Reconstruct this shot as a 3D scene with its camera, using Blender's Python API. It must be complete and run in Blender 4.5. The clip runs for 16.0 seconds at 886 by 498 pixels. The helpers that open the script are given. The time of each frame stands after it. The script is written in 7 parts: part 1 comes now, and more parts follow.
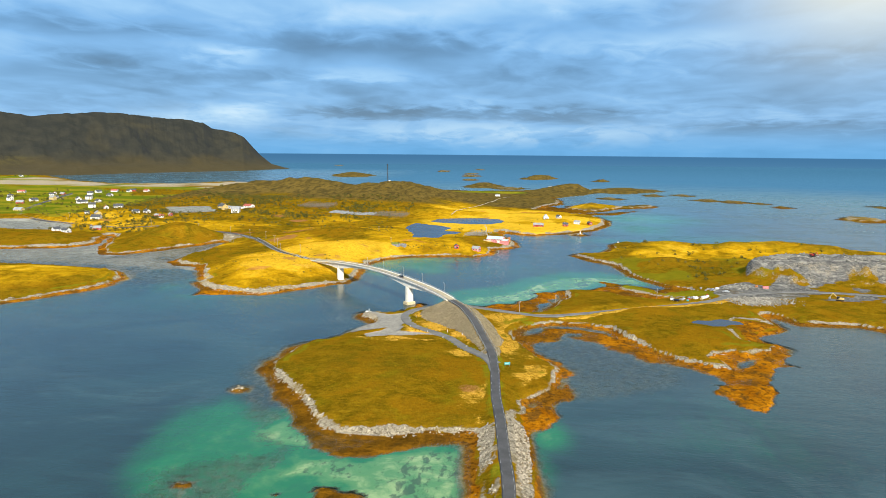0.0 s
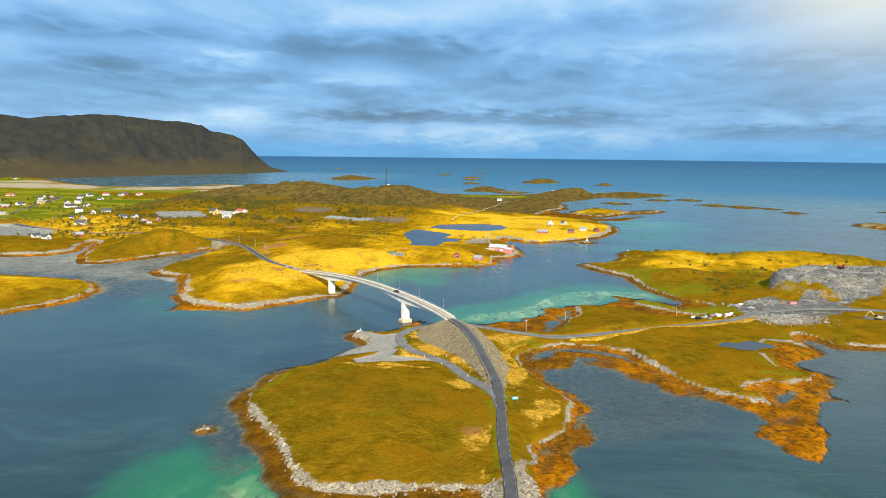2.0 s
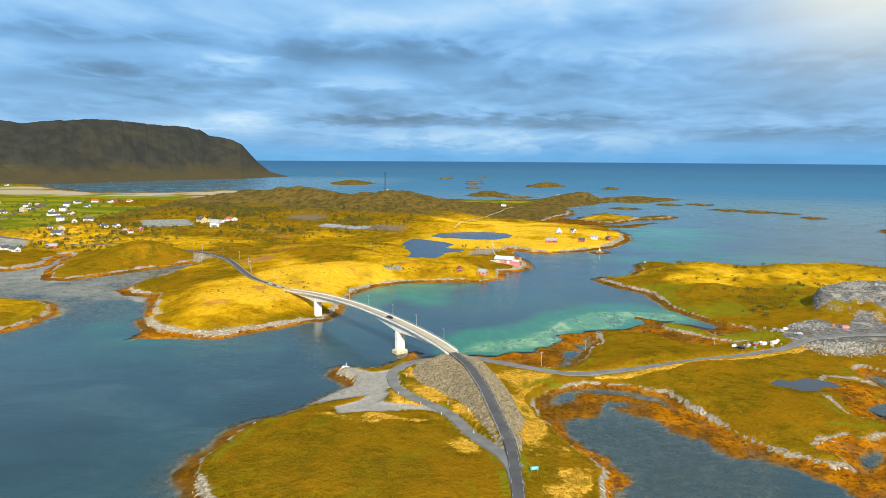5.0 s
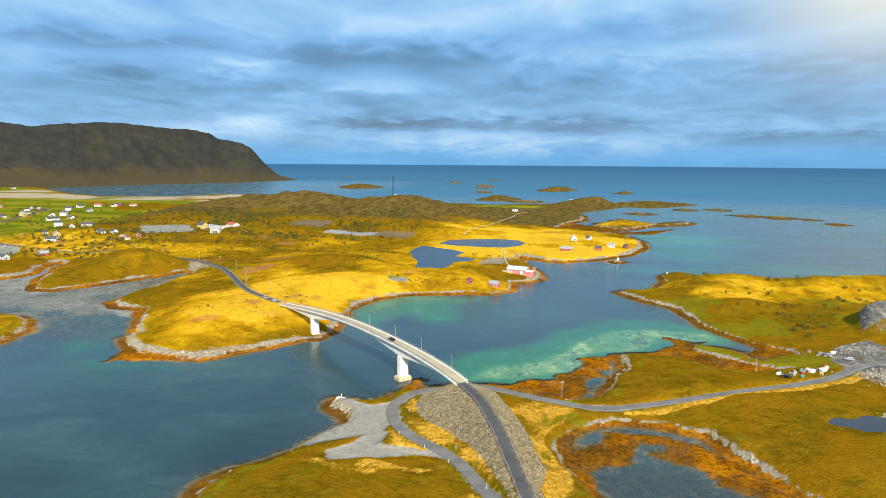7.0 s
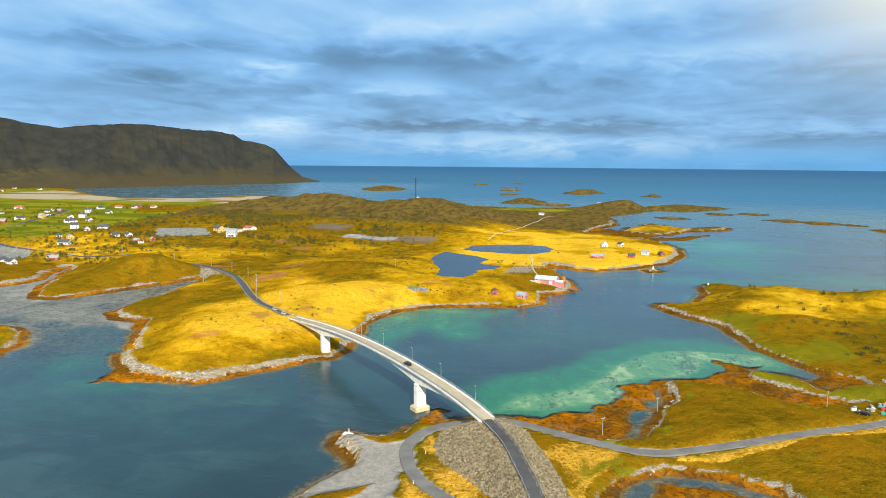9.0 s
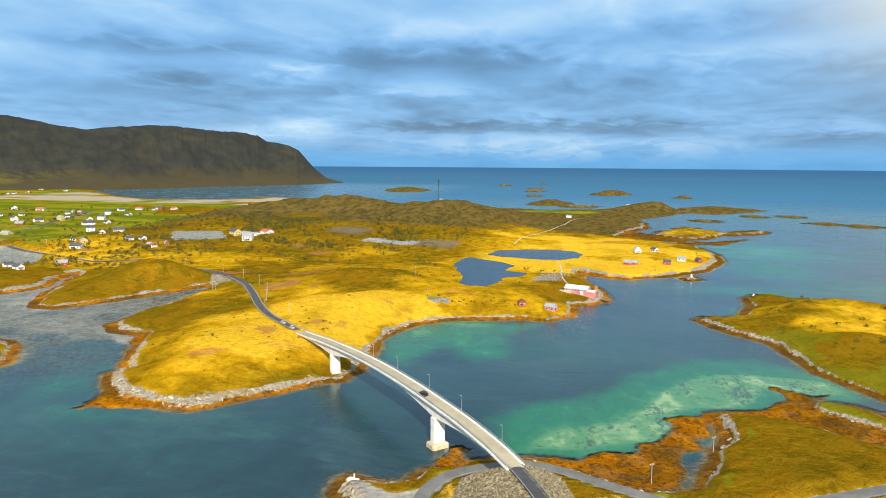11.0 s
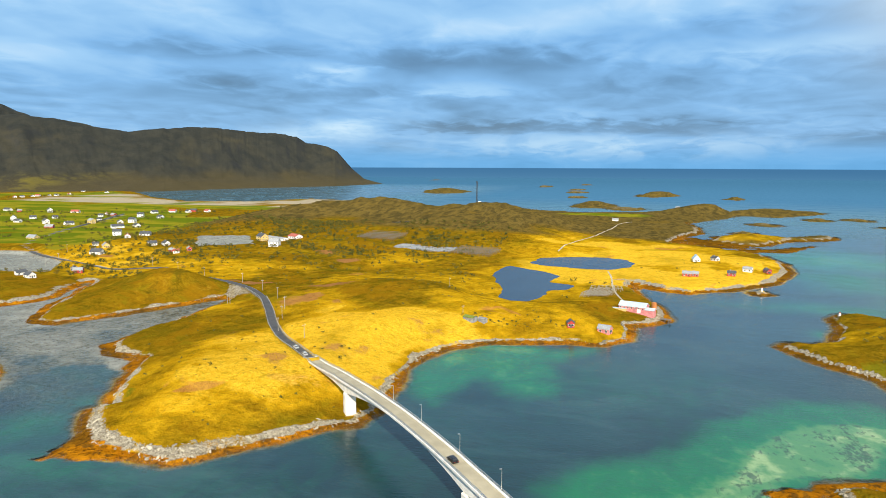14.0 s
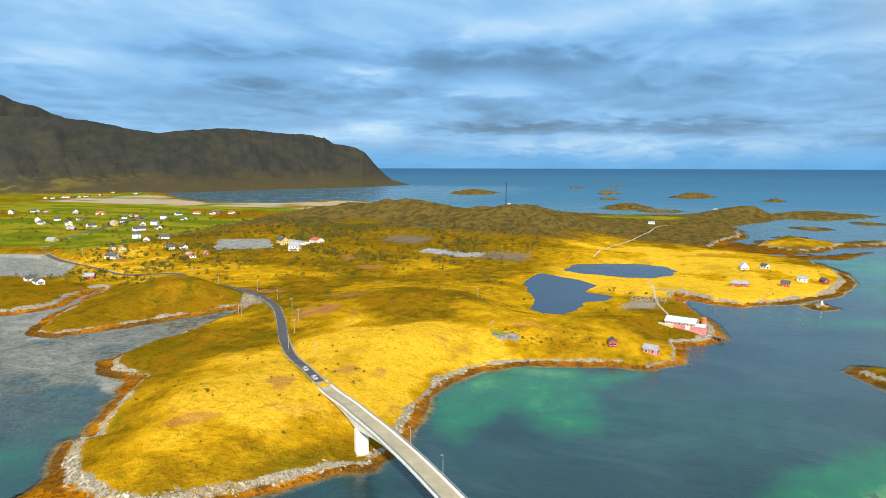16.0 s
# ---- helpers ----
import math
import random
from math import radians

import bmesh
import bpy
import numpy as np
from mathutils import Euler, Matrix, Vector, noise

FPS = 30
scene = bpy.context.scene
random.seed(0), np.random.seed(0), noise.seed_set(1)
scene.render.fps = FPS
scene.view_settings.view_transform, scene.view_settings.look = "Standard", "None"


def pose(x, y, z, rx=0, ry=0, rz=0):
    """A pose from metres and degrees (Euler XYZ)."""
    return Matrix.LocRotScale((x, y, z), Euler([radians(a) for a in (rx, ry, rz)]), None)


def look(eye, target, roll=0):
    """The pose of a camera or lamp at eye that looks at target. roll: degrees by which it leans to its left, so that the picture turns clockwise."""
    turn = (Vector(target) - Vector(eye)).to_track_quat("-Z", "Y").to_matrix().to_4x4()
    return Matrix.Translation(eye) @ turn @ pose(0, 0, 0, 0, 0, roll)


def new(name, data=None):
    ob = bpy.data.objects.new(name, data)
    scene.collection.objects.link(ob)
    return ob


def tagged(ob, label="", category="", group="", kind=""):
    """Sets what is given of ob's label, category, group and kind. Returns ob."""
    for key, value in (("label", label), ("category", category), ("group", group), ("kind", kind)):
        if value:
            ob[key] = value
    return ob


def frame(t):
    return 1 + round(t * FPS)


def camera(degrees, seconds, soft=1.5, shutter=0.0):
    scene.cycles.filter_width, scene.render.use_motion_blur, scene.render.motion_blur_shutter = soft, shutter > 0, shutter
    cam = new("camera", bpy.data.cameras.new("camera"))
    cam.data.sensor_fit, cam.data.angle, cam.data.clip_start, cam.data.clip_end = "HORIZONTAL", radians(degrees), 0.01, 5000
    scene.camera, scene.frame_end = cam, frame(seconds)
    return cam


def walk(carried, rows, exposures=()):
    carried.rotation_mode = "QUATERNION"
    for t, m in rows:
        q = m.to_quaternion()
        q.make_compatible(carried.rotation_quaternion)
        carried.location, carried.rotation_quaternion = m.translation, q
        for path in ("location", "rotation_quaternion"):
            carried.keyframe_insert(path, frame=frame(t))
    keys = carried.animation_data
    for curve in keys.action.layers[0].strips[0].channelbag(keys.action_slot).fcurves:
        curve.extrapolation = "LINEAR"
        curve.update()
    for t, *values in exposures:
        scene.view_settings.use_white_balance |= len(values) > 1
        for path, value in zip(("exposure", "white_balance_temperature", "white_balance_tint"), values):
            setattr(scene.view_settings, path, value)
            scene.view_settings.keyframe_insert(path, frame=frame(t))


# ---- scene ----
cam = camera(67.2, 16.0, 0.75)
PATH = [
    (0, (-1.762, -3.116, 100.194), (-2.048, -1.158, 99.903), 0.5),
    (0.5, (-3.015, 6.562, 100.203), (-3.302, 8.52, 99.914), 0.6),
    (1, (-4.227, 16.224, 100.219), (-4.515, 18.183, 99.932), 0.6),
    (1.5, (-5.439, 25.843, 100.243), (-5.727, 27.802, 99.959), 0.5),
    (2, (-6.629, 35.412, 100.26), (-6.917, 37.371, 99.978), 0.6),
    (2.5, (-7.789, 44.912, 100.271), (-8.079, 46.871, 99.991), 0.6),
    (3, (-8.973, 54.322, 100.274), (-9.264, 56.281, 99.996), 0.5),
    (3.5, (-10.202, 63.661, 100.271), (-10.492, 65.62, 99.995), 0.5),
    (4, (-11.425, 72.871, 100.281), (-11.717, 74.831, 100.006), 0.4),
    (6.5, (-17.369, 118.254, 100.616), (-17.677, 120.212, 100.353), 0.4),
    (7, (-18.595, 127.411, 100.63), (-18.92, 129.367, 100.369), 0.4),
    (7.5, (-19.939, 136.543, 100.628), (-20.282, 138.496, 100.368), 0.4),
    (8, (-21.387, 145.593, 100.629), (-21.748, 147.543, 100.371), 0.5),
    (8.5, (-22.909, 154.537, 100.638), (-23.287, 156.484, 100.38), 0.5),
    (9, (-24.468, 163.359, 100.645), (-24.863, 165.302, 100.389), 0.5),
    (11.5, (-32.366, 207.01, 100.872), (-32.849, 208.934, 100.618), 0.4),
    (12, (-34.152, 215.886, 100.9), (-34.652, 217.806, 100.647), 0.4),
    (12.5, (-36.104, 224.858, 100.91), (-36.621, 226.774, 100.657), 0.3),
    (13, (-38.137, 233.863, 100.861), (-38.674, 235.773, 100.608), 0.3),
    (13.5, (-40.256, 242.877, 100.786), (-40.815, 244.78, 100.533), 0.2),
    (14, (-42.554, 251.937, 100.722), (-43.133, 253.834, 100.469), 0.2),
    (14.5, (-44.979, 260.997, 100.671), (-45.579, 262.888, 100.418), 0.2),
    (15, (-47.559, 270.045, 100.648), (-48.179, 271.929, 100.395), 0.0),
    (15.5, (-50.337, 279.058, 100.639), (-50.976, 280.936, 100.388), 0.1),
    (16, (-53.237, 288.044, 100.627), (-53.896, 289.916, 100.376), 0.1),
]
walk(cam, [(t, look(eye, target, roll)) for t, eye, target, roll in PATH])

# ---------------------------------------------------------------- daylight
SUN_TO = Vector((0.36, -0.93, 0.66)).normalized()   # towards the sun: behind the flight, a little to its right
sun = new("sun", bpy.data.lights.new("sun", "SUN"))
sun.data.energy, sun.data.angle, sun.data.color = 5.4, radians(0.6), (1.0, 0.90, 0.72)
sun.matrix_world = look((0, 0, 900), Vector((0, 0, 900)) - SUN_TO)
scene.view_settings.exposure = 0.42


class Nodes:
    """Small helper to write node trees in few lines."""

    def __init__(self, tree):
        self.t = tree

    def add(self, kind, **values):
        n = self.t.nodes.new(kind)
        for k, v in values.items():
            setattr(n, k, v)
        return n

    def put(self, value, socket):
        if isinstance(value, bpy.types.NodeSocket):
            self.t.links.new(value, socket)
        else:
            socket.default_value = value

    def math(self, op, a, b=0.0, c=0.0, clamp=False):
        n = self.add("ShaderNodeMath", operation=op, use_clamp=clamp)
        for i, v in enumerate((a, b, c)):
            self.put(v, n.inputs[i])
        return n.outputs[0]

    def mix(self, f, a, b):
        n = self.add("ShaderNodeMix", data_type="RGBA")
        self.put(f, n.inputs[0])
        self.put((*a, 1) if isinstance(a, tuple) and len(a) == 3 else a, n.inputs[6])
        self.put((*b, 1) if isinstance(b, tuple) and len(b) == 3 else b, n.inputs[7])
        return n.outputs[2]

    def step(self, v, lo, hi):
        n = self.add("ShaderNodeMapRange", interpolation_type="SMOOTHSTEP")
        self.put(v, n.inputs[0])
        self.put(lo, n.inputs[1])
        self.put(hi, n.inputs[2])
        return n.outputs[0]

    def noise(self, vec, scale, detail=4.0, rough=0.55, distort=0.0):
        n = self.add("ShaderNodeTexNoise")
        self.put(vec, n.inputs["Vector"])
        n.inputs["Scale"].default_value, n.inputs["Detail"].default_value = scale, detail
        n.inputs["Roughness"].default_value, n.inputs["Distortion"].default_value = rough, distort
        return n.outputs[0]

    def scaled(self, vec, s, loc=(0, 0, 0), rot=(0, 0, 0)):
        n = self.add("ShaderNodeMapping")
        self.put(vec, n.inputs[0])
        n.inputs[1].default_value, n.inputs[2].default_value, n.inputs[3].default_value = loc, rot, s
        return n.outputs[0]


def daylight_world():
    w = bpy.data.worlds.new("sky")
    scene.world = w
    w.use_nodes = True
    w.node_tree.nodes.clear()
    n = Nodes(w.node_tree)
    sky = n.add("ShaderNodeTexSky", sky_type="NISHITA", sun_disc=False)
    sky.sun_elevation = math.asin(SUN_TO.z)
    sky.sun_rotation = math.atan2(SUN_TO.x, SUN_TO.y)
    clear = n.add("ShaderNodeVectorMath", operation="SCALE")
    n.put(sky.outputs[0], clear.inputs[0])
    clear.inputs[3].default_value = 0.10
    at = n.add("ShaderNodeTexCoord").outputs["Generated"]
    xyz = n.add("ShaderNodeSeparateXYZ")
    n.put(at, xyz.inputs[0])
    x, y, z = xyz.outputs
    up = n.math("MAXIMUM", z, 0.0)
    # stratocumulus seen along its underside: the layer's own plane, so that the rolls crowd together towards the horizon
    low_z = n.math("ADD", up, 0.12)
    flat_at = n.add("ShaderNodeCombineXYZ")
    n.put(n.math("DIVIDE", x, low_z), flat_at.inputs[0])
    n.put(n.math("DIVIDE", y, low_z), flat_at.inputs[1])
    p = flat_at.outputs[0]
    warp = n.noise(n.scaled(p, (0.9, 0.9, 1), (5.0, 2.0, 1.0)), 1.0, 3, 0.55)
    rolls = n.noise(n.scaled(p, (1.1, 0.95, 1), (1.3, 0.7, 0.1)), 1.0, 3, 0.5, 0.5)
    curls = n.noise(n.scaled(p, (4.2, 3.2, 1), (0.4, 3.7, 0)), 1.0, 5, 0.52, 0.5)
    az = n.math("MULTIPLY", n.math("ARCTAN2", x, y), 57.2958)
    el = n.math("MULTIPLY", n.math("ARCSINE", z), 57.2958)
    az_w = n.math("ADD", az, n.math("MULTIPLY", n.math("SUBTRACT", curls, 0.5), 8.0))
    el_w = n.math("ADD", el, n.math("ADD", n.math("MULTIPLY", n.math("SUBTRACT", warp, 0.5), 1.3), n.math("MULTIPLY", n.math("SUBTRACT", curls, 0.5), 2.2)))

    def bank(a, e, wide, high, amount, ragged=True):
        """One bank of cloud, by azimuth and height in degrees; amount: lighter or darker than the rest."""
        u = n.math("MULTIPLY", n.math("SUBTRACT", az_w if ragged else az, a), 1.0 / wide)
        v = n.math("MULTIPLY", n.math("SUBTRACT", el_w if ragged else el, e), 1.0 / high)
        q = n.math("ADD", n.math("MULTIPLY", u, u), n.math("MULTIPLY", v, v))
        return n.math("MULTIPLY", n.math("POWER", 2.718, n.math("MULTIPLY", q, -1.0)), amount)
    tone = n.math("ADD", 0.47, n.math("MULTIPLY", n.math("SUBTRACT", rolls, 0.5), 1.0))
    tone = n.math("ADD", tone, n.math("MULTIPLY", n.math("SUBTRACT", curls, 0.5), 0.50))
    tone = n.math("ADD", tone, n.math("MULTIPLY", n.step(el, 7.0, 13.0), 0.22))
    for a, e, wide, high, amount in ((-20, 8.3, 6.5, 0.9, -0.34), (-9, 8.3, 5.0, 0.9, -0.34), (-36.8, 5.8, 5, 1.0, -0.25), (3.5, 10.4, 4.5, 0.9, -0.25),
                                     (21, 6, 7, 1.2, -0.25), (-16, 2.9, 8, 0.4, -0.3), (-5, 3.1, 11, 0.4, -0.28), (17, 1.7, 8, 0.7, -0.3),
                                     (-38, 8.6, 8, 0.5, -0.25), (0, 5.5, 18, 1.1, -0.08)):
        tone = n.math("ADD", tone, bank(a, e, wide, high, amount))
    for a, e, wide, high, amount in ((-25.6, 7.5, 2.2, 0.8, 0.4), (10.3, 8.6, 7, 0.8, 0.3), (-11.5, 11, 9, 1.2, 0.22), (-3, 1.5, 12, 0.75, 0.32),
                                     (-24.8, 3.1, 3.2, 0.55, 0.45), (-15, 6.2, 5, 0.5, 0.2), (-49.6, 7.6, 5, 1.8, 0.3), (-30, 2.4, 4, 0.6, 0.3)):
        tone = n.math("ADD", tone, bank(a, e, wide, high, amount))
    grey = n.add("ShaderNodeValToRGB")
    grey.color_ramp.elements[0].position, grey.color_ramp.elements[0].color = 0.0, (0.060, 0.145, 0.262, 1)
    grey.color_ramp.elements[1].position, grey.color_ramp.elements[1].color = 1.0, (0.46, 0.62, 0.76, 1)
    for at_tone, colour in ((0.27, (0.098, 0.236, 0.425, 1)), (0.52, (0.158, 0.356, 0.625, 1)), (0.76, (0.262, 0.470, 0.705, 1))):
        grey.color_ramp.elements.new(at_tone).color = colour
    n.put(tone, grey.inputs[0])
    # clear blue low over the sea, between the horizon and the bank
    veil = n.mix(n.step(z, 0.0, 0.05), (0.085, 0.330, 0.640), (0.120, 0.345, 0.640))
    c = n.mix(n.math("ADD", 0.22, n.math("MULTIPLY", n.step(z, 0.006, 0.046), 0.76)), veil, grey.outputs[0])
    # heads of cumulus in the low bank
    low = n.noise(n.scaled(at, (11, 11, 30), (0.3, 0.1, 0.4)), 1.0, 6, 0.56, 0.5)
    heads = n.math("ADD", bank(-3, 1.5, 13, 0.85, 1.0, False), n.math("ADD", bank(-25, 2.9, 4.0, 0.8, 0.9, False), bank(-31, 2.2, 5, 0.7, 0.5, False)))
    c = n.mix(n.math("MULTIPLY", n.math("MULTIPLY", n.step(low, 0.46, 0.60), heads), 0.62), c, (0.42, 0.60, 0.75))
    # brighter, warmer cloud high on the right
    c = n.mix(bank(24, 13, 9, 5.5, 0.95, False), c, (0.72, 0.72, 0.62))
    # a thinner, brighter layer behind and overhead, where the sun comes through
    c = n.mix(n.math("MULTIPLY", n.step(z, 0.20, 0.7), 0.7), c, (0.60, 0.67, 0.74))
    c = n.mix(0.10, c, clear.outputs[0])
    # open sea beyond the edge of the modelled water
    c = n.mix(n.step(z, -0.0062, -0.0048), n.mix(n.step(z, -0.030, -0.006), (0.070, 0.190, 0.320), (0.046, 0.142, 0.270)), c)
    bg = n.add("ShaderNodeBackground")
    n.put(c, bg.inputs[0])
    bg.inputs[1].default_value = 1.0
    out = n.add("ShaderNodeOutputWorld")
    n.put(bg.outputs[0], out.inputs[0])


daylight_world()

# ---------------------------------------------------------------- the shape of the land
def value_noise(x, y, seed=0):
    xi, yi = np.floor(x).astype(np.int64), np.floor(y).astype(np.int64)
    u, v = x - xi, y - yi
    u, v = u * u * (3 - 2 * u), v * v * (3 - 2 * v)

    def h(i, j):
        k = (i * 374761393 + j * 668265263 + seed * 1442695041) & 0xFFFFFFFF
        k = ((k ^ (k >> 13)) * 1274126177) & 0xFFFFFFFF
        return ((k ^ (k >> 16)) & 0xFFFF) / 65535.0
    a = h(xi, yi) * (1 - u) + h(xi + 1, yi) * u
    b = h(xi, yi + 1) * (1 - u) + h(xi + 1, yi + 1) * u
    return a * (1 - v) + b * v


def fbm(x, y, size, octaves=4, seed=0, gain=0.5):
    s, a, total, f = 0.0, 1.0, 0.0, 1.0 / size
    for k in range(octaves):
        s = s + a * value_noise(x * f + 17.3 * k, y * f - 9.1 * k, seed + k)
        total += a
        a *= gain
        f *= 2.03
    return s / total * 2 - 1


def soft(v, lo, hi):
    t = np.clip((v - lo) / (hi - lo), 0, 1)
    return t * t * (3 - 2 * t)


def inside(x, y, outline, reach=60.0):
    """Signed distance to an outline, positive inside, worked out only near it."""
    pts = np.array(outline, float)
    d = np.full(x.shape, -1e4)
    near = ((x > pts[:, 0].min() - reach) & (x < pts[:, 0].max() + reach)
            & (y > pts[:, 1].min() - reach) & (y < pts[:, 1].max() + reach))
    px, py = x[near], y[near]
    best, odd = np.full(px.shape, 1e9), np.zeros(px.shape, bool)
    for (ax, ay), (bx, by) in zip(pts, np.roll(pts, -1, 0)):
        ex, ey = bx - ax, by - ay
        t = np.clip(((px - ax) * ex + (py - ay) * ey) / (ex * ex + ey * ey + 1e-9), 0, 1)
        best = np.minimum(best, (px - ax - t * ex) ** 2 + (py - ay - t * ey) ** 2)
        if by != ay:
            odd ^= ((ay > py) != (by > py)) & (px < ex * (py - ay) / ey + ax)
    d[near] = np.where(odd, 1, -1) * np.sqrt(best)
    return d


MOUND = [(-107, 388), (-107, 379), (-97, 371), (-93, 364), (-99, 352), (-105, 338), (-111, 328), (-118, 320), (-123, 312), (-122, 297), (-124, 288), (-122, 276),
         (-114, 265), (-103, 253), (-94, 242), (-87, 231), (-80, 220), (-74, 215), (-66, 213), (-58, 214), (-50, 215), (-42, 218),
         (-33, 220), (-21, 220), (-19, 208), (-18, 192), (-17, 178), (-12, 60), (-7, -500), (5, -500), (0, 60), (-2, 180), (-5, 202), (-8, 223), (-8, 239),
         (-4, 242), (-7, 255), (-2, 261), (5, 268), (7, 283), (9, 299), (3, 310), (-6, 325), (-12, 342), (-16, 355), (-12, 376),
         (-21, 402), (-41, 412), (-52, 416), (-64, 412), (-75, 404), (-84, 399), (-87, 391), (-96, 386)]
EAST = [(-20, 350), (-8, 374), (6, 384), (27, 384), (40, 377), (47, 360), (56, 338), (67, 323), (78, 315), (89, 312), (89, 321),
        (82, 329), (88, 336), (97, 341), (100, 335), (114, 343), (124, 355), (116, 357), (108, 360), (106, 374), (105, 392),
        (115, 407), (128, 406), (135, 400), (135, 424), (166, 461), (138, 492), (118, 480), (98, 467), (86, 461), (73, 455), (62, 464),
        (52, 471), (39, 477), (24, 478), (17, 474), (18, 455), (10, 431), (2, 409), (-12, 401), (-30, 403), (-45, 411), (-31, 391)]
STRIP = [(57, 494), (59, 501), (66, 503), (73, 501), (79, 494), (84, 484), (87, 478), (98, 489), (110, 494), (116, 487), (117, 474),
         (112, 466), (98, 466), (92, 465), (88, 470), (79, 473), (69, 483), (60, 490)]
QUARRY = [(33, 652), (49, 623), (68, 600), (71, 576), (76, 548), (87, 527), (97, 509), (109, 501), (110, 483), (96, 433),
          (123, 446), (130, 433), (140, 432), (149, 422), (153, 409), (186, 410), (260, 360), (520, 330), (700, 500), (700, 720),
          (308, 715), (266, 712), (225, 715), (196, 720), (153, 712), (115, 741), (90, 755), (77, 737), (76, 709), (64, 669),
          (48, 658)]
MAIN_SOUTH = [(-245, 447), (-232, 436), (-214, 432), (-195, 430), (-186, 438), (-178, 448), (-167, 460), (-158, 472),
              (-148, 480), (-146, 494), (-148, 513), (-152, 537), (-154, 559), (-151, 579), (-143, 598), (-121, 617), (-104, 622),
              (-82, 628), (-63, 627), (-51, 642), (-50, 662), (-53, 679), (-38, 687), (-27, 700), (-29, 729), (-37, 756),
              (-44, 776), (-54, 810), (-54, 839), (-120, 850), (-400, 800), (-341, 685), (-335, 677), (-331, 659), (-330, 634),
              (-327, 604), (-329, 583), (-326, 559), (-324, 544), (-311, 533), (-285, 529), (-280, 514), (-272, 498), (-262, 481),
              (-252, 467), (-256, 462)]
MAIN_CAPE = [(-120, 820), (-54, 839), (-38, 828), (-26, 811), (-8, 805), (29, 834), (62, 871), (88, 939), (91, 999), (81, 1057),
             (39, 1106), (-12, 1152), (0, 1226), (32, 1306), (36, 1380), (20, 1480), (90, 1600), (134, 1721), (120, 1790),
             (60, 1840), (8, 1800), (-52, 1700), (-163, 1660), (-272, 1700), (-420, 1640), (-520, 1560), (-620, 1650),
             (-756, 1900), (-952, 1960), (-1022, 1785), (-1300, 1700), (-1300, 1000), (-600, 780), (-300, 800)]
MAIN_WEST = [(-1127, 1691), (-1426, 1876), (-1838, 2237), (-2500, 2600), (-4200, 2600), (-4200, 400), (-1400, 500), (-640, 560),
             (-482, 605), (-471, 622), (-470, 638), (-485, 666), (-499, 700), (-488, 702), (-459, 653), (-441, 614), (-425, 591),
             (-413, 576), (-397, 576), (-389, 592), (-378, 608), (-369, 628), (-360, 649), (-350, 671), (-341, 689), (-300, 800),
             (-900, 1700)]
ISLET = [(-348, 374), (-339, 388), (-329, 408), (-320, 425), (-318, 447), (-323, 464), (-341, 486), (-355, 494), (-376, 495),
         (-400, 500), (-480, 500), (-500, 420), (-420, 370)]
SPITS = [[(42, 1196), (55, 1254), (87, 1294), (125, 1280), (148, 1261), (133, 1218), (99, 1165), (74, 1156), (59, 1179)],
         [(138, 1255), (184, 1300), (209, 1300), (198, 1266), (162, 1241), (138, 1232)],
         [(100, 1721), (177, 1886), (238, 1928), (276, 1854), (319, 1821), (252, 1736), (193, 1672), (168, 1690)],
         [(-216, 1898), (-201, 2022), (-131, 2000), (-115, 1914), (-148, 1839), (-198, 1840)],
         [(-87, 2474), (-36, 2640), (51, 2620), (62, 2533), (-22, 2415)],
         [(169, 2365), (220, 2470), (236, 2391), (206, 2310)],
         [(-798, 2497), (-856, 2700), (-789, 2760), (-666, 2653), (-670, 2480), (-739, 2440)]]
SKERRIES = [(348, 1483, 17, 26), (393, 1450, 20, 24), (435, 1420, 9, 14), (447, 1323, 10, 14), (493, 1104, 28, 30), (646, 1376, 8, 20),
            (-1324, 4277, 30, 60), (-485, 3342, 27, 50), (-332, 3630, 29, 60), (-288, 2701, 36, 60), (-310, 2950, 33, 60), (-90, 1828, 40, 45),
            (47, 820, 5, 7), (-125, 252, 1.6, 1.6), (45, 652, 11, 8), (145, 1483, 16, 20), (94, 1322, 16, 14), (261, 1619, 17, 22),
            (-249, 2343, 31, 50), (-477, 3252, 25, 50), (330, 1640, 20, 20)]
SKERRY_OUTLINES = [[(x + a * math.cos(k * math.pi / 6) * (1 + 0.3 * math.sin(3 * k + x)), y + b * math.sin(k * math.pi / 6) * (1 + 0.3 * math.cos(5 * k + y)))
                    for k in range(12)] for x, y, a, b in SKERRIES]
LANDS = [MOUND, EAST, STRIP, QUARRY, MAIN_SOUTH, MAIN_CAPE, MAIN_WEST, ISLET, *SPITS, *SKERRY_OUTLINES]
POND_WEST = [(-172, 834), (-169, 884), (-149, 887), (-136, 862), (-115, 837), (-117, 803), (-99, 794), (-98, 775), (-113, 764), (-117, 739),
             (-124, 722), (-134, 721), (-144, 729), (-147, 764), (-160, 801)]
POND_EAST = [(-151, 908), (-143, 946), (-120, 960), (-84, 967), (-64, 960), (-50, 937), (-57, 910), (-74, 888), (-92, 885), (-112, 890), (-131, 892)]
POND_SMALL = [(88, 392), (92, 399), (99, 398), (107, 402), (114, 398), (115, 394), (108, 392), (105, 388), (98, 386), (94, 390)]
POND_RIDGE = [(-384, 1120), (-372, 1116), (-360, 1121), (-358, 1140), (-368, 1148), (-380, 1142)]
PONDS = [(POND_RIDGE, 19.0), (POND_WEST, 3.0), (POND_EAST, 3.03), (POND_SMALL, 2.4)]
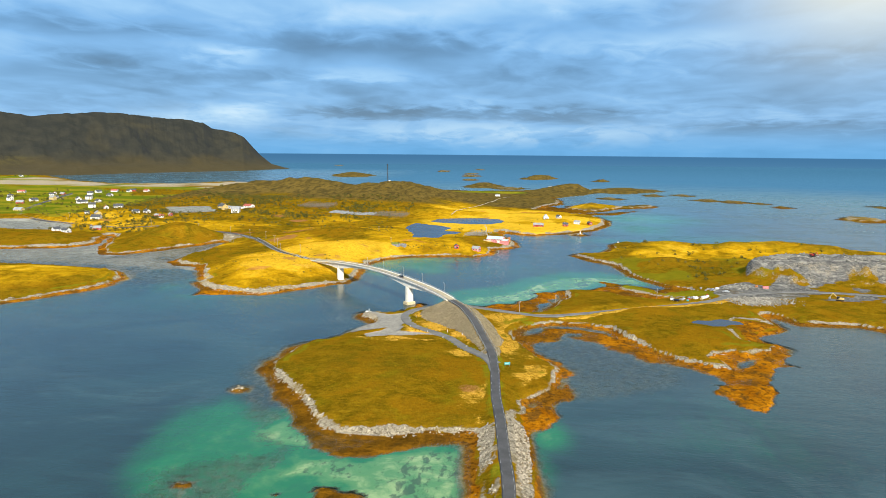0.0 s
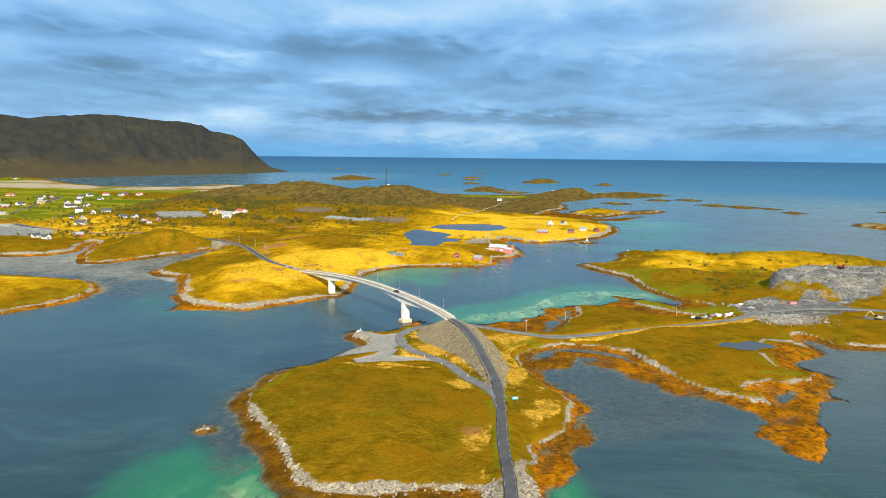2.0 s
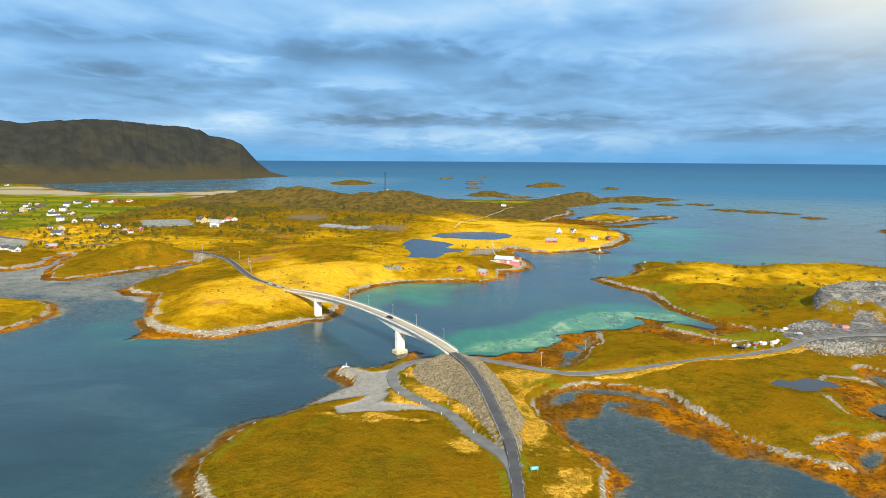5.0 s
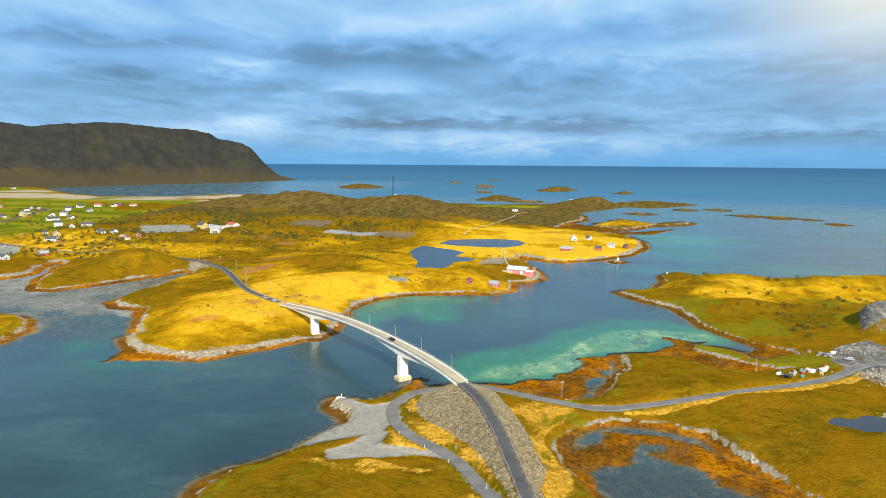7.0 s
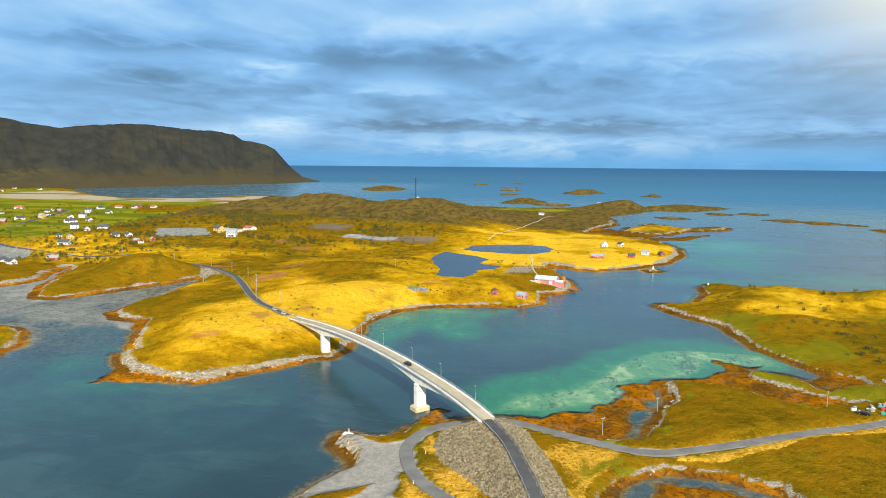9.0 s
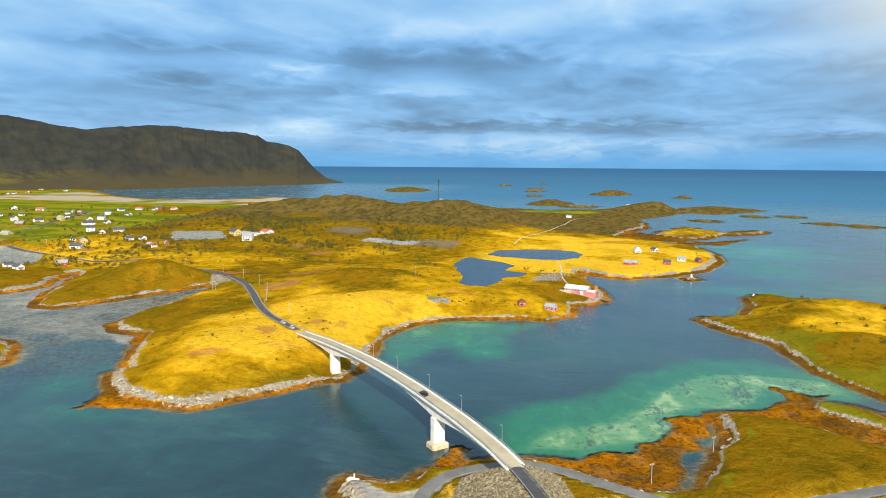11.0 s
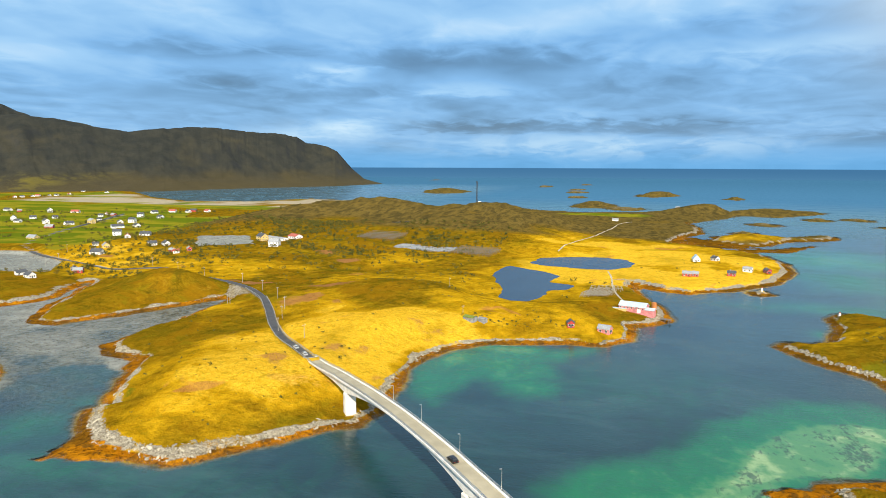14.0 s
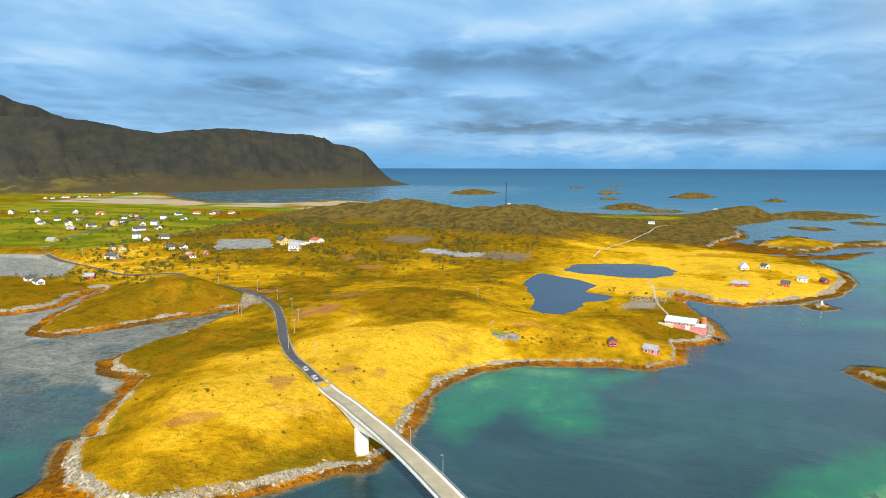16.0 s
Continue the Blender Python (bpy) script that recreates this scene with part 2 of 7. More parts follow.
# tidal flats grown over with bladder wrack
WRACK = [[(82, 325), (89, 318), (86, 309), (94, 319), (102, 329), (124, 362), (125, 352), (121, 332), (124, 322), (112, 320),
          (102, 296), (100, 282), (89, 259), (82, 260), (77, 272), (73, 281), (79, 300), (72, 311), (65, 315)],
         [(110, 399), (127, 402), (136, 397), (124, 383), (117, 379), (121, 365), (124, 345), (122, 360), (109, 363),
          (108, 380)],
         [(-12, 345), (-10, 356), (-4, 364), (2, 374), (13, 374), (24, 374), (34, 371), (41, 359), (46, 346), (52, 335),
          (59, 326), (65, 318), (53, 317), (44, 331), (35, 337), (30, 350), (23, 353), (17, 358), (22, 365), (13, 368),
          (10, 354), (7, 346), (-1, 345), (-5, 338), (-4, 327), (-1, 322), (8, 311), (0, 313), (-8, 323), (-11, 332)],
         [(-52, 418), (-43, 421), (-33, 429), (-22, 434), (-9, 449), (-2, 463), (-6, 468), (5, 475), (12, 478), (8, 453),
          (1, 431), (-5, 409), (-12, 405), (-29, 405), (-44, 410)],
         [(-3, 469), (13, 480), (22, 481), (38, 489), (50, 511), (44, 518), (49, 521), (56, 516), (60, 514), (70, 516),
          (55, 503), (57, 490), (69, 484), (78, 473), (92, 464), (75, 454), (69, 460), (56, 470), (40, 477), (18, 475),
          (10, 469)],
         [(92, 529), (102, 524), (107, 511), (110, 498), (103, 494), (89, 488), (85, 496), (92, 507), (86, 520)],
         [(9, 303), (15, 296), (13, 280), (17, 267), (8, 256), (7, 239), (1, 230), (-5, 230), (-4, 242), (-2, 259),
          (7, 272), (10, 287)],
         [(-69, 174), (-67, 180), (-62, 182), (-52, 180), (-46, 176), (-46, 168), (-65, 165)],
         [(-113, 177), (-109, 181), (-105, 177), (-108, 175), (-103, 175), (-100, 171), (-105, 168), (-110, 171)],
         [(-240, 417), (-241, 427), (-242, 441), (-228, 432), (-211, 428), (-225, 423)],
         [(-321, 530), (-332, 546), (-329, 558), (-318, 541), (-306, 530), (-286, 524), (-282, 509), (-289, 510),
          (-306, 520)],
         [(-453, 589), (-453, 606), (-450, 626), (-423, 592), (-409, 574), (-390, 570), (-403, 565), (-425, 576)],
         [(-54, 834), (-38, 828), (-11, 813), (-15, 802), (-38, 811), (-52, 815)],
         [(-10, 1165), (40, 1112), (95, 1126), (169, 1192), (150, 1150), (122, 1098), (92, 1085), (60, 1082), (5, 1120)],
         [(-84, 404), (-84, 412), (-80, 424), (-76, 421), (-72, 415), (-66, 416), (-60, 413), (-76, 402)],
         [(-80, 172), (-78, 175), (-74, 171), (-76, 168), (-81, 169)],
         [(-127, 275), (-126, 280), (-121, 281), (-116, 270), (-102, 254), (-88, 231), (-80, 217), (-72, 212), (-57, 212),
          (-46, 215), (-33, 222), (-22, 222), (-21, 217), (-37, 212), (-47, 204), (-57, 197), (-67, 197), (-77, 203),
          (-86, 216), (-101, 238), (-117, 258)]]
WRACK.append([(-40, 1180), (-5, 1150), (40, 1112), (95, 1130), (62, 1175), (52, 1200), (20, 1235), (-30, 1240)])
WRACK.append([(80, 316), (79, 332), (90, 341), (100, 344), (107, 338), (98, 325), (88, 316)])
FLATS = [(-325, 465), (-296, 515), (-333, 560), (-334, 600), (-342, 665), (-395, 572), (-440, 612), (-476, 692), (-494, 700), (-478, 622), (-492, 600), (-640, 562), (-640, 508), (-400, 508), (-340, 500)]
LAGOON = [(-12, 348), (2, 374), (34, 372), (48, 347), (66, 318), (60, 289), (30, 270), (10, 262), (10, 300), (-10, 323)]
MUD = [(-757, 814), (-690, 822), (-594, 772), (-552, 712), (-600, 695), (-800, 700), (-900, 780)]
MEADOW = [(-1457, 1502), (-1336, 1660), (-888, 1349), (-784, 1209), (-731, 1092), (-645, 903), (-650, 857), (-643, 802), (-707, 837), (-906, 1001)]
LOT = [(-519, 871), (-575, 952), (-507, 962), (-464, 904)]
# knolls: x, y, half widths, height
KNOLLS = [(-75, 270, 40, 42, 2.5), (-225, 495, 60, 55, 7), (-190, 590, 55, 45, 9), (-120, 690, 70, 60, 8), (-230, 690, 70, 60, 9),
          (-400, 650, 50, 45, 5), (-380, 676, 55, 22, 11), (-545, 640, 60, 40, 4), (130, 672, 60, 36, 3.5), (215, 676, 70, 38, 4.5), (300, 662, 80, 45, 4.5),
          (90, 660, 25, 35, 5), (112, 602, 20, 13, 4), (168, 596, 24, 13, 4.5), (128, 690, 30, 18, 4), (228, 690, 40, 18, 5), (86, 588, 14, 15, 3), (185, 668, 22, 16, 4), (260, 655, 26, 18, 5), (60, 400, 60, 30, 2.0), (-390, 445, 60, 40, 4), (-650, 1180, 120, 150, 15), (-560, 1300, 120, 100, 14),
          (-455, 1300, 70, 90, 17), (-350, 1250, 90, 110, 12), (-265, 1250, 80, 110, 16), (-180, 1230, 60, 90, 10),
          (-250, 1090, 130, 90, 6), (-420, 1060, 120, 100, 6), (40, 950, 70, 60, 3), (75, 1730, 70, 70, 14),
          (-430, 900, 150, 110, 5), (-780, 2600, 60, 110, 12), (0, 2540, 70, 70, 10), (-170, 1930, 60, 70, 7), (200, 2400, 30, 60, 6),
          (330, 480, 120, 60, 8), (95, 1220, 40, 50, 4)]
# roads: half width and points x, y, z
ROAD_MAIN = [(-1, -500, 4.5), (-6, 60, 4.5), (-7, 120, 4.5), (-8, 171, 4.6), (-11, 200, 4.8), (-14, 227, 5), (-17, 249, 5.2), (-19, 273, 5.5),
             (-21.5, 295, 6.1), (-23.5, 306, 6.6), (-27, 318, 7.6), (-30.7, 330, 8.8), (-34.6, 343, 10), (-38.8, 354.6, 10.8),
             (-44.6, 370, 11.4), (-53.5, 386, 11.7)]
ROAD_FAR = [(-194, 530, 8.7), (-208, 543.5, 8.4), (-228, 562, 8.2), (-249, 588, 8), (-272, 621, 8), (-297, 654, 8), (-327, 683, 7.6),
            (-357, 702, 7.4), (-377, 709, 7.6), (-418, 722, 8), (-460, 748, 7), (-507, 738, 5), (-583, 770, 3.5), (-659, 801, 3.2),
            (-735, 848, 3.5), (-775, 893, 4), (-826, 980, 5), (-863, 1054, 6), (-960, 1250, 8)]
ROAD_LOOP = [(-19.5, 288, 5.8), (-29, 302, 5.4), (-37, 313, 4.8), (-45, 328, 4.2), (-54, 339, 3.8), (-66, 349, 3.6), (-75, 361, 3.5),
             (-80, 378, 3.4), (-76, 392, 3.4), (-66, 401, 3.4), (-52, 407, 3.4), (-40, 404.5, 3.5), (-28, 399, 3.5), (-14, 393.5, 3.5), (-4, 390, 3.5),
             (8, 391, 3.5), (29, 401, 3.6), (60, 419, 3.6), (87, 433, 3.6), (108, 447, 3.6), (132, 470, 4), (160, 482, 4.5),
             (200, 486, 5), (260, 470, 6)]
ROAD_APRON = [(-19.2, 277, 5.55), (-22.5, 291, 5.72), (-29.5, 303, 5.38), (-36, 312, 4.85)]
ROADS = [(1.8, ROAD_MAIN), (2.2, ROAD_FAR), (2.1, ROAD_LOOP), (2.0, ROAD_APRON)]
QUAY_YARD = [(-105, 382), (-102, 385), (-96, 381), (-89, 378), (-83, 383), (-78, 386), (-78, 370), (-76, 357), (-74, 350), (-81, 349),
             (-90, 342), (-99, 336), (-104, 337), (-99, 352), (-93, 362), (-95, 370), (-100, 376)]
QUAY_SPUR = [(-74, 353), (-83, 352), (-86, 341), (-94, 333), (-90, 325), (-76, 328), (-62, 332), (-50, 331), (-56, 339), (-66, 341), (-75, 342)]
# rubble cone that carries the road up to the bridge
EMBANKMENT = [(-66, 396), (-71, 391), (-71, 378), (-68, 368), (-62, 361), (-54, 353), (-47, 343), (-38, 330), (-26, 306), (-20, 306), (-18, 330),
              (-22, 345), (-27, 364), (-33, 382), (-41, 400), (-50, 408), (-60, 403)]
PIT = [(112, 470), (128, 505), (150, 520), (160, 560), (190, 590), (260, 600), (380, 590), (420, 520), (380, 460), (260, 440),
       (180, 455), (150, 455), (126, 440)]


def along(x, y, line, reach=70.0):
    """Distance to a road's middle line and the road's height at the nearest place."""
    d, z = np.full(x.shape, 1e4), np.zeros(x.shape)
    pts = np.array(line, float)
    near = ((x > pts[:, 0].min() - reach) & (x < pts[:, 0].max() + reach)
            & (y > pts[:, 1].min() - reach) & (y < pts[:, 1].max() + reach))
    px, py = x[near], y[near]
    bd, bz = np.full(px.shape, 1e9), np.zeros(px.shape)
    for a, b in zip(pts, pts[1:]):
        e = b - a
        t = np.clip(((px - a[0]) * e[0] + (py - a[1]) * e[1]) / (e[0] ** 2 + e[1] ** 2), 0, 1)
        q = (px - a[0] - t * e[0]) ** 2 + (py - a[1] - t * e[1]) ** 2
        m = q < bd
        bd[m], bz[m] = q[m], (a[2] + t * e[2])[m]
    d[near], z[near] = np.sqrt(bd), bz
    return d, z


def land_form(x, y):
    """Height and cover of the ground at the places x, y."""
    x, y = np.asarray(x, float), np.asarray(y, float)
    far = np.clip(np.hypot(x, y - 300) / 500, 0.6, 5)
    wx = x + fbm(x, y, 11, 3, 5) * 2.2 * far
    wy = y + fbm(x, y, 11, 3, 9) * 2.2 * far
    d = np.full(x.shape, -1e4)
    for outline in LANDS:
        d = np.maximum(d, inside(wx, wy, outline))
    n1, n2 = fbm(x, y, 60, 4, 21), fbm(x, y, 9, 4, 33)
    n3 = fbm(x, y, 3.2, 2, 41)
    fringe = (4.0 + 3.5 * fbm(x, y, 35, 3, 51)) * np.clip(far, 0.8, 2.5)
    fringe = np.where(np.hypot(x + 125, y - 252) < 16, 0.9, fringe)
    sea = np.where(d > -fringe, 0.42 + 0.75 * d / np.maximum(fringe, 1) + 0.25 * n2, -0.33 + 0.22 * (d + fringe) + 0.3 * n2)
    sea = np.maximum(sea, -9 - 2 * n1)
    shelf = soft(inside(wx, wy, FLATS), -55, 26)
    sea = np.where(d < 0, np.maximum(sea, sea * (1 - shelf) + shelf * (-0.62 + 0.25 * n2 + 0.25 * n1)), sea)
    silt = soft(inside(wx, wy, LAGOON), -14, 10) * (d < 0)
    sea = np.maximum(sea, sea * (1 - silt) + silt * (-1.45 + 0.2 * n2 + 0.25 * n1))
    inland = np.maximum(d, 0)
    rise = 0.42 + 2.5 * (1 - np.exp(-inland / 3.0)) + 2.2 * (1 - np.exp(-inland / 40)) + 7 * soft(inland, 60, 300)
    hill = np.zeros(x.shape)
    for kx, ky, sx, sy, kh in KNOLLS:
        hill += kh * np.exp(-(((x - kx) / sx) ** 2 + ((y - ky) / sy) ** 2))
    hill *= soft(inland, 2, 34)
    rough = soft(inland, 1, 20) * (0.9 * n1 + 0.35 * n2 + 0.1 * n3) * (1 + hill / 7)
    crag = soft(hill, 7, 20) * (np.abs(fbm(x, y, 45, 4, 77)) * 9 + (1 - 2 * np.abs(fbm(x + 0.3 * y, y, 90, 4, 79))) * 3)
    ledge = 1 - 2 * np.abs(fbm(x + 0.4 * y, y - 0.3 * x, 6.5, 3, 201))
    cliff = np.exp(-((inland - 3.5) / 4.5) ** 2) * (n2 * 1.1 + np.abs(n3) * 1.2 + 0.8 * ledge * soft(fbm(x, y, 30, 2, 211), -0.4, 0.3) - 0.4)
    h = np.where(d > 0, rise + hill + rough + crag + cliff, sea)
    # the low rocky toe under the northern pier
    toe = np.exp(-((x + 150) / 13) ** 2 - ((y - 485) / 15) ** 2)
    h = np.where((d > 0) & (toe > 0.02), np.maximum(h - 2.6 * toe, np.minimum(h, 0.7 + 0.5 * n3)), h)
    # the level fields round the village and the strand under the mountain
    flat = soft(x, -560, -760) * soft(y, 700, 820) * (1 - soft(y, 2300, 2600)) * soft(d, 5, 80)
    h = h * (1 - flat) + flat * (5.0 + 1.2 * n1)
    strand = soft(y, 1450, 1650) * soft(-x, 720, 860) * (1 - soft(-x, 1500, 2000)) * soft(d, 1, 30)
    h = h * (1 - 0.8 * strand) + 0.8 * strand * 1.2
    wrack = np.full(x.shape, -1e4)
    for outline in WRACK:
        wrack = np.maximum(wrack, inside(wx, wy, outline))
    on_flat = soft(wrack + 3.2 * n2 + 1.6 * n3 - 0.9, -3.5, 2.0) * (d < 1.0)
    h = np.where(on_flat > 0, np.maximum(h, h * (1 - on_flat) + on_flat * (0.18 + 0.62 * n2 + 0.2 * n3)), h)
    pit = inside(wx, wy, PIT)
    p = soft(pit, 0, 9)
    terrace = 4.2 + 2.6 * soft(y + 5 * n2, 512, 522) + 10 * soft(y + 0.25 * x + 8 * n2 + 38 * n1, 572, 606) + (1.2 * n2 + 5.5 * np.abs(fbm(x, y, 30, 5, 141, 0.6))) * soft(pit, 4, 16) * soft(np.abs(y - 478), 14, 40)
    h = h * (1 - p) + p * terrace
    yard = soft(np.maximum(inside(wx, wy, QUAY_YARD), inside(wx, wy, QUAY_SPUR)), -0.5, 2)
    h = h * (1 - yard) + yard * 3.0
    pond_in = np.full(x.shape, -1e4)
    for outline, level in PONDS:
        q = inside(x + (wx - x) * 0.6, y + (wy - y) * 0.6, outline) + (4.0 * fbm(x, y, 22, 3, 301) + 1.2 if level < 10 else 0)
        pond_in = np.maximum(pond_in, q)
        w = soft(q, -58 if len(outline) > 10 else -30, -1)
        h = h * (1 - w) + w * (level + 0.7 * soft(-q, 0, 5) - 0.9 * soft(q, -0.5, 4) + 0.2 * n2 * soft(-q, 2, 8))
    mud = soft(inside(wx, wy, MUD), -4, 10)
    h = h * (1 - mud) + mud * (0.02 + 0.22 * n2 + 0.15 * n1)
    lot = soft(inside(wx, wy, LOT), -3, 4)
    bank, tar, verge = np.zeros(x.shape), np.zeros(x.shape), np.zeros(x.shape)
    cone = np.maximum(inside(x + (wx - x) * 0.5, y + (wy - y) * 0.5, EMBANKMENT), 0)
    rd, rz = along(x, y, ROAD_MAIN)
    off = np.maximum(rd - 2.7, 0)
    h = np.where(cone > 0, np.maximum(h, 3.5 + (rz - 3.85) * cone / (cone + off + 0.01)), h)
    bank = soft(cone, 0.3, 1.2) * (rd > 2.3)
    for half, line in ROADS:
        rd, rz = along(x, y, line)
        slope = rz - 0.35 - np.maximum(rd - half - 0.9, 0) * 0.62
        cut = rz - 0.35 + np.maximum(rd - half - 0.9, 0) * 0.7
        bank = np.maximum(bank, soft(slope - h, 0.6, 2.0) * (rd > half + 0.5) * ((y > 296) | (y < 232)))
        h = np.minimum(np.maximum(h, slope), cut)
        verge = np.maximum(verge, 1 - soft(rd, half + 2.0, half + 5.5))
        tar = np.maximum(tar, 1 - soft(rd, half + 0.4, half + 1.6))
    return dict(h=h, d=d, n1=n1, n2=n2, wrack=on_flat, pit=p, yard=yard, bank=bank, tar=tar, pond=pond_in, hill=hill, flat=flat,
                strand=strand, shelf=shelf, fringe=fringe, mud=mud, lot=lot, verge=verge)


def rock_width(x, y):
    """How far bare rock reaches in from the waterline: broad on the weather sides, narrow in the lagoons."""
    w = 1.2 + 4.0 * fbm(x, y, 24, 3, 61) + 2.2 * fbm(x, y, 7, 2, 63)
    for cx, cy, sx, sy, k in ((-100, 248, 30, 32, 3.6), (-55, 215, 45, 14, 3.0), (-208, 436, 45, 20, 5.2), (-170, 450, 26, 14, 2.6), (-258, 470, 25, 30, 2.0), (-300, 540, 30, 18, 2.5),
                              (-152, 500, 16, 30, 3.0), (80, 930, 40, 60, 2.2), (-10, 215, 16, 40, 1.5), (45, 640, 30, 30, 3), (-32, 704, 16, 26, 3.5), (75, 735, 18, 20, 4), (14, 455, 8, 24, 4), (-103, 384, 10, 12, 4)):
        w = w + k * np.exp(-((x - cx) / sx) ** 2 - ((y - cy) / sy) ** 2)
    w = np.where((x > -15) & (y > 235), w * 0.62, w)
    return np.maximum(w, 0.4)


def ground_at(x, y):
    return float(land_form(np.array([x]), np.array([y]))["h"][0])

# ---------------------------------------------------------------- materials
def material(name, rough=0.7, metal=0.0, spec=0.5):
    m = bpy.data.materials.new(name)
    m.use_nodes = True
    n = Nodes(m.node_tree)
    b = m.node_tree.nodes["Principled BSDF"]
    b.inputs["Roughness"].default_value, b.inputs["Metallic"].default_value = rough, metal
    b.inputs["Specular IOR Level"].default_value = spec
    at = n.add("ShaderNodeTexCoord").outputs["Object"]
    return m, n, b, at


def bump(n, b, height, strength=0.5, distance=0.2):
    k = n.add("ShaderNodeBump")
    k.inputs["Strength"].default_value, k.inputs["Distance"].default_value = strength, distance
    n.put(height, k.inputs["Height"])
    n.put(k.outputs[0], b.inputs["Normal"])


def plain(name, colour, rough=0.7, metal=0.0, grain=6.0, vary=0.25, relief=0.02, spec=0.4):
    """Painted or natural surface with weathering at two scales."""
    m, n, b, at = material(name, rough, metal, spec)
    fine, broad = n.noise(at, grain, 5), n.noise(at, grain * 0.13, 3)
    f = n.math("ADD", n.math("MULTIPLY", fine, 0.55), n.math("MULTIPLY", broad, 0.45))
    dark = tuple(c * (1 - vary) for c in colour)
    light = tuple(min(1, c * (1 + vary * 0.6)) for c in colour)
    n.put(n.mix(n.step(f, 0.35, 0.65), dark, light), b.inputs["Base Color"])
    n.put(n.math("ADD", rough - 0.08, n.math("MULTIPLY", fine, 0.16)), b.inputs["Roughness"])
    bump(n, b, fine, 0.5, relief)
    return m


def ground_material():
    m, n, b, at = material("land_cover", 0.95, 0, 0.0)

    def mask(name):
        a = n.add("ShaderNodeAttribute", attribute_name=name)
        s = n.add("ShaderNodeSeparateColor")
        n.put(a.outputs["Color"], s.inputs[0])
        return s.outputs
    rock, wrack, gravel = mask("cover_a")
    heath, green, straw_sun = mask("cover_b")
    sand, rubble, stone = mask("cover_c")
    dry, lush, soil = mask("cover_d")
    big = n.noise(at, 0.022, 5, 0.6, 0.4)
    mid = n.noise(at, 0.11, 5, 0.62, 0.5)
    tuft = n.noise(at, 0.55, 4, 0.65, 0.3)
    fine = n.noise(at, 2.2, 3, 0.7)
    # streaks of grass leaning with the slope
    streak = n.noise(n.scaled(at, (0.16, 0.30, 0.3), (0, 0, 0), (0, 0, 0.5)), 1.0, 5, 0.65, 0.8)

    ragged = n.math("ADD", n.math("MULTIPLY", tuft, 0.55), n.math("MULTIPLY", fine, 0.45))

    def edge(mk, wob=0.5):
        k = n.math("ADD", mk, n.math("MULTIPLY", n.math("SUBTRACT", ragged, 0.5), wob * 1.25))
        return n.step(k, 0.36, 0.64)
    # moor grass: olive, ochre and russet
    c = n.mix(n.step(mid, 0.32, 0.66), (0.108, 0.070, 0.003), (0.225, 0.126, 0.005))
    c = n.mix(n.math("MULTIPLY", n.step(streak, 0.45, 0.68), 0.5), c, (0.29, 0.175, 0.009))
    c = n.mix(n.math("MULTIPLY", n.step(big, 0.50, 0.66), 0.6), c, (0.090, 0.076, 0.005))
    c = n.mix(n.math("MULTIPLY", n.step(tuft, 0.56, 0.72), 0.35), c, (0.15, 0.055, 0.008))
    c = n.mix(n.math("MULTIPLY", n.step(fine, 0.50, 0.66), 0.32), c, (0.045, 0.038, 0.003))
    c = n.mix(n.math("MULTIPLY", n.step(n.noise(at, 0.9, 3, 0.7, 1.0), 0.58, 0.70), 0.35), c, (0.30, 0.19, 0.015))
    # wind-combed strands
    comb = n.noise(n.scaled(at, (0.30, 1.5, 0.5), (0, 0, 0), (0, 0, 0.35)), 1.0, 4, 0.62, 1.6)
    c = n.mix(n.math("MULTIPLY", n.step(comb, 0.53, 0.66), 0.42), c, (0.33, 0.205, 0.010))
    c = n.mix(n.math("MULTIPLY", n.step(n.math("SUBTRACT", 1.0, comb), 0.54, 0.68), 0.32), c, (0.080, 0.050, 0.003))
    warm = n.noise(at, 0.035, 4, 0.6, 0.6)
    c = n.mix(n.math("MULTIPLY", n.step(warm, 0.47, 0.62), 0.7), c, n.mix(tuft, (0.15, 0.070, 0.004), (0.33, 0.168, 0.006)))
    c = n.mix(n.math("MULTIPLY", n.step(n.noise(at, 0.05, 4, 0.6, 0.9), 0.55, 0.68), 0.55), c, n.mix(tuft, (0.12, 0.10, 0.004), (0.24, 0.175, 0.008)))
    # low scrub and peaty hollows out on the moor
    where = n.add("ShaderNodeSeparateXYZ")
    n.put(at, where.inputs[0])
    scrub = n.noise(n.scaled(at, (0.085, 0.050, 0.1)), 1.0, 6, 0.72, 0.4)
    inner = n.step(where.outputs[1], 560.0, 720.0)
    c = n.mix(n.math("MULTIPLY", n.math("MULTIPLY", n.step(scrub, 0.54, 0.62), inner), 0.55), c, (0.046, 0.042, 0.007))
    c = n.mix(n.math("MULTIPLY", n.math("MULTIPLY", n.step(n.math("SUBTRACT", 1.0, scrub), 0.60, 0.68), inner), 0.6), c, (0.36, 0.215, 0.02))
    # dry golden grass, its palest tone also standing in for sunlit ground
    g = n.mix(n.step(mid, 0.30, 0.68), (0.40, 0.210, 0.004), (0.60, 0.345, 0.010))
    g = n.mix(n.math("MULTIPLY", n.step(n.math("SUBTRACT", 1.0, comb), 0.54, 0.68), 0.35), g, (0.24, 0.150, 0.005))
    pale = n.mix(n.step(tuft, 0.36, 0.64), (0.68, 0.390, 0.018), (0.85, 0.530, 0.042))
    g = n.mix(n.math("MULTIPLY", n.step(n.math("ADD", straw_sun, n.math("MULTIPLY", n.math("SUBTRACT", mid, 0.5), 0.6)), 0.70, 0.98), 0.85), g, pale)
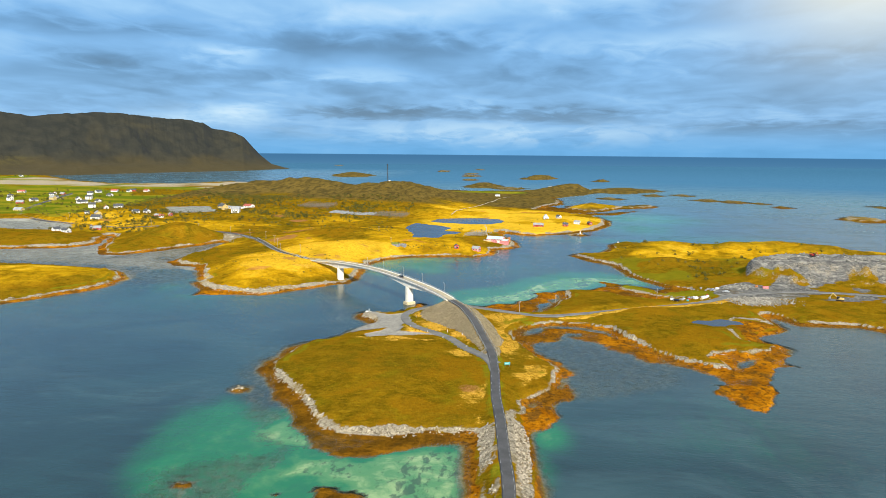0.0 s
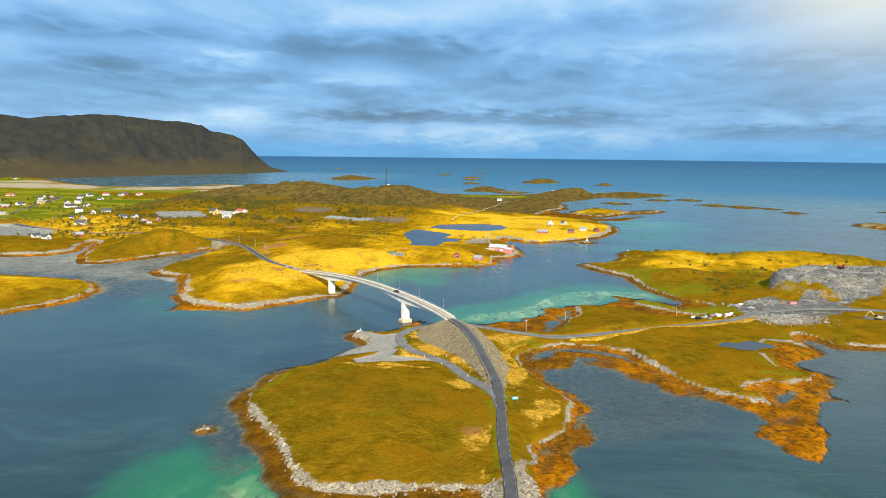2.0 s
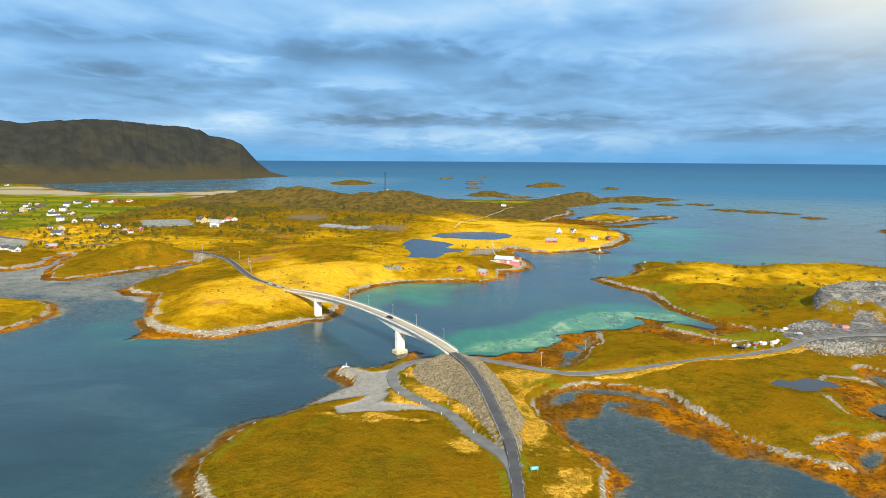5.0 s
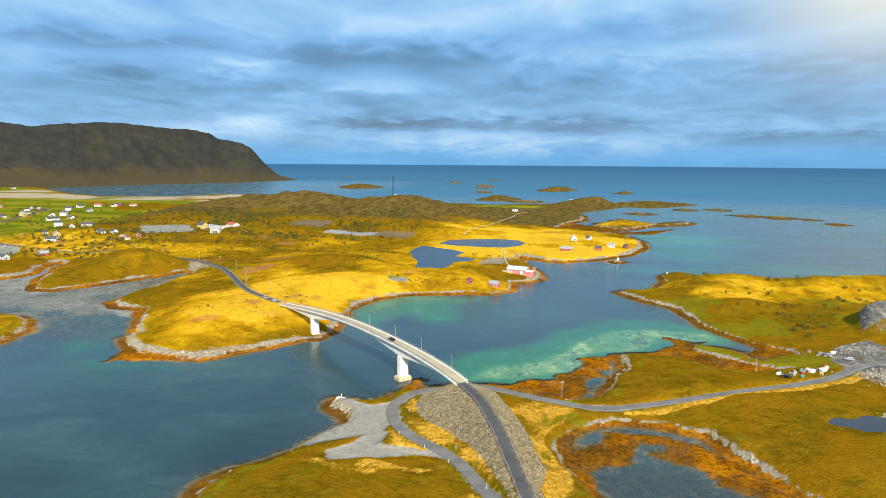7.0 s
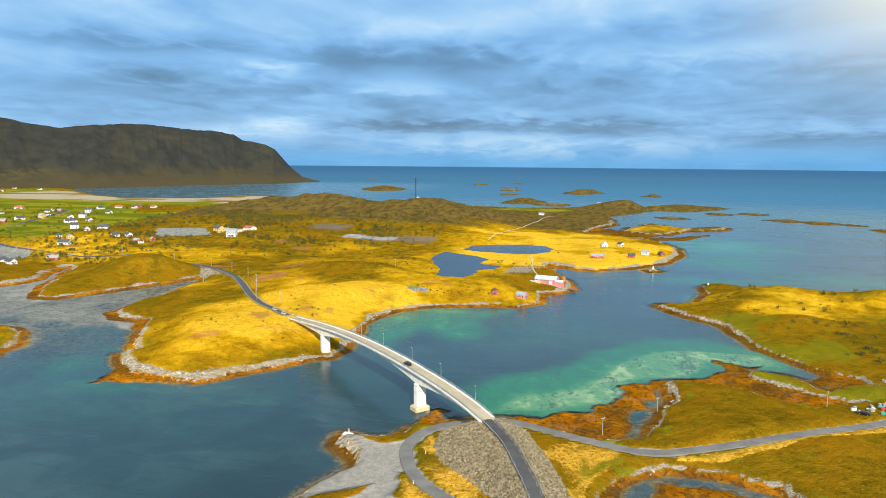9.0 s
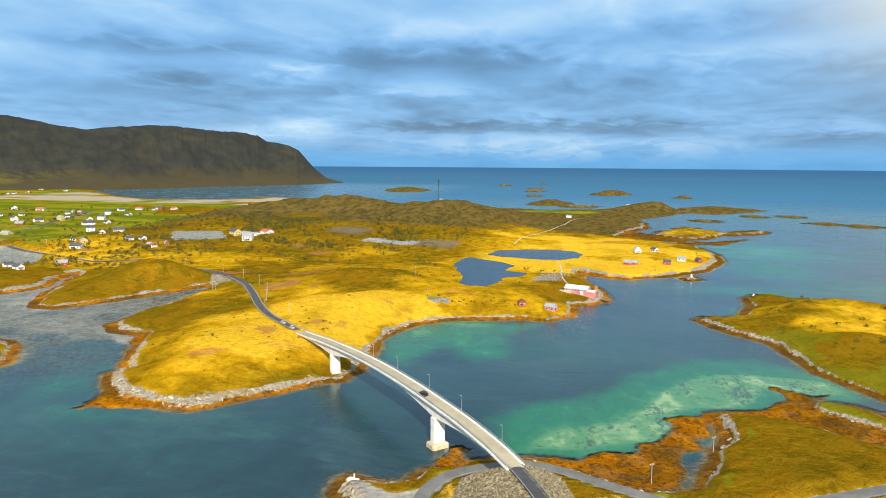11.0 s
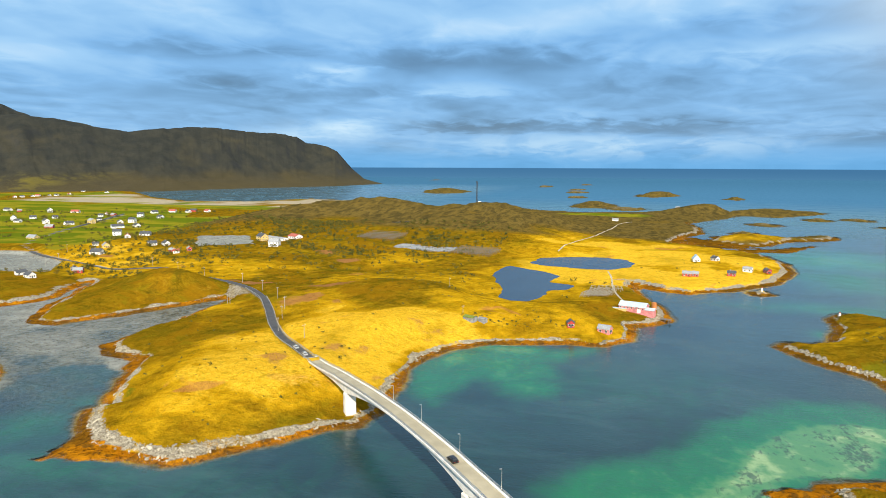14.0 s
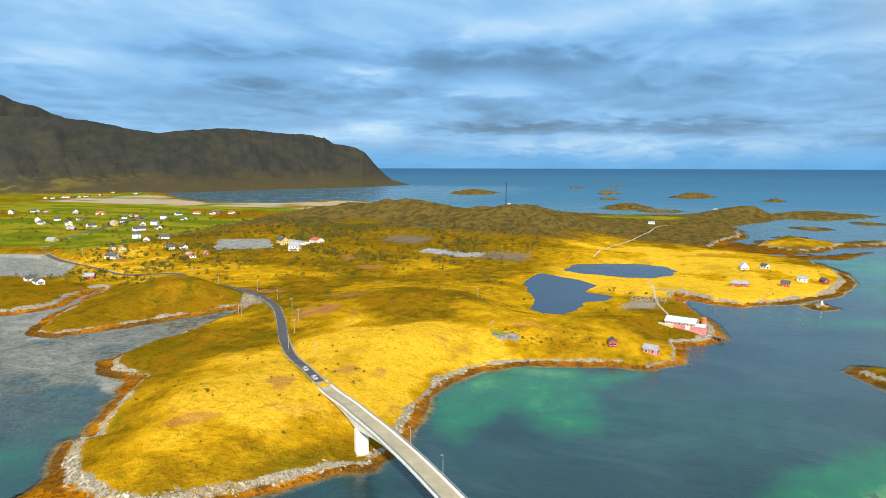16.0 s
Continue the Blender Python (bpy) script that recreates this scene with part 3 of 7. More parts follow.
    g = n.mix(n.math("MULTIPLY", n.step(streak, 0.5, 0.72), 0.45), g, (0.36, 0.190, 0.006))
    g = n.mix(n.math("MULTIPLY", n.step(big, 0.52, 0.68), 0.45), g, (0.24, 0.165, 0.006))
    g = n.mix(n.math("MULTIPLY", n.step(tuft, 0.57, 0.68), 0.42), g, (0.22, 0.150, 0.006))
    g = n.mix(n.math("MULTIPLY", n.step(fine, 0.50, 0.66), 0.30), g, (0.24, 0.145, 0.005))
    g = n.mix(n.math("MULTIPLY", n.step(n.noise(at, 0.26, 4, 0.65, 0.8), 0.53, 0.63), 0.42), g, (0.25, 0.185, 0.008))
    russet = n.noise(at, 0.03, 3, 0.5, 0.8)
    g = n.mix(n.math("MULTIPLY", n.step(russet, 0.66, 0.72), 0.55), g, (0.42, 0.16, 0.06))
    blend = n.math("ADD", straw_sun, n.math("MULTIPLY", n.math("SUBTRACT", ragged, 0.5), 0.7))
    c = n.mix(n.step(n.math("ADD", blend, n.math("MULTIPLY", n.math("SUBTRACT", mid, 0.5), 0.5)), 0.22, 0.78), c, g)
    # withered orange grass, fresh verges and bare reddish soil
    o = n.mix(n.step(tuft, 0.34, 0.66), (0.48, 0.25, 0.022), (0.76, 0.45, 0.060))
    o = n.mix(n.math("MULTIPLY", n.step(mid, 0.52, 0.66), 0.6), o, (0.17, 0.105, 0.008))
    c = n.mix(n.math("MULTIPLY", edge(dry, 1.1), 0.85), c, o)
    c = n.mix(n.math("MULTIPLY", edge(soil, 1.1), 0.7), c, n.mix(tuft, (0.27, 0.105, 0.040), (0.38, 0.18, 0.07)))
    c = n.mix(edge(lush, 0.7), c, n.mix(mid, (0.120, 0.112, 0.007), (0.225, 0.200, 0.010)))
    # heather on the heights
    moss = n.noise(n.scaled(at, (0.10, 0.045, 0.1)), 1.0, 5, 0.65, 0.5)
    k = n.mix(n.step(moss, 0.38, 0.62), (0.080, 0.058, 0.018), (0.158, 0.108, 0.026))
    k = n.mix(n.math("MULTIPLY", n.step(tuft, 0.5, 0.7), 0.5), k, (0.03, 0.032, 0.008))
    k = n.mix(n.math("MULTIPLY", n.step(big, 0.56, 0.66), 0.5), k, (0.17, 0.105, 0.015))
    k = n.mix(n.math("MULTIPLY", n.step(scrub, 0.54, 0.62), 0.55), k, (0.042, 0.040, 0.016))
    k = n.mix(n.math("MULTIPLY", n.step(n.math("SUBTRACT", 1.0, scrub), 0.60, 0.67), 0.6), k, (0.20, 0.15, 0.06))
    c = n.mix(n.step(n.math("ADD", heath, n.math("MULTIPLY", n.math("SUBTRACT", ragged, 0.5), 1.1)), 0.15, 0.85), c, k)
    # mown meadow
    flatland = mask("cover_e")[0]
    w = n.mix(n.step(n.noise(n.scaled(at, (0.004, 0.016, 1), (0, 0, 0), (0, 0, 0.5)), 1.0, 3), 0.42, 0.58), (0.108, 0.140, 0.009), (0.235, 0.205, 0.014))
    c = n.mix(edge(green, 0.3), c, w)
    # sand, gravel and crushed stone
    c = n.mix(edge(sand, 0.3), c, n.mix(mid, (0.30, 0.24, 0.15), (0.43, 0.37, 0.27)))
    gr = n.mix(n.step(ragged, 0.35, 0.7), (0.20, 0.19, 0.168), (0.31, 0.295, 0.262))
    gr = n.mix(n.math("MULTIPLY", n.step(mid, 0.55, 0.68), 0.45), gr, (0.15, 0.145, 0.135))
    c = n.mix(edge(gravel, 0.3), c, gr)
    md = n.mix(n.step(mid, 0.35, 0.65), (0.21, 0.215, 0.195), (0.30, 0.305, 0.275))
    md = n.mix(n.math("MULTIPLY", n.step(tuft, 0.56, 0.64), 0.8), md, (0.055, 0.05, 0.035))
    c = n.mix(edge(flatland, 0.3), c, md)
    cell = n.add("ShaderNodeTexVoronoi", feature="F1")
    n.put(at, cell.inputs["Vector"])
    cell.inputs["Scale"].default_value = 0.9
    sc = n.add("ShaderNodeSeparateColor")
    n.put(cell.outputs["Color"], sc.inputs[0])
    rb = n.mix(sc.outputs[0], (0.14, 0.112, 0.07), (0.34, 0.285, 0.19))
    c = n.mix(edge(rubble, 0.4), c, rb)
    q = n.mix(n.step(tuft, 0.3, 0.7), (0.088, 0.086, 0.082), (0.225, 0.22, 0.205))
    q = n.mix(n.math("MULTIPLY", n.step(streak, 0.5, 0.66), 0.7), q, (0.055, 0.055, 0.06))
    face = n.noise(n.scaled(at, (0.035, 0.07, 0.2), (3, 1, 0), (0, 0, 0.3)), 1.0, 5, 0.62, 0.8)
    q = n.mix(n.math("MULTIPLY", n.step(face, 0.52, 0.62), 0.75), q, n.mix(n.step(tuft, 0.35, 0.65), (0.23, 0.22, 0.195), (0.40, 0.385, 0.34)))
    q = n.mix(n.math("MULTIPLY", n.step(n.noise(at, 0.045, 4, 0.6, 0.5), 0.56, 0.66), 0.6), q, (0.13, 0.098, 0.045))
    c = n.mix(edge(stone, 0.5), c, q)
    # shore rock, pale above and dark where the tide wets it
    rift = n.noise(n.scaled(at, (0.5, 1.6, 0.8), (0, 0, 0), (0, 0, 0.5)), 1.0, 4, 0.7, 0.8)
    crack = n.add("ShaderNodeTexVoronoi", feature="DISTANCE_TO_EDGE")
    n.put(n.scaled(at, (0.45, 0.8, 0.6), (0, 0, 0), (0, 0, 0.4)), crack.inputs["Vector"])
    crack.inputs["Scale"].default_value = 1.0
    r = n.mix(n.step(fine, 0.3, 0.7), (0.22, 0.185, 0.135), (0.48, 0.43, 0.33))
    r = n.mix(n.math("MULTIPLY", n.step(tuft, 0.52, 0.7), 0.8), r, (0.10, 0.085, 0.06))
    r = n.mix(n.math("MULTIPLY", n.math("SUBTRACT", 1.0, n.step(crack.outputs["Distance"], 0.0, 0.05)), 0.55), r, (0.06, 0.05, 0.035))
    r = n.mix(n.math("MULTIPLY", n.step(rift, 0.53, 0.62), 0.75), r, (0.075, 0.060, 0.040))
    c = n.mix(edge(rock, 1.1), c, r)
    # bladder wrack
    s = n.mix(n.step(mid, 0.35, 0.65), (0.28, 0.095, 0.003), (0.46, 0.180, 0.006))
    s = n.mix(n.math("MULTIPLY", n.step(tuft, 0.52, 0.64), 0.85), s, (0.095, 0.036, 0.004))
    brown = n.step(n.noise(at, 0.018, 3, 0.5), 0.46, 0.60)
    s = n.mix(n.math("MULTIPLY", brown, 0.75), s, n.mix(n.step(tuft, 0.4, 0.62), (0.16, 0.075, 0.008), (0.060, 0.032, 0.006)))
    s = n.mix(n.math("MULTIPLY", n.step(fine, 0.5, 0.7), 0.5), s, (0.07, 0.028, 0.004))
    gap = n.noise(n.scaled(at, (0.22, 0.13, 0.2)), 1.0, 5, 0.65, 0.4)
    s = n.mix(n.math("MULTIPLY", n.step(gap, 0.50, 0.60), 0.7), s, (0.085, 0.046, 0.012))
    knotted = n.math("MULTIPLY", n.step(n.math("MULTIPLY", where.outputs[0], -1.0), 24.0, 44.0), n.math("SUBTRACT", 1.0, n.step(where.outputs[1], 330.0, 400.0)))
    knotted = n.math("MAXIMUM", knotted, n.math("MULTIPLY", n.step(where.outputs[1], 455.0, 540.0), n.step(where.outputs[0], -10.0, 30.0)))
    s = n.mix(n.math("MULTIPLY", knotted, 0.72), s, n.mix(n.step(mid, 0.35, 0.65), (0.060, 0.034, 0.005), (0.150, 0.072, 0.006)))
    c = n.mix(edge(wrack, 0.7), c, s)
    # below the tide: weed-covered bottom
    z = n.add("ShaderNodeSeparateXYZ")
    n.put(at, z.inputs[0])
    under = n.mix(n.step(n.noise(at, 0.3, 4, 0.65, 0.6), 0.45, 0.56), (0.26, 0.255, 0.22), (0.11, 0.105, 0.075))
    c = n.mix(n.step(n.math("MULTIPLY", z.outputs[2], -1.0), 0.35, 1.1), c, under)
    n.put(c, b.inputs["Base Color"])
    h = n.math("ADD", n.math("MULTIPLY", tuft, 0.9), n.math("MULTIPLY", fine, 0.35))
    h = n.math("ADD", h, n.math("MULTIPLY", mid, 1.1))
    h = n.math("MULTIPLY", h, n.math("SUBTRACT", 1.0, n.math("MULTIPLY", gravel, 0.9)))
    bump(n, b, h, 0.9, 1.6)
    return m


def water_material():
    m, n, b, at = material("sea_water", 0.1, 0, 0.5)
    b.inputs["IOR"].default_value = 1.33
    a = n.add("ShaderNodeAttribute", attribute_name="water")
    s = n.add("ShaderNodeSeparateColor")
    n.put(a.outputs["Color"], s.inputs[0])
    clear, shoal, calm = s.outputs
    # the weed's edge shows through the water in ragged patches
    rag = n.math("ADD", n.math("MULTIPLY", n.noise(at, 0.35, 4, 0.65, 0.6), 0.6), n.math("MULTIPLY", n.noise(at, 1.6, 3, 0.6), 0.4))
    clear = n.step(n.math("ADD", clear, n.math("MULTIPLY", n.math("SUBTRACT", rag, 0.5), 1.3)), 0.12, 0.95)
    big = n.noise(at, 0.012, 5, 0.6, 0.8)
    mid = n.noise(n.scaled(at, (0.10, 0.05, 1), (0, 0, 0), (0, 0, 0.2)), 1.0, 6, 0.6, 0.8)
    c = n.mix(n.step(big, 0.38, 0.62), (0.007, 0.026, 0.033), (0.012, 0.041, 0.048))
    # smoother lanes of current; the pale cloud they mirror is put into the colour
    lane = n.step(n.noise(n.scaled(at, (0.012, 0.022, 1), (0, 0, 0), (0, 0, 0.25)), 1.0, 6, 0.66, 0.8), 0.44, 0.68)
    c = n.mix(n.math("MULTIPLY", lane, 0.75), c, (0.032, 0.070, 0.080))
    riffle = n.noise(n.scaled(at, (0.03, 0.16, 1), (4, 0, 0), (0, 0, 0.35)), 1.0, 5, 0.62, 1.2)
    c = n.mix(n.math("MULTIPLY", n.step(riffle, 0.50, 0.66), 0.4), c, (0.008, 0.022, 0.028))
    k = n.math("ADD", shoal, n.math("MULTIPLY", n.math("SUBTRACT", mid, 0.5), 0.34))
    drift = n.noise(n.scaled(at, (0.030, 0.022, 1), (7, 3, 0), (0, 0, 0.6)), 1.0, 5, 0.6, 0.9)
    k = n.math("MULTIPLY", k, n.math("ADD", 0.55, n.math("MULTIPLY", drift, 0.9)))
    c = n.mix(n.math("MULTIPLY", n.step(k, 0.04, 0.66), 0.95), c, (0.008, 0.138, 0.056))
    mottle = n.math("MULTIPLY", n.math("SUBTRACT", n.noise(at, 0.16, 5, 0.62, 0.4), 0.5), 0.7)
    k = n.math("ADD", k, mottle)
    c = n.mix(n.math("MULTIPLY", n.step(k, 0.50, 0.92), 0.85), c, (0.078, 0.208, 0.082))
    c = n.mix(n.math("MULTIPLY", n.step(k, 0.92, 1.22), 0.9), c, (0.25, 0.36, 0.165))
    c = n.mix(n.math("MULTIPLY", clear, 0.8), c, n.mix(n.step(mid, 0.35, 0.65), (0.098, 0.124, 0.108), (0.124, 0.152, 0.130)))
    # dark weed beds over the sand
    bed = n.noise(n.scaled(at, (0.065, 0.035, 1), (0, 0, 0), (0, 0, -0.3)), 1.0, 6, 0.68, 0.3)
    bed = n.math("ADD", n.math("MULTIPLY", bed, 0.55), n.math("MULTIPLY", n.noise(n.scaled(at, (0.42, 0.22, 1)), 1.0, 4, 0.65, 0.4), 0.45))
    c = n.mix(n.math("MULTIPLY", n.math("MULTIPLY", n.step(bed, 0.510, 0.585), n.step(shoal, 0.55, 0.95)), 0.68), c, (0.020, 0.045, 0.034))
    # calm: far sea's sky reflection put into the base colour, specular faded out
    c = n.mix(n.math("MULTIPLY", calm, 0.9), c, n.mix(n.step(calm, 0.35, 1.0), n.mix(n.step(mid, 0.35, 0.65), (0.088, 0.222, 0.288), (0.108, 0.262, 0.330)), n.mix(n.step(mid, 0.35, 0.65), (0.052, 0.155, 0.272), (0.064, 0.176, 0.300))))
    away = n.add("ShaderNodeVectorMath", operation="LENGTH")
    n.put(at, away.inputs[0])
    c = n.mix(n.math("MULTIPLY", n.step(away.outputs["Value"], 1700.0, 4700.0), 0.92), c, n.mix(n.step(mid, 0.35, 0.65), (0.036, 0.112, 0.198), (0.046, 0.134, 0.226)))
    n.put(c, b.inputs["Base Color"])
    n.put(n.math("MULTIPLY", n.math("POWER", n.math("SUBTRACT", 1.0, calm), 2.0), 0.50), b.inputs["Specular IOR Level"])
    rip = n.noise(n.scaled(at, (0.5, 0.9, 1), (0, 0, 0), (0, 0, 0.5)), 1.0, 4, 0.6, 0.5)
    wave = n.noise(n.scaled(at, (0.05, 0.13, 1), (0, 0, 0), (0, 0, 0.3)), 1.0, 3, 0.55, 0.8)
    n.put(n.math("ADD", n.math("ADD", 0.12, n.math("MULTIPLY", lane, 0.14)), n.math("MULTIPLY", calm, 0.22)), b.inputs["Roughness"])
    bump(n, b, n.math("ADD", rip, n.math("MULTIPLY", wave, 1.5)), 0.22, 0.5)
    n.put(n.math("SUBTRACT", 1.0, n.math("MULTIPLY", clear, 0.92)), b.inputs["Alpha"])
    return m


def concrete_material():
    m, n, b, at = material("bridge_concrete", 0.82, 0, 0.3)
    fine, broad = n.noise(at, 3.0, 5), n.noise(at, 0.35, 4)
    run = n.noise(n.scaled(at, (1.4, 1.4, 0.12)), 1.0, 4, 0.6)
    c = n.mix(n.step(broad, 0.35, 0.65), (0.68, 0.65, 0.58), (0.82, 0.79, 0.71))
    c = n.mix(n.math("MULTIPLY", n.step(run, 0.58, 0.75), 0.4), c, (0.33, 0.30, 0.26))
    n.put(c, b.inputs["Base Color"])
    bump(n, b, fine, 0.4, 0.03)
    return m


def asphalt_material(name, lo, hi, tone=(1, 1, 1.04)):
    m, n, b, at = material(name, 0.85, 0, 0.3)
    fine, broad = n.noise(at, 5.0, 5, 0.7), n.noise(at, 0.16, 4, 0.6)
    f = n.math("ADD", n.math("MULTIPLY", fine, 0.4), n.math("MULTIPLY", broad, 0.6))
    n.put(n.mix(n.step(f, 0.36, 0.64), tuple(lo * k for k in tone), tuple(hi * k for k in tone)), b.inputs["Base Color"])
    bump(n, b, fine, 0.4, 0.02)
    return m


def mountain_material():
    m, n, b, at = material("mountain_slope", 0.95, 0, 0.1)
    big, mid = n.noise(at, 0.004, 5, 0.6, 0.5), n.noise(at, 0.016, 6, 0.65, 0.4)
    gully = n.noise(n.scaled(at, (0.012, 0.012, 0.002)), 1.0, 5, 0.65, 0.5)
    geo = n.add("ShaderNodeNewGeometry")
    nz = n.add("ShaderNodeSeparateXYZ")
    n.put(geo.outputs["Normal"], nz.inputs[0])
    steep = n.math("SUBTRACT", 1.0, n.step(n.math("ADD", nz.outputs[2], n.math("MULTIPLY", n.math("SUBTRACT", mid, 0.5), 0.5)), 0.55, 0.85))
    c = n.mix(n.step(mid, 0.35, 0.65), (0.021, 0.023, 0.020), (0.033, 0.033, 0.026))
    c = n.mix(n.math("MULTIPLY", n.step(big, 0.5, 0.7), 0.6), c, (0.050, 0.044, 0.026))
    pz = n.add("ShaderNodeSeparateXYZ")
    n.put(at, pz.inputs[0])
    foot = n.math("SUBTRACT", 1.0, n.step(n.math("ADD", pz.outputs[2], n.math("MULTIPLY", n.math("SUBTRACT", big, 0.5), 160.0)), 10.0, 90.0))
    c = n.mix(n.math("MULTIPLY", foot, 0.5), c, (0.085, 0.062, 0.018))
    scree = n.add("ShaderNodeVectorMath", operation="DISTANCE")
    n.put(at, scree.inputs[0])
    scree.inputs[1].default_value = (-1680, 2175, 45)
    slide = n.step(n.math("SUBTRACT", n.math("MULTIPLY", mid, 1.9), n.math("DIVIDE", scree.outputs["Value"], 70.0)), 0.05, 0.35)
    c = n.mix(n.math("MULTIPLY", slide, 0.85), c, (0.13, 0.122, 0.11))
    # grass at the western foot, with the sun's yellow put into its colour
    sunlit_lawn = n.math("MULTIPLY", n.step(n.math("MULTIPLY", pz.outputs[0], -1.0), 1900.0, 2100.0), foot)
    c = n.mix(n.math("MULTIPLY", n.math("MULTIPLY", sunlit_lawn, n.step(mid, 0.42, 0.62)), 0.7), c, (0.17, 0.140, 0.015))
    c = n.mix(n.math("MULTIPLY", steep, 0.8), c, n.mix(n.step(gully, 0.35, 0.65), (0.015, 0.018, 0.022), (0.040, 0.040, 0.038)))
    n.put(c, b.inputs["Base Color"])
    bump(n, b, n.math("ADD", n.math("MULTIPLY", mid, 0.9), gully), 0.4, 14)
    return m


LAND = ground_material()
SEA = water_material()
CONCRETE = concrete_material()
TAR = asphalt_material("asphalt", 0.048, 0.078, (1, 1.0, 1.04))
TAR_OLD = asphalt_material("worn_asphalt", 0.11, 0.17, (1.0, 0.98, 0.93))
DECKING = asphalt_material("bridge_deck_surface", 0.25, 0.35, (1.14, 1.0, 0.70))
FOOTING = plain("weathered_footing_concrete", (0.52, 0.43, 0.28), 0.85, 0, 1.2, 0.3)
PAINT_WHITE = plain("road_paint", (0.28, 0.28, 0.27), 0.7, vary=0.45)
SLOPE = mountain_material()
STEEL = plain("galvanised_steel", (0.50, 0.51, 0.52), 0.45, 0.85, 20, 0.15)
GREY_STONE = plain("crushed_grey_stone", (0.24, 0.25, 0.26), 0.9, 0, 1.0, 0.4, 0.08, 0.25)
POND = plain("pond_water", (0.010, 0.020, 0.036), 0.2, 0, 0.05, 0.3, 0.01, 0.25)

# ---------------------------------------------------------------- building helpers
def part(name, bm, mat, parent=None, label="", smooth=False):
    me = bpy.data.meshes.new(name)
    bm.to_mesh(me)
    bm.free()
    me.materials.append(mat)
    if smooth:
        me.polygons.foreach_set("use_smooth", [True] * len(me.polygons))
    ob = new(name, me)
    if parent:
        ob.parent = parent
    if label:
        ob["label"] = label
    return ob


def from_arrays(name, verts, faces, mat, parent=None, smooth=False):
    me = bpy.data.meshes.new(name)
    me.from_pydata(verts, [], faces)
    me.materials.append(mat)
    if smooth:
        me.polygons.foreach_set("use_smooth", [True] * len(me.polygons))
    ob = new(name, me)
    if parent:
        ob.parent = parent
    return ob


def thing(name, m, label, category, group=""):
    ob = new(name)
    ob.empty_display_size = 0.5
    ob.matrix_world = m
    return tagged(ob, label, category, group)


def box(bm, x0, x1, y0, y1, z0, z1, bevel=0.0, turn=None):
    v = [bm.verts.new((x, y, z)) for z in (z0, z1) for x, y in ((x0, y0), (x1, y0), (x1, y1), (x0, y1))]
    f = [bm.faces.new([v[i] for i in k]) for k in ((3, 2, 1, 0), (4, 5, 6, 7), (0, 1, 5, 4), (1, 2, 6, 5), (2, 3, 7, 6), (3, 0, 4, 7))]
    if bevel:
        bmesh.ops.bevel(bm, geom=list({e for q in f for e in q.edges}), offset=bevel, segments=1, affect="EDGES")
    if turn:
        bmesh.ops.transform(bm, matrix=turn, verts=v if not bevel else bm.verts)
    return v


def boxed(*args, bevel=0.0):
    bm = bmesh.new()
    box(bm, *args, bevel=bevel)
    return bm


def smooth_line(pts, step=4.0):
    """A Catmull-Rom line through the points, at even steps."""
    p = [Vector(q) for q in pts]
    p = [2 * p[0] - p[1], *p, 2 * p[-1] - p[-2]]
    out = []
    for i in range(1, len(p) - 2):
        a, b, c, d = p[i - 1:i + 3]
        k = max(1, int((c - b).length / step))
        for j in range(k):
            t = j / k
            out.append(0.5 * ((2 * b) + (c - a) * t + (2 * a - 5 * b + 4 * c - d) * t * t + (3 * b - a - 3 * c + d) * t ** 3))
    out.append(p[-2])
    return out


def sides(line):
    """For each point of a line: the level direction to its right."""
    r = []
    for i in range(len(line)):
        t = line[min(i + 1, len(line) - 1)] - line[max(i - 1, 0)]
        r.append(Vector((t.y, -t.x, 0)).normalized())
    return r


def sweep(bm, line, right, profile, closed=True, cap=True):
    """Sweeps a profile of (right, up) pairs, or a function of the point's number, along a line."""
    rings = []
    for i, (p, r) in enumerate(zip(line, right)):
        prof = profile(i) if callable(profile) else profile
        rings.append([bm.verts.new(p + r * a + Vector((0, 0, b))) for a, b in prof])
    n = len(rings[0])
    for u, v in zip(rings, rings[1:]):
        for j in range(n if closed else n - 1):
            bm.faces.new((u[j], u[(j + 1) % n], v[(j + 1) % n], v[j]))
    if cap and closed:
        bm.faces.new(list(reversed(rings[0])))
        bm.faces.new(rings[-1])
    bmesh.ops.recalc_face_normals(bm, faces=bm.faces)
    return bm


# ---------------------------------------------------------------- ground and sea
def axis(lo, hi, step, first, last, grow_lo, grow_hi):
    mid = list(np.arange(lo, hi + 0.1, step))
    s, v, below = step, lo, []
    while v > first:
        s *= grow_lo
        v -= s
        below.append(v)
    s, v, above = step, mid[-1], []
    while v < last:
        s *= grow_hi
        v += s
        above.append(v)
    return np.array(below[::-1] + mid + above)


def sheet(name, xs, ys, z, mat):
    gx, gy = np.meshgrid(xs, ys)
    nx, ny = len(xs), len(ys)
    me = bpy.data.meshes.new(name)
    k = np.arange(nx * ny).reshape(ny, nx)
    quads = np.stack([k[:-1, :-1], k[:-1, 1:], k[1:, 1:], k[1:, :-1]], -1).reshape(-1, 4)
    me.vertices.add(nx * ny)
    me.vertices.foreach_set("co", np.stack([gx, gy, z], -1).ravel().astype(np.float32))
    me.loops.add(quads.size)
    me.loops.foreach_set("vertex_index", quads.ravel().astype(np.int32))
    me.polygons.add(len(quads))
    me.polygons.foreach_set("loop_start", (np.arange(len(quads)) * 4).astype(np.int32))
    me.polygons.foreach_set("use_smooth", np.ones(len(quads), bool))
    me.update(calc_edges=True)
    me.materials.append(mat)
    return new(name, me)


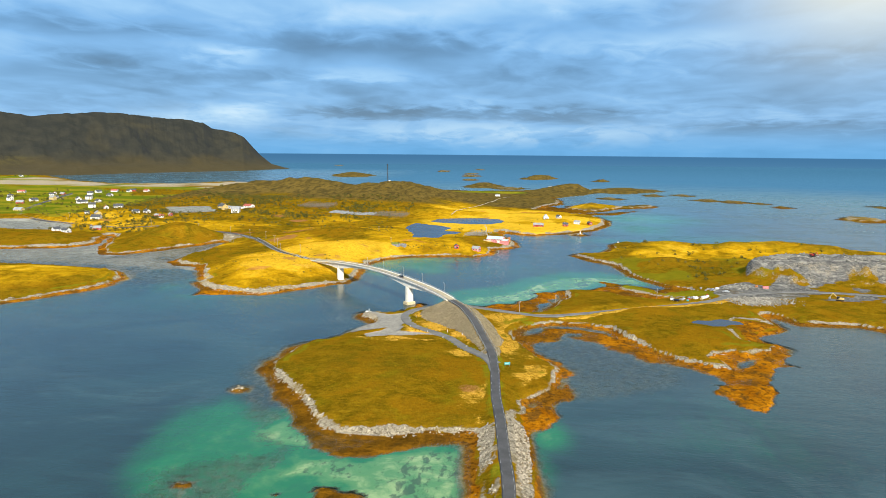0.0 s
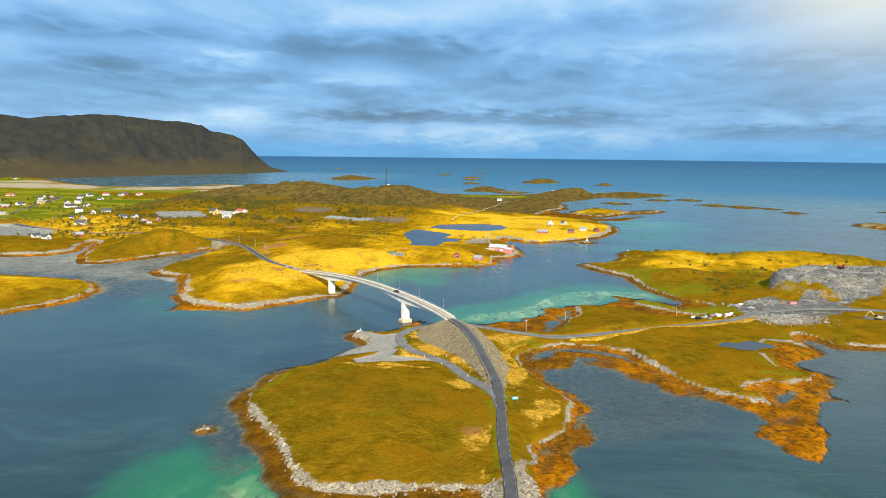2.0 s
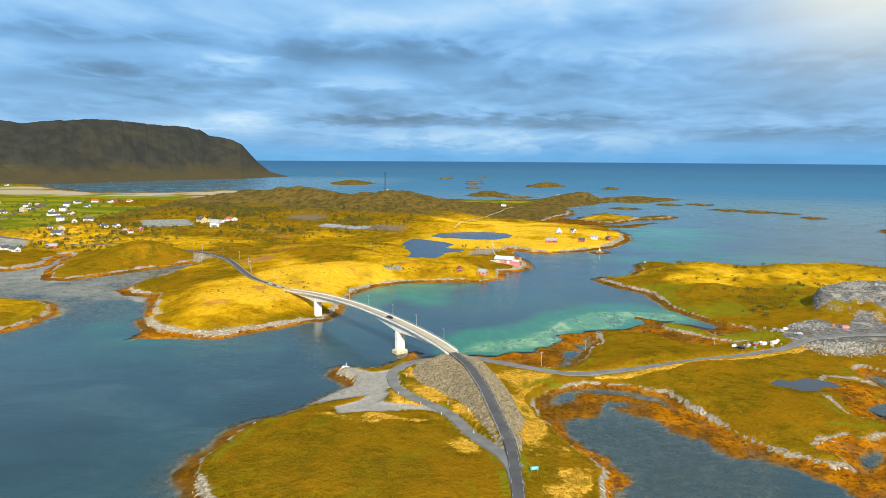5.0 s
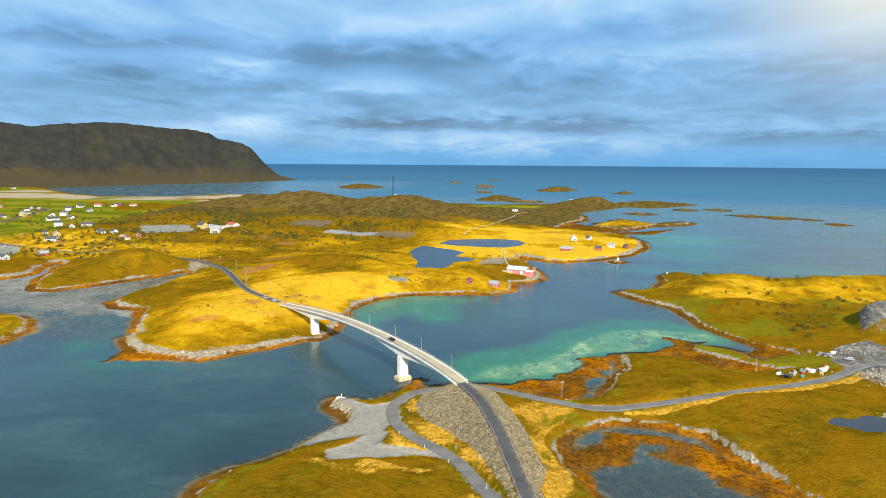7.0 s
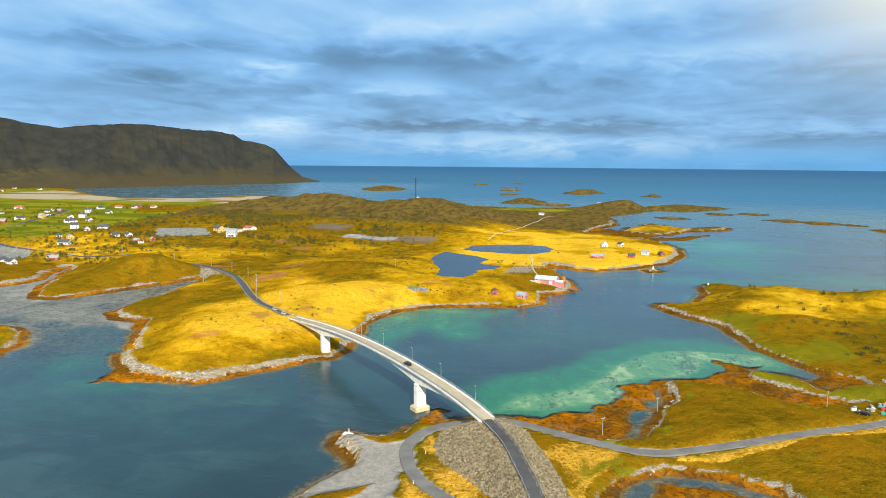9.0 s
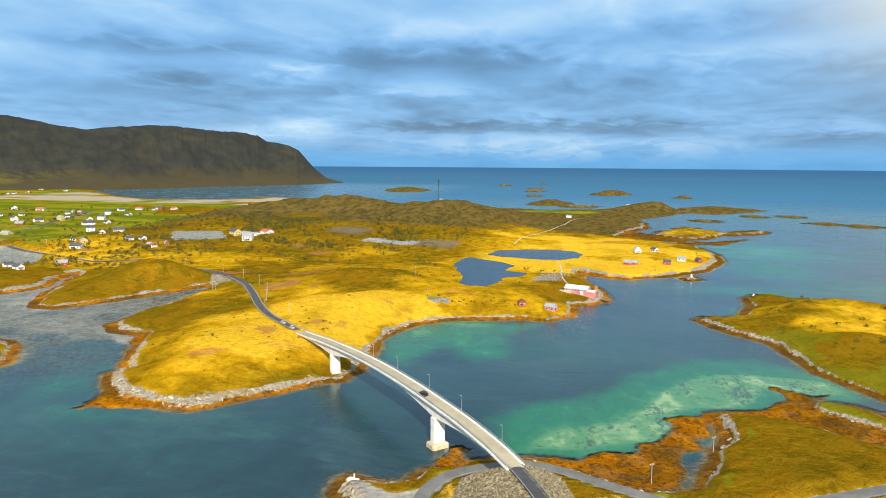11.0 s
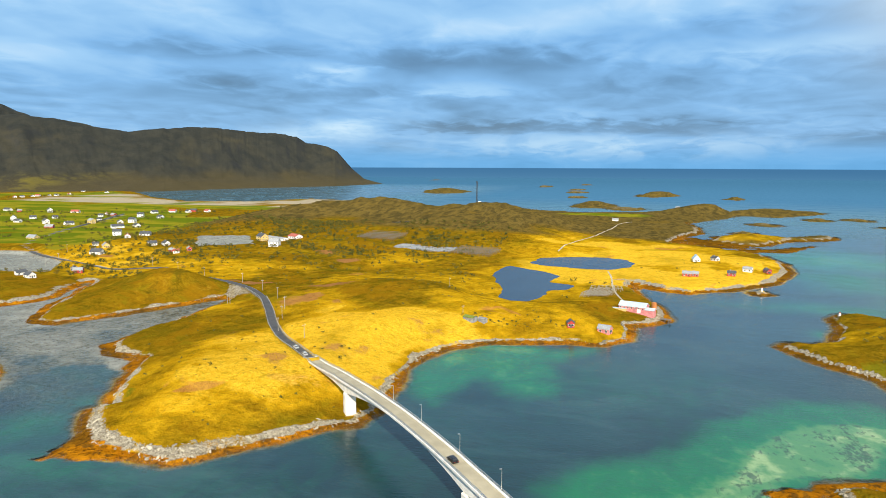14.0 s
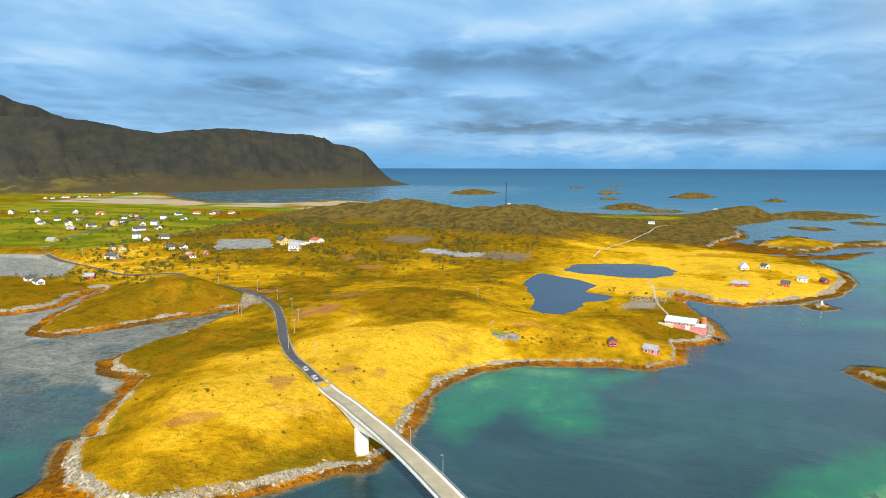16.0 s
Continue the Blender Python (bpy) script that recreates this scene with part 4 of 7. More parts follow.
def paint(ob, name, r, g, b):
    a = ob.data.attributes.new(name, "FLOAT_COLOR", "POINT")
    c = np.stack([r, g, b, np.ones_like(r)], -1)
    a.data.foreach_set("color", np.clip(c, 0, 1).ravel().astype(np.float32))


XS = axis(-440, 300, 2.0, -4900, 4900, 1.03, 1.035)
YS = axis(155, 740, 2.0, -4900, 5300, 1.08, 1.02)
GX, GY = np.meshgrid(XS, YS)
FORM = land_form(GX, GY)


def cover():
    f = FORM
    d, n1, n2, h = f["d"], f["n1"], f["n2"], f["h"]
    far = np.clip(np.hypot(GX, GY - 300) / 500, 0.7, 3)
    width = rock_width(GX, GY) * np.minimum(far, 1.3)
    cell = np.maximum(np.gradient(YS)[:, None], np.gradient(XS)[None]) - 2
    rock = soft(d, -1.0 - 0.4 * cell, 0.6) * (1 - soft(d, width + 0.2 * cell, width + 2.6 + 0.8 * cell)) * (1 - 0.3 * soft(cell, 1, 6))
    rock = np.maximum(rock, soft(f["hill"], 16, 30) * soft(fbm(GX, GY, 26, 4, 88), 0.25, 0.45) * 0.8)
    patchy = np.where(far > 1.4, 0.9, 0.55 + 0.75 * soft(fbm(GX, GY, 14, 3, 121), -0.3, 0.3))
    rock *= (1 - f["flat"]) * patchy
    rock *= 1 - 0.72 * soft(np.hypot(GX, GY - 200), 1050, 1400)
    for outline in SKERRY_OUTLINES:
        rock = np.maximum(rock, 0.42 * soft(inside(GX, GY, outline), -3, 3) * (GY > 1000))
    gy, gx = np.gradient(h, YS, XS)
    rock = np.maximum(rock, 0.46 * f["pit"] * soft(np.hypot(gx, gy), 0.35, 0.8))
    wrack = np.maximum(soft(h, -0.9, -0.1) * (1 - soft(h, 0.45, 0.95)) * (d < 1.5), f["wrack"] * soft(h, -0.5, 0))
    wrack *= 1 - f["shelf"] * soft(-d, 4, 9)
    wrack *= (1 - soft(np.hypot(GX, GY), 1300, 1700)) * (1 - f["strand"])
    gravel = np.maximum(f["yard"], f["tar"] ** 2 * np.where(GY < 300, 0.3, 0.7))
    heath = soft(f["hill"] + 6 * n1 + 4 * soft(GY, 950, 1150), 4, 17) * soft(GY, 950, 1090) * (GX < 100)
    heath = np.maximum(heath, soft(np.hypot(GX, GY - 300), 1250, 1500) * (1 - f["flat"]) * (GX > -900))
    island = np.exp(-((GX - 100) / 75) ** 2 - ((GY - 1220) / 55) ** 2)
    heath = np.maximum(heath, soft(GY + 60 * n1, 1080, 1190) * soft(GX, -330, -230) * (1 - soft(GY, 1900, 2000)) * (1 - island))
    heath = np.maximum(heath, 0.36 * soft(GY, 820, 1000) * (1 - soft(GY, 1600, 1800)) * soft(-GX, 180, 330) * (1 - f["flat"]) * soft(n2 + n1, -0.2, 0.5))
    ox0, oy0 = GX + 14 * fbm(GX, GY, 40, 3, 281), GY + 14 * fbm(GX, GY, 40, 3, 291)
    green = 0.8 * f["flat"] * soft(fbm(GX, GY, 170, 3, 91), -0.32, -0.05)
    field = soft(inside(ox0, oy0, MEADOW), -8, 18)
    green = np.maximum(green, field * (0.45 + 0.6 * soft(fbm(GX * 0.6, GY, 120, 3, 271), -0.35, 0.0)))
    green = np.maximum(green, np.exp(-(((GX + 120) / 90) ** 2 + ((GY - 1560) / 60) ** 2)) * 1.2)
    green = np.maximum(green, 0.5 * soft(d, 1, 4) * (1 - soft(d, 5, 12)) * soft(n2, 0.1, 0.5) * (GY < 420))
    bx, by = GX + 34 * fbm(GX, GY, 70, 4, 181), GY + 34 * fbm(GX, GY, 70, 4, 191)
    straw_sun = np.zeros_like(h)
    # the weights also put sunlit and cloud-shaded ground into the grass colour
    for x, y, sx, sy, k in ((-190, 540, 70, 60, 0.88), (-225, 475, 78, 52, 0.50), (-235, 610, 70, 40, 0.6), (-182, 585, 50, 60, 1.6), (-130, 640, 80, 70, 0.50), (-150, 710, 80, 50, 0.45), (-185, 790, 60, 80, 0.6), (-275, 640, 62, 60, 0.75),
                            (-20, 900, 150, 120, 1.5), (-60, 1050, 160, 70, 0.9), (-700, 820, 250, 120, 0.6), (110, 658, 95, 48, 0.56),
                            (-380, 450, 70, 50, 0.8), (100, 1220, 80, 60, 1.1), (-410, 640, 60, 50, 0.25), (-390, 780, 90, 60, 0.48),
                            (-250, 860, 90, 70, 0.5), (230, 655, 140, 62, 0.55), (-500, 760, 140, 60, 0.55)):
        straw_sun = np.maximum(straw_sun, k * np.exp(-(((bx - x) / sx) ** 2 + ((by - y) / sy) ** 2) ** 2))
    straw_sun *= 0.62 + 0.75 * soft(fbm(GX, GY, 70, 4, 101), -0.35, 0.25)
    straw_sun *= 0.72 + 0.45 * soft(fbm(GX, GY, 24, 3, 261), -0.35, 0.25)
    moor = (0.66 - 0.30 * soft(GY, 700, 860) * soft(-GX, 120, 220)) * soft(GY, 640, 740) * soft(fbm(GX, GY, 55, 4, 111), -0.3, 0.25) * soft(d, 12, 40)
    straw_sun = np.maximum(straw_sun, moor) * (1 - 0.85 * heath) * (1 - 0.35 * f["flat"])
    sand = np.maximum(f["strand"] * (0.6 + 0.5 * n1), 0)
    ox, oy = GX + 11 * fbm(GX, GY, 16, 3, 231), GY + 13 * fbm(GX, GY, 16, 3, 241)

    def spots(rows, seed):
        v = np.zeros_like(h)
        for x, y, sx, sy, k in rows:
            v = np.maximum(v, k * np.exp(-0.8 * (((ox - x) / sx) ** 2 + ((oy - y) / sy) ** 2)))
        return v * (0.7 + 0.6 * soft(fbm(GX, GY, 12, 3, seed), -0.3, 0.3)) * soft(d, 2, 6)
    dry = spots(((-21, 378, 8, 18, 1.5), (-58, 350, 12, 12, 1.5), (-46, 330, 8, 9, 0.9), (-84, 322, 14, 4, 0.75), (-36, 300, 9, 10, 0.9),
                 (-4, 285, 7, 16, 0.9), (-25, 250, 4, 26, 0.62), (-15, 345, 7, 34, 1.6), (-72, 372, 4, 14, 1.1), (-24, 384, 9, 9, 1.5), (-184, 496, 9, 8, 0.8),
                 (-62, 321, 14, 3, 0.9), (-38, 372, 6, 8, 1.2)), 151) * (1 - f["tar"])
    side = along(GX, GY, [(u + 2.5, v - 5.5, 0) for u, v, _ in ROAD_LOOP[15:21]])[0]
    dry = np.maximum(dry, 1.1 * (1 - soft(side + 1.5 * n2, 2.0, 4.6)) * (1 - f["tar"]) * soft(d, 2, 6))
    soil = spots(((-28, 256, 2.5, 6, 0.6), (-205, 515, 12, 8, 0.7), (-190, 500, 10, 6, 0.6), (-262, 560, 12, 14, 0.6), (-318, 846, 11, 12, 1.2), (-266, 650, 14, 12, 1.0), (-235, 640, 10, 8, 0.6),
                  (-270, 690, 22, 9, 0.8), (-200, 600, 14, 7, 0.6), (-160, 610, 16, 6, 0.6), (-360, 880, 20, 8, 0.7), (-570, 790, 25, 10, 0.6), (-352, 714, 24, 6, 0.95),
                  (-185, 548, 10, 6, 0.6)), 161)
    lush = np.maximum(f["verge"] * 0.62 * (GY < 400) * soft(n2, -0.5, 0.3), 0.66 * soft(d, 3, 6) * (1 - soft(d, 6, 12)) * soft(n1 + n2, -0.1, 0.5) * (GY < 480))
    lush = np.maximum(lush, 0.8 * soft(inside(ox0, oy0, STRIP), 0, 4))
    lush = np.maximum(lush, 0.9 * np.exp(-((ox + 7) / 8) ** 2 - ((oy - 379) / 7) ** 2))
    lush = np.maximum(lush, 0.58 * soft(fbm(GX, GY, 34, 4, 341), -0.15, 0.25) * (GX > 60) * soft(GY, 500, 530) * (1 - soft(GY, 610, 650)))
    lush *= 1 - soft(f["bank"], 0.2, 0.6)
    return rock, wrack, gravel, heath, green, straw_sun, sand, dry, lush, soil


ground = sheet("ground", XS, YS, FORM["h"], LAND)
tagged(ground, "rolling moorland with golden grass, pale shore rock and orange wrack", "ground", kind="structure")
ROCKY, WEEDY, GRAVEL, HEATH, GREEN, STRAW_SUN, SAND, DRY, LUSH, SOIL = cover()
paint(ground, "cover_a", ROCKY, WEEDY, GRAVEL)
paint(ground, "cover_b", HEATH, GREEN, STRAW_SUN)
STONE = FORM["pit"] * (0.30 + 0.85 * soft(fbm(GX, GY, 26, 4, 171), -0.25, 0.02))
paint(ground, "cover_c", SAND, FORM["bank"], STONE)
paint(ground, "cover_d", DRY, LUSH, SOIL)
FLOOR = np.maximum(np.maximum(FORM["mud"], FORM["lot"] * 0.9), FORM["shelf"] * soft(-FORM["d"], 3, 8))
paint(ground, "cover_e", FLOOR, FLOOR, FLOOR)


SANDS = [[(-97, 222), (-93, 225), (-86, 216), (-79, 208), (-83, 204), (-90, 208), (-97, 216)],
         [(-80, 197), (-71, 200), (-57, 196), (-49, 204), (-37, 210), (-27, 211), (-21, 204), (-19, 189), (-20, 150), (-40, 150), (-55, 176),
          (-67, 181), (-81, 179), (-83, 172), (-85, 168), (-85, 178), (-80, 187)],
         [(-53, 422), (-55, 431), (-45, 449), (-30, 460), (-13, 478), (-6, 503), (15, 537), (40, 544), (60, 538), (74, 535), (79, 518),
          (63, 502), (49, 513), (42, 517), (38, 501), (27, 486), (13, 482), (-4, 470), (2, 460), (3, 451), (0, 446), (-19, 439), (-37, 428)]]
GREENS = [[(-112, 150), (-125, 187), (-132, 209), (-132, 231), (-122, 240), (-108, 226), (-99, 222), (-79, 203), (-20, 210), (-18, 150)],
          [(-72, 448), (-54, 472), (-34, 489), (-10, 526), (18, 559), (49, 563), (77, 544), (60, 520), (0, 460), (-42, 420), (-57, 415), (-68, 427)],
          [(-146, 530), (-149, 567), (-129, 592), (-99, 607), (-67, 621), (-66, 610), (-89, 584), (-82, 559), (-94, 545), (-118, 548), (-124, 527), (-129, 508)]]
WEED_BED = [(-81, 199), (-96, 194), (-108, 190), (-118, 178), (-116, 160), (-95, 158), (-86, 170), (-86, 180)]
MURK = [(-123, 244), (-134, 272), (-134, 312), (-125, 273), (-102, 236), (-79, 203), (-85, 196), (-96, 205), (-110, 223)]


def shoals(x, y):
    """Where pale sand lies close under the surface, and the green water that slopes off from it."""
    s = np.zeros_like(x)
    for cx, cy, sx, sy, k in ((-112, 602, 30, 14, 0.75), (-134, 575, 11, 26, 0.7), (-92, 545, 20, 18, 0.55), (3, 225, 9, 14, 0.7), (-2, 200, 7, 26, 0.5),
                              (-268, 442, 26, 24, 0.3), (-262, 470, 30, 20, 0.3), (-225, 415, 50, 14, 0.3), (130, 900, 60, 90, 0.45), (150, 1040, 90, 110, 0.6),
                              (90, 770, 90, 30, 0.4), (62, 690, 10, 14, 0.5), (-300, 500, 60, 40, 0.2), (200, 800, 120, 60, 0.35), (70, 240, 40, 50, 0.16),
                              (-230, 415, 130, 60, 0.2), (-150, 470, 90, 60, 0.14), (-60, 560, 90, 60, 0.2), (-330, 380, 90, 60, 0.16)):
        s = np.maximum(s, k * np.exp(-(((x - cx) / sx) ** 2 + ((y - cy) / sy) ** 2)))
    sx, sy = x + 7 * fbm(x, y, 26, 4, 311), y + 7 * fbm(x, y, 26, 4, 321)
    for outline in GREENS:
        s = np.maximum(s, 0.50 * soft(inside(sx, sy, outline), -15, 9))
    for outline, pale in zip(SANDS, (1.25, 1.06, 0.98)):
        q = inside(sx, sy, outline)
        s = np.maximum(s, np.maximum(0.62 * soft(q, -20, 2), pale * soft(q, -4, 5)))
    return s + 0.12 * s * fbm(x, y, 16, 3, 71)


wx_axis, wy_axis = XS, YS
WX, WY = np.meshgrid(wx_axis, wy_axis)
depth = -FORM["h"]
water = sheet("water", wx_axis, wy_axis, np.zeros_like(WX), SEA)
tagged(water, "calm blue-green sea with turquoise shoals and current streaks painted with reflected cloud", "water", kind="structure")
# weight of the painted sky reflection; less westward, for the mountain's dark reflection
far_sky_tint = soft(np.hypot(WX + 50, WY - 450), 350, 2000) * (1 - 0.75 * soft(-WX, 500, 900) * (1 - soft(WY, 2600, 3600)))
murk = np.maximum(0.44 * np.exp(-((WX + 305) / 72) ** 2 - ((WY - 480) / 58) ** 2), 0.42 * soft(inside(WX + 6 * FORM["n2"], WY + 6 * FORM["n1"], MURK), -7, 5))
murk = np.maximum(murk, 0.40 * soft(inside(WX, WY, LAGOON), -12, 4))
murk = np.maximum(murk, 0.42 * soft(inside(WX + 6 * FORM["n2"], WY + 6 * FORM["n1"], WEED_BED), -8, 5))
for outline in SANDS[:2]:
    murk *= 1 - 0.9 * soft(inside(WX, WY, outline), -4, 3)
paint(water, "water", np.maximum((1 - soft(depth, 0.15, 1.9)) * (1 - soft(WY, 1500, 2500)), murk), shoals(WX, WY), far_sky_tint)


def pond(outline, level):
    bm = bmesh.new()
    c = sum((Vector(p) for p in outline), Vector((0, 0))) / len(outline)
    rx, ry = max(abs(x - c.x) for x, _ in outline), max(abs(y - c.y) for _, y in outline)
    if ry > 30:
        # the banks rise out of a broader sheet
        ring = [bm.verts.new((c.x + 1.35 * rx * math.cos(k * math.pi / 12), c.y + 1.25 * ry * math.sin(k * math.pi / 12), level)) for k in range(24)]
    else:
        ring = [bm.verts.new((c.x + (x - c.x) * 1.42, c.y + (y - c.y) * 1.42, level)) for x, y in outline]
    bm.faces.new(ring)
    bmesh.ops.triangulate(bm, faces=bm.faces)
    bmesh.ops.recalc_face_normals(bm, faces=bm.faces)
    ob = part("pond", bm, POND)
    return tagged(ob, "dark still pond among golden grass", "pond", kind="structure")


for outline, level in PONDS:
    pond(outline, level)


# ---------------------------------------------------------------- mountain over the strand
def mountain():
    eye = np.array((-40.0, 200.0))
    foot = [(-56, 2650), (-51.6, 2606), (-48.2, 2568), (-44.5, 2584), (-39, 2639), (-35.6, 2758), (-33, 2850), (-29.5, 2950), (-25.8, 3073),
            (-23.1, 3308), (-21.6, 3420)]
    crest = [(-56, 0.052), (-52.6, 0.0584), (-50.5, 0.0598), (-48, 0.0607), (-45.4, 0.0549), (-43, 0.0462), (-41.4, 0.0422), (-39.5, 0.0467),
             (-37.2, 0.0498), (-35, 0.0496), (-32.8, 0.0446), (-30.5, 0.0434), (-28.9, 0.0388), (-28.2, 0.031), (-26.3, 0.0244),
             (-25.6, 0.0178), (-24.4, -0.007), (-23.4, -0.022), (-22, -0.0290), (-21.6, -0.0296)]
    az = np.linspace(-56, -21.4, 560)
    k = np.linspace(-0.08, 1.6, 120)
    A, K = np.meshgrid(az, k)
    deep = np.interp(A, (-56, -28.5, -25.5, -23.5, -21.4), (640, 600, 460, 220, 60))
    R = np.interp(A, *zip(*foot)) + K * deep
    X, Y = eye[0] + R * np.sin(np.radians(A)), eye[1] + R * np.cos(np.radians(A))
    top = 100 + np.interp(A, *zip(*crest)) * (np.interp(A, *zip(*foot)) + deep - 60)
    top += fbm(A * 40 + 30 * K, K * 60, 26, 4, 13) * 5 * soft(-A, 23, 26)
    top += np.abs(fbm(A * 40, A * 0, 11, 3, 23)) * 4 * soft(-A, 24.5, 27) * (1 - soft(-A, 34, 38))
    along_face, up_face = A * 52, K * deep
    rib = fbm(along_face + 0.10 * up_face, up_face * 0.5, 190, 4, 7) + 0.3 * fbm(along_face + 0.2 * up_face, up_face * 0.45, 60, 5, 17) + 0.25 * (0.5 - np.abs(fbm(along_face + 0.15 * up_face, up_face * 0.25, 120, 4, 27)))
    t = np.clip(K, 0, 1)
    prof = 0.56 * t + 0.44 * soft(t + 0.10 * rib * t * (1 - t) * 4, 0.25, 1.02)
    Z = np.where(K < 1, top * prof, top * (1 - 0.5 * (K - 1))) + rib * top * 0.06 * soft(K, 0.05, 0.4) * (1 - soft(K, 0.7, 0.97))
    Z = np.where(K < 0, -6, Z)
    me = bpy.data.meshes.new("mountain")
    nx, ny = len(az), len(k)
    idx = np.arange(nx * ny).reshape(ny, nx)
    quads = np.stack([idx[:-1, :-1], idx[:-1, 1:], idx[1:, 1:], idx[1:, :-1]], -1).reshape(-1, 4)
    me.from_pydata(np.stack([X, Y, Z], -1).reshape(-1, 3).tolist(), [], quads.tolist())
    me.materials.append(SLOPE)
    me.polygons.foreach_set("use_smooth", np.ones(len(quads), bool))
    return tagged(new("mountain", me), "long dark mountain ridge falling steeply to the sea", "mountain", kind="structure")


def far_peak():
    az = np.linspace(-60, -45.5, 90)
    crest = [(-60, 0.085), (-54.4, 0.094), (-52.5, 0.0865), (-51.6, 0.0867), (-50.8, 0.0791), (-49.4, 0.0719), (-48, 0.0614), (-46.5, 0.050), (-45.5, 0.04)]
    k = np.linspace(0, 1.3, 30)
    A, K = np.meshgrid(az, k)
    R = 3500 + K * 900
    X, Y = -40 + R * np.sin(np.radians(A)), 200 + R * np.cos(np.radians(A))
    Z = (100 + np.interp(A, *zip(*crest)) * 4300 + fbm(A * 40, A * 0, 30, 4, 3) * 9) * np.where(K < 1, soft(K, -0.2, 1.0), 1 - 0.6 * (K - 1))
    Z += fbm(A * 50, K * 70, 40, 4, 19) * 22 * (1 - soft(K, 0.8, 1)) - 4
    idx = np.arange(A.size).reshape(A.shape)
    quads = np.stack([idx[:-1, :-1], idx[:-1, 1:], idx[1:, 1:], idx[1:, :-1]], -1).reshape(-1, 4)
    ob = from_arrays("mountain", np.stack([X, Y, Z], -1).reshape(-1, 3).tolist(), quads.tolist(), SLOPE, smooth=True)
    return tagged(ob, "higher dark peak rising behind the ridge", "mountain", kind="structure")


mountain()
far_peak()


# ---------------------------------------------------------------- roads
def road(name, points, half, mat, label, lines=(), stop=None):
    line = smooth_line(points, 4.0)
    right = sides(line)
    bm = bmesh.new()
    sweep(bm, line, right, [(-half - 0.3, -0.5), (-half, 0), (0, 0.06), (half, 0), (half + 0.3, -0.5)])
    ob = tagged(part(name, bm, mat), label, "road", kind="structure")
    for off, on, gap in lines:
        bm = bmesh.new()
        for i in range(0, len(line) - 1, on + gap):
            a, b = line[i], line[i].lerp(line[i + 1], 0.6)
            up = Vector((0, 0, 0.012 + 0.06 * (1 - abs(off) / half)))
            q = [a + right[i] * (off - 0.06) + up, a + right[i] * (off + 0.06) + up, b + right[i + 1] * (off + 0.06) + up, b + right[i + 1] * (off - 0.06) + up]
            bm.faces.new([bm.verts.new(v) for v in q])
        bmesh.ops.recalc_face_normals(bm, faces=bm.faces)
        part("road_marking", bm, PAINT_WHITE, ob, "worn white edge line")
    return ob


road("road", ROAD_MAIN, 1.8, TAR, "dark asphalt road along the causeway", ((-1.62, 1, 1), (1.62, 1, 0)))
road("road", ROAD_FAR, 2.2, TAR, "dark asphalt road winding through golden grass", ((-2.0, 1, 1), (2.0, 1, 0)))
road("road", ROAD_LOOP, 2.1, TAR_OLD, "worn grey side road passing beneath the bridge")
road("road", ROAD_APRON, 2.0, TAR_OLD, "worn grey asphalt apron where the side road leaves")


# ---------------------------------------------------------------- the bridge
DECK = [(-53.5, 386, 11.75), (-61.6, 395.4, 13.3), (-73.4, 408.1, 14.8), (-85.4, 420.1, 15.9), (-96.4, 431.6, 16.4), (-107.4, 442.6, 16.7),
        (-119.4, 454.6, 16.7), (-130.4, 465.6, 16.2), (-141.4, 476.6, 15.4), (-153.4, 488.2, 14.3), (-164.6, 499.9, 12.8), (-180, 515, 10.6),
        (-194, 530, 8.75)]
PIERS = [(-85.7, 419.8), (-153.6, 488)]


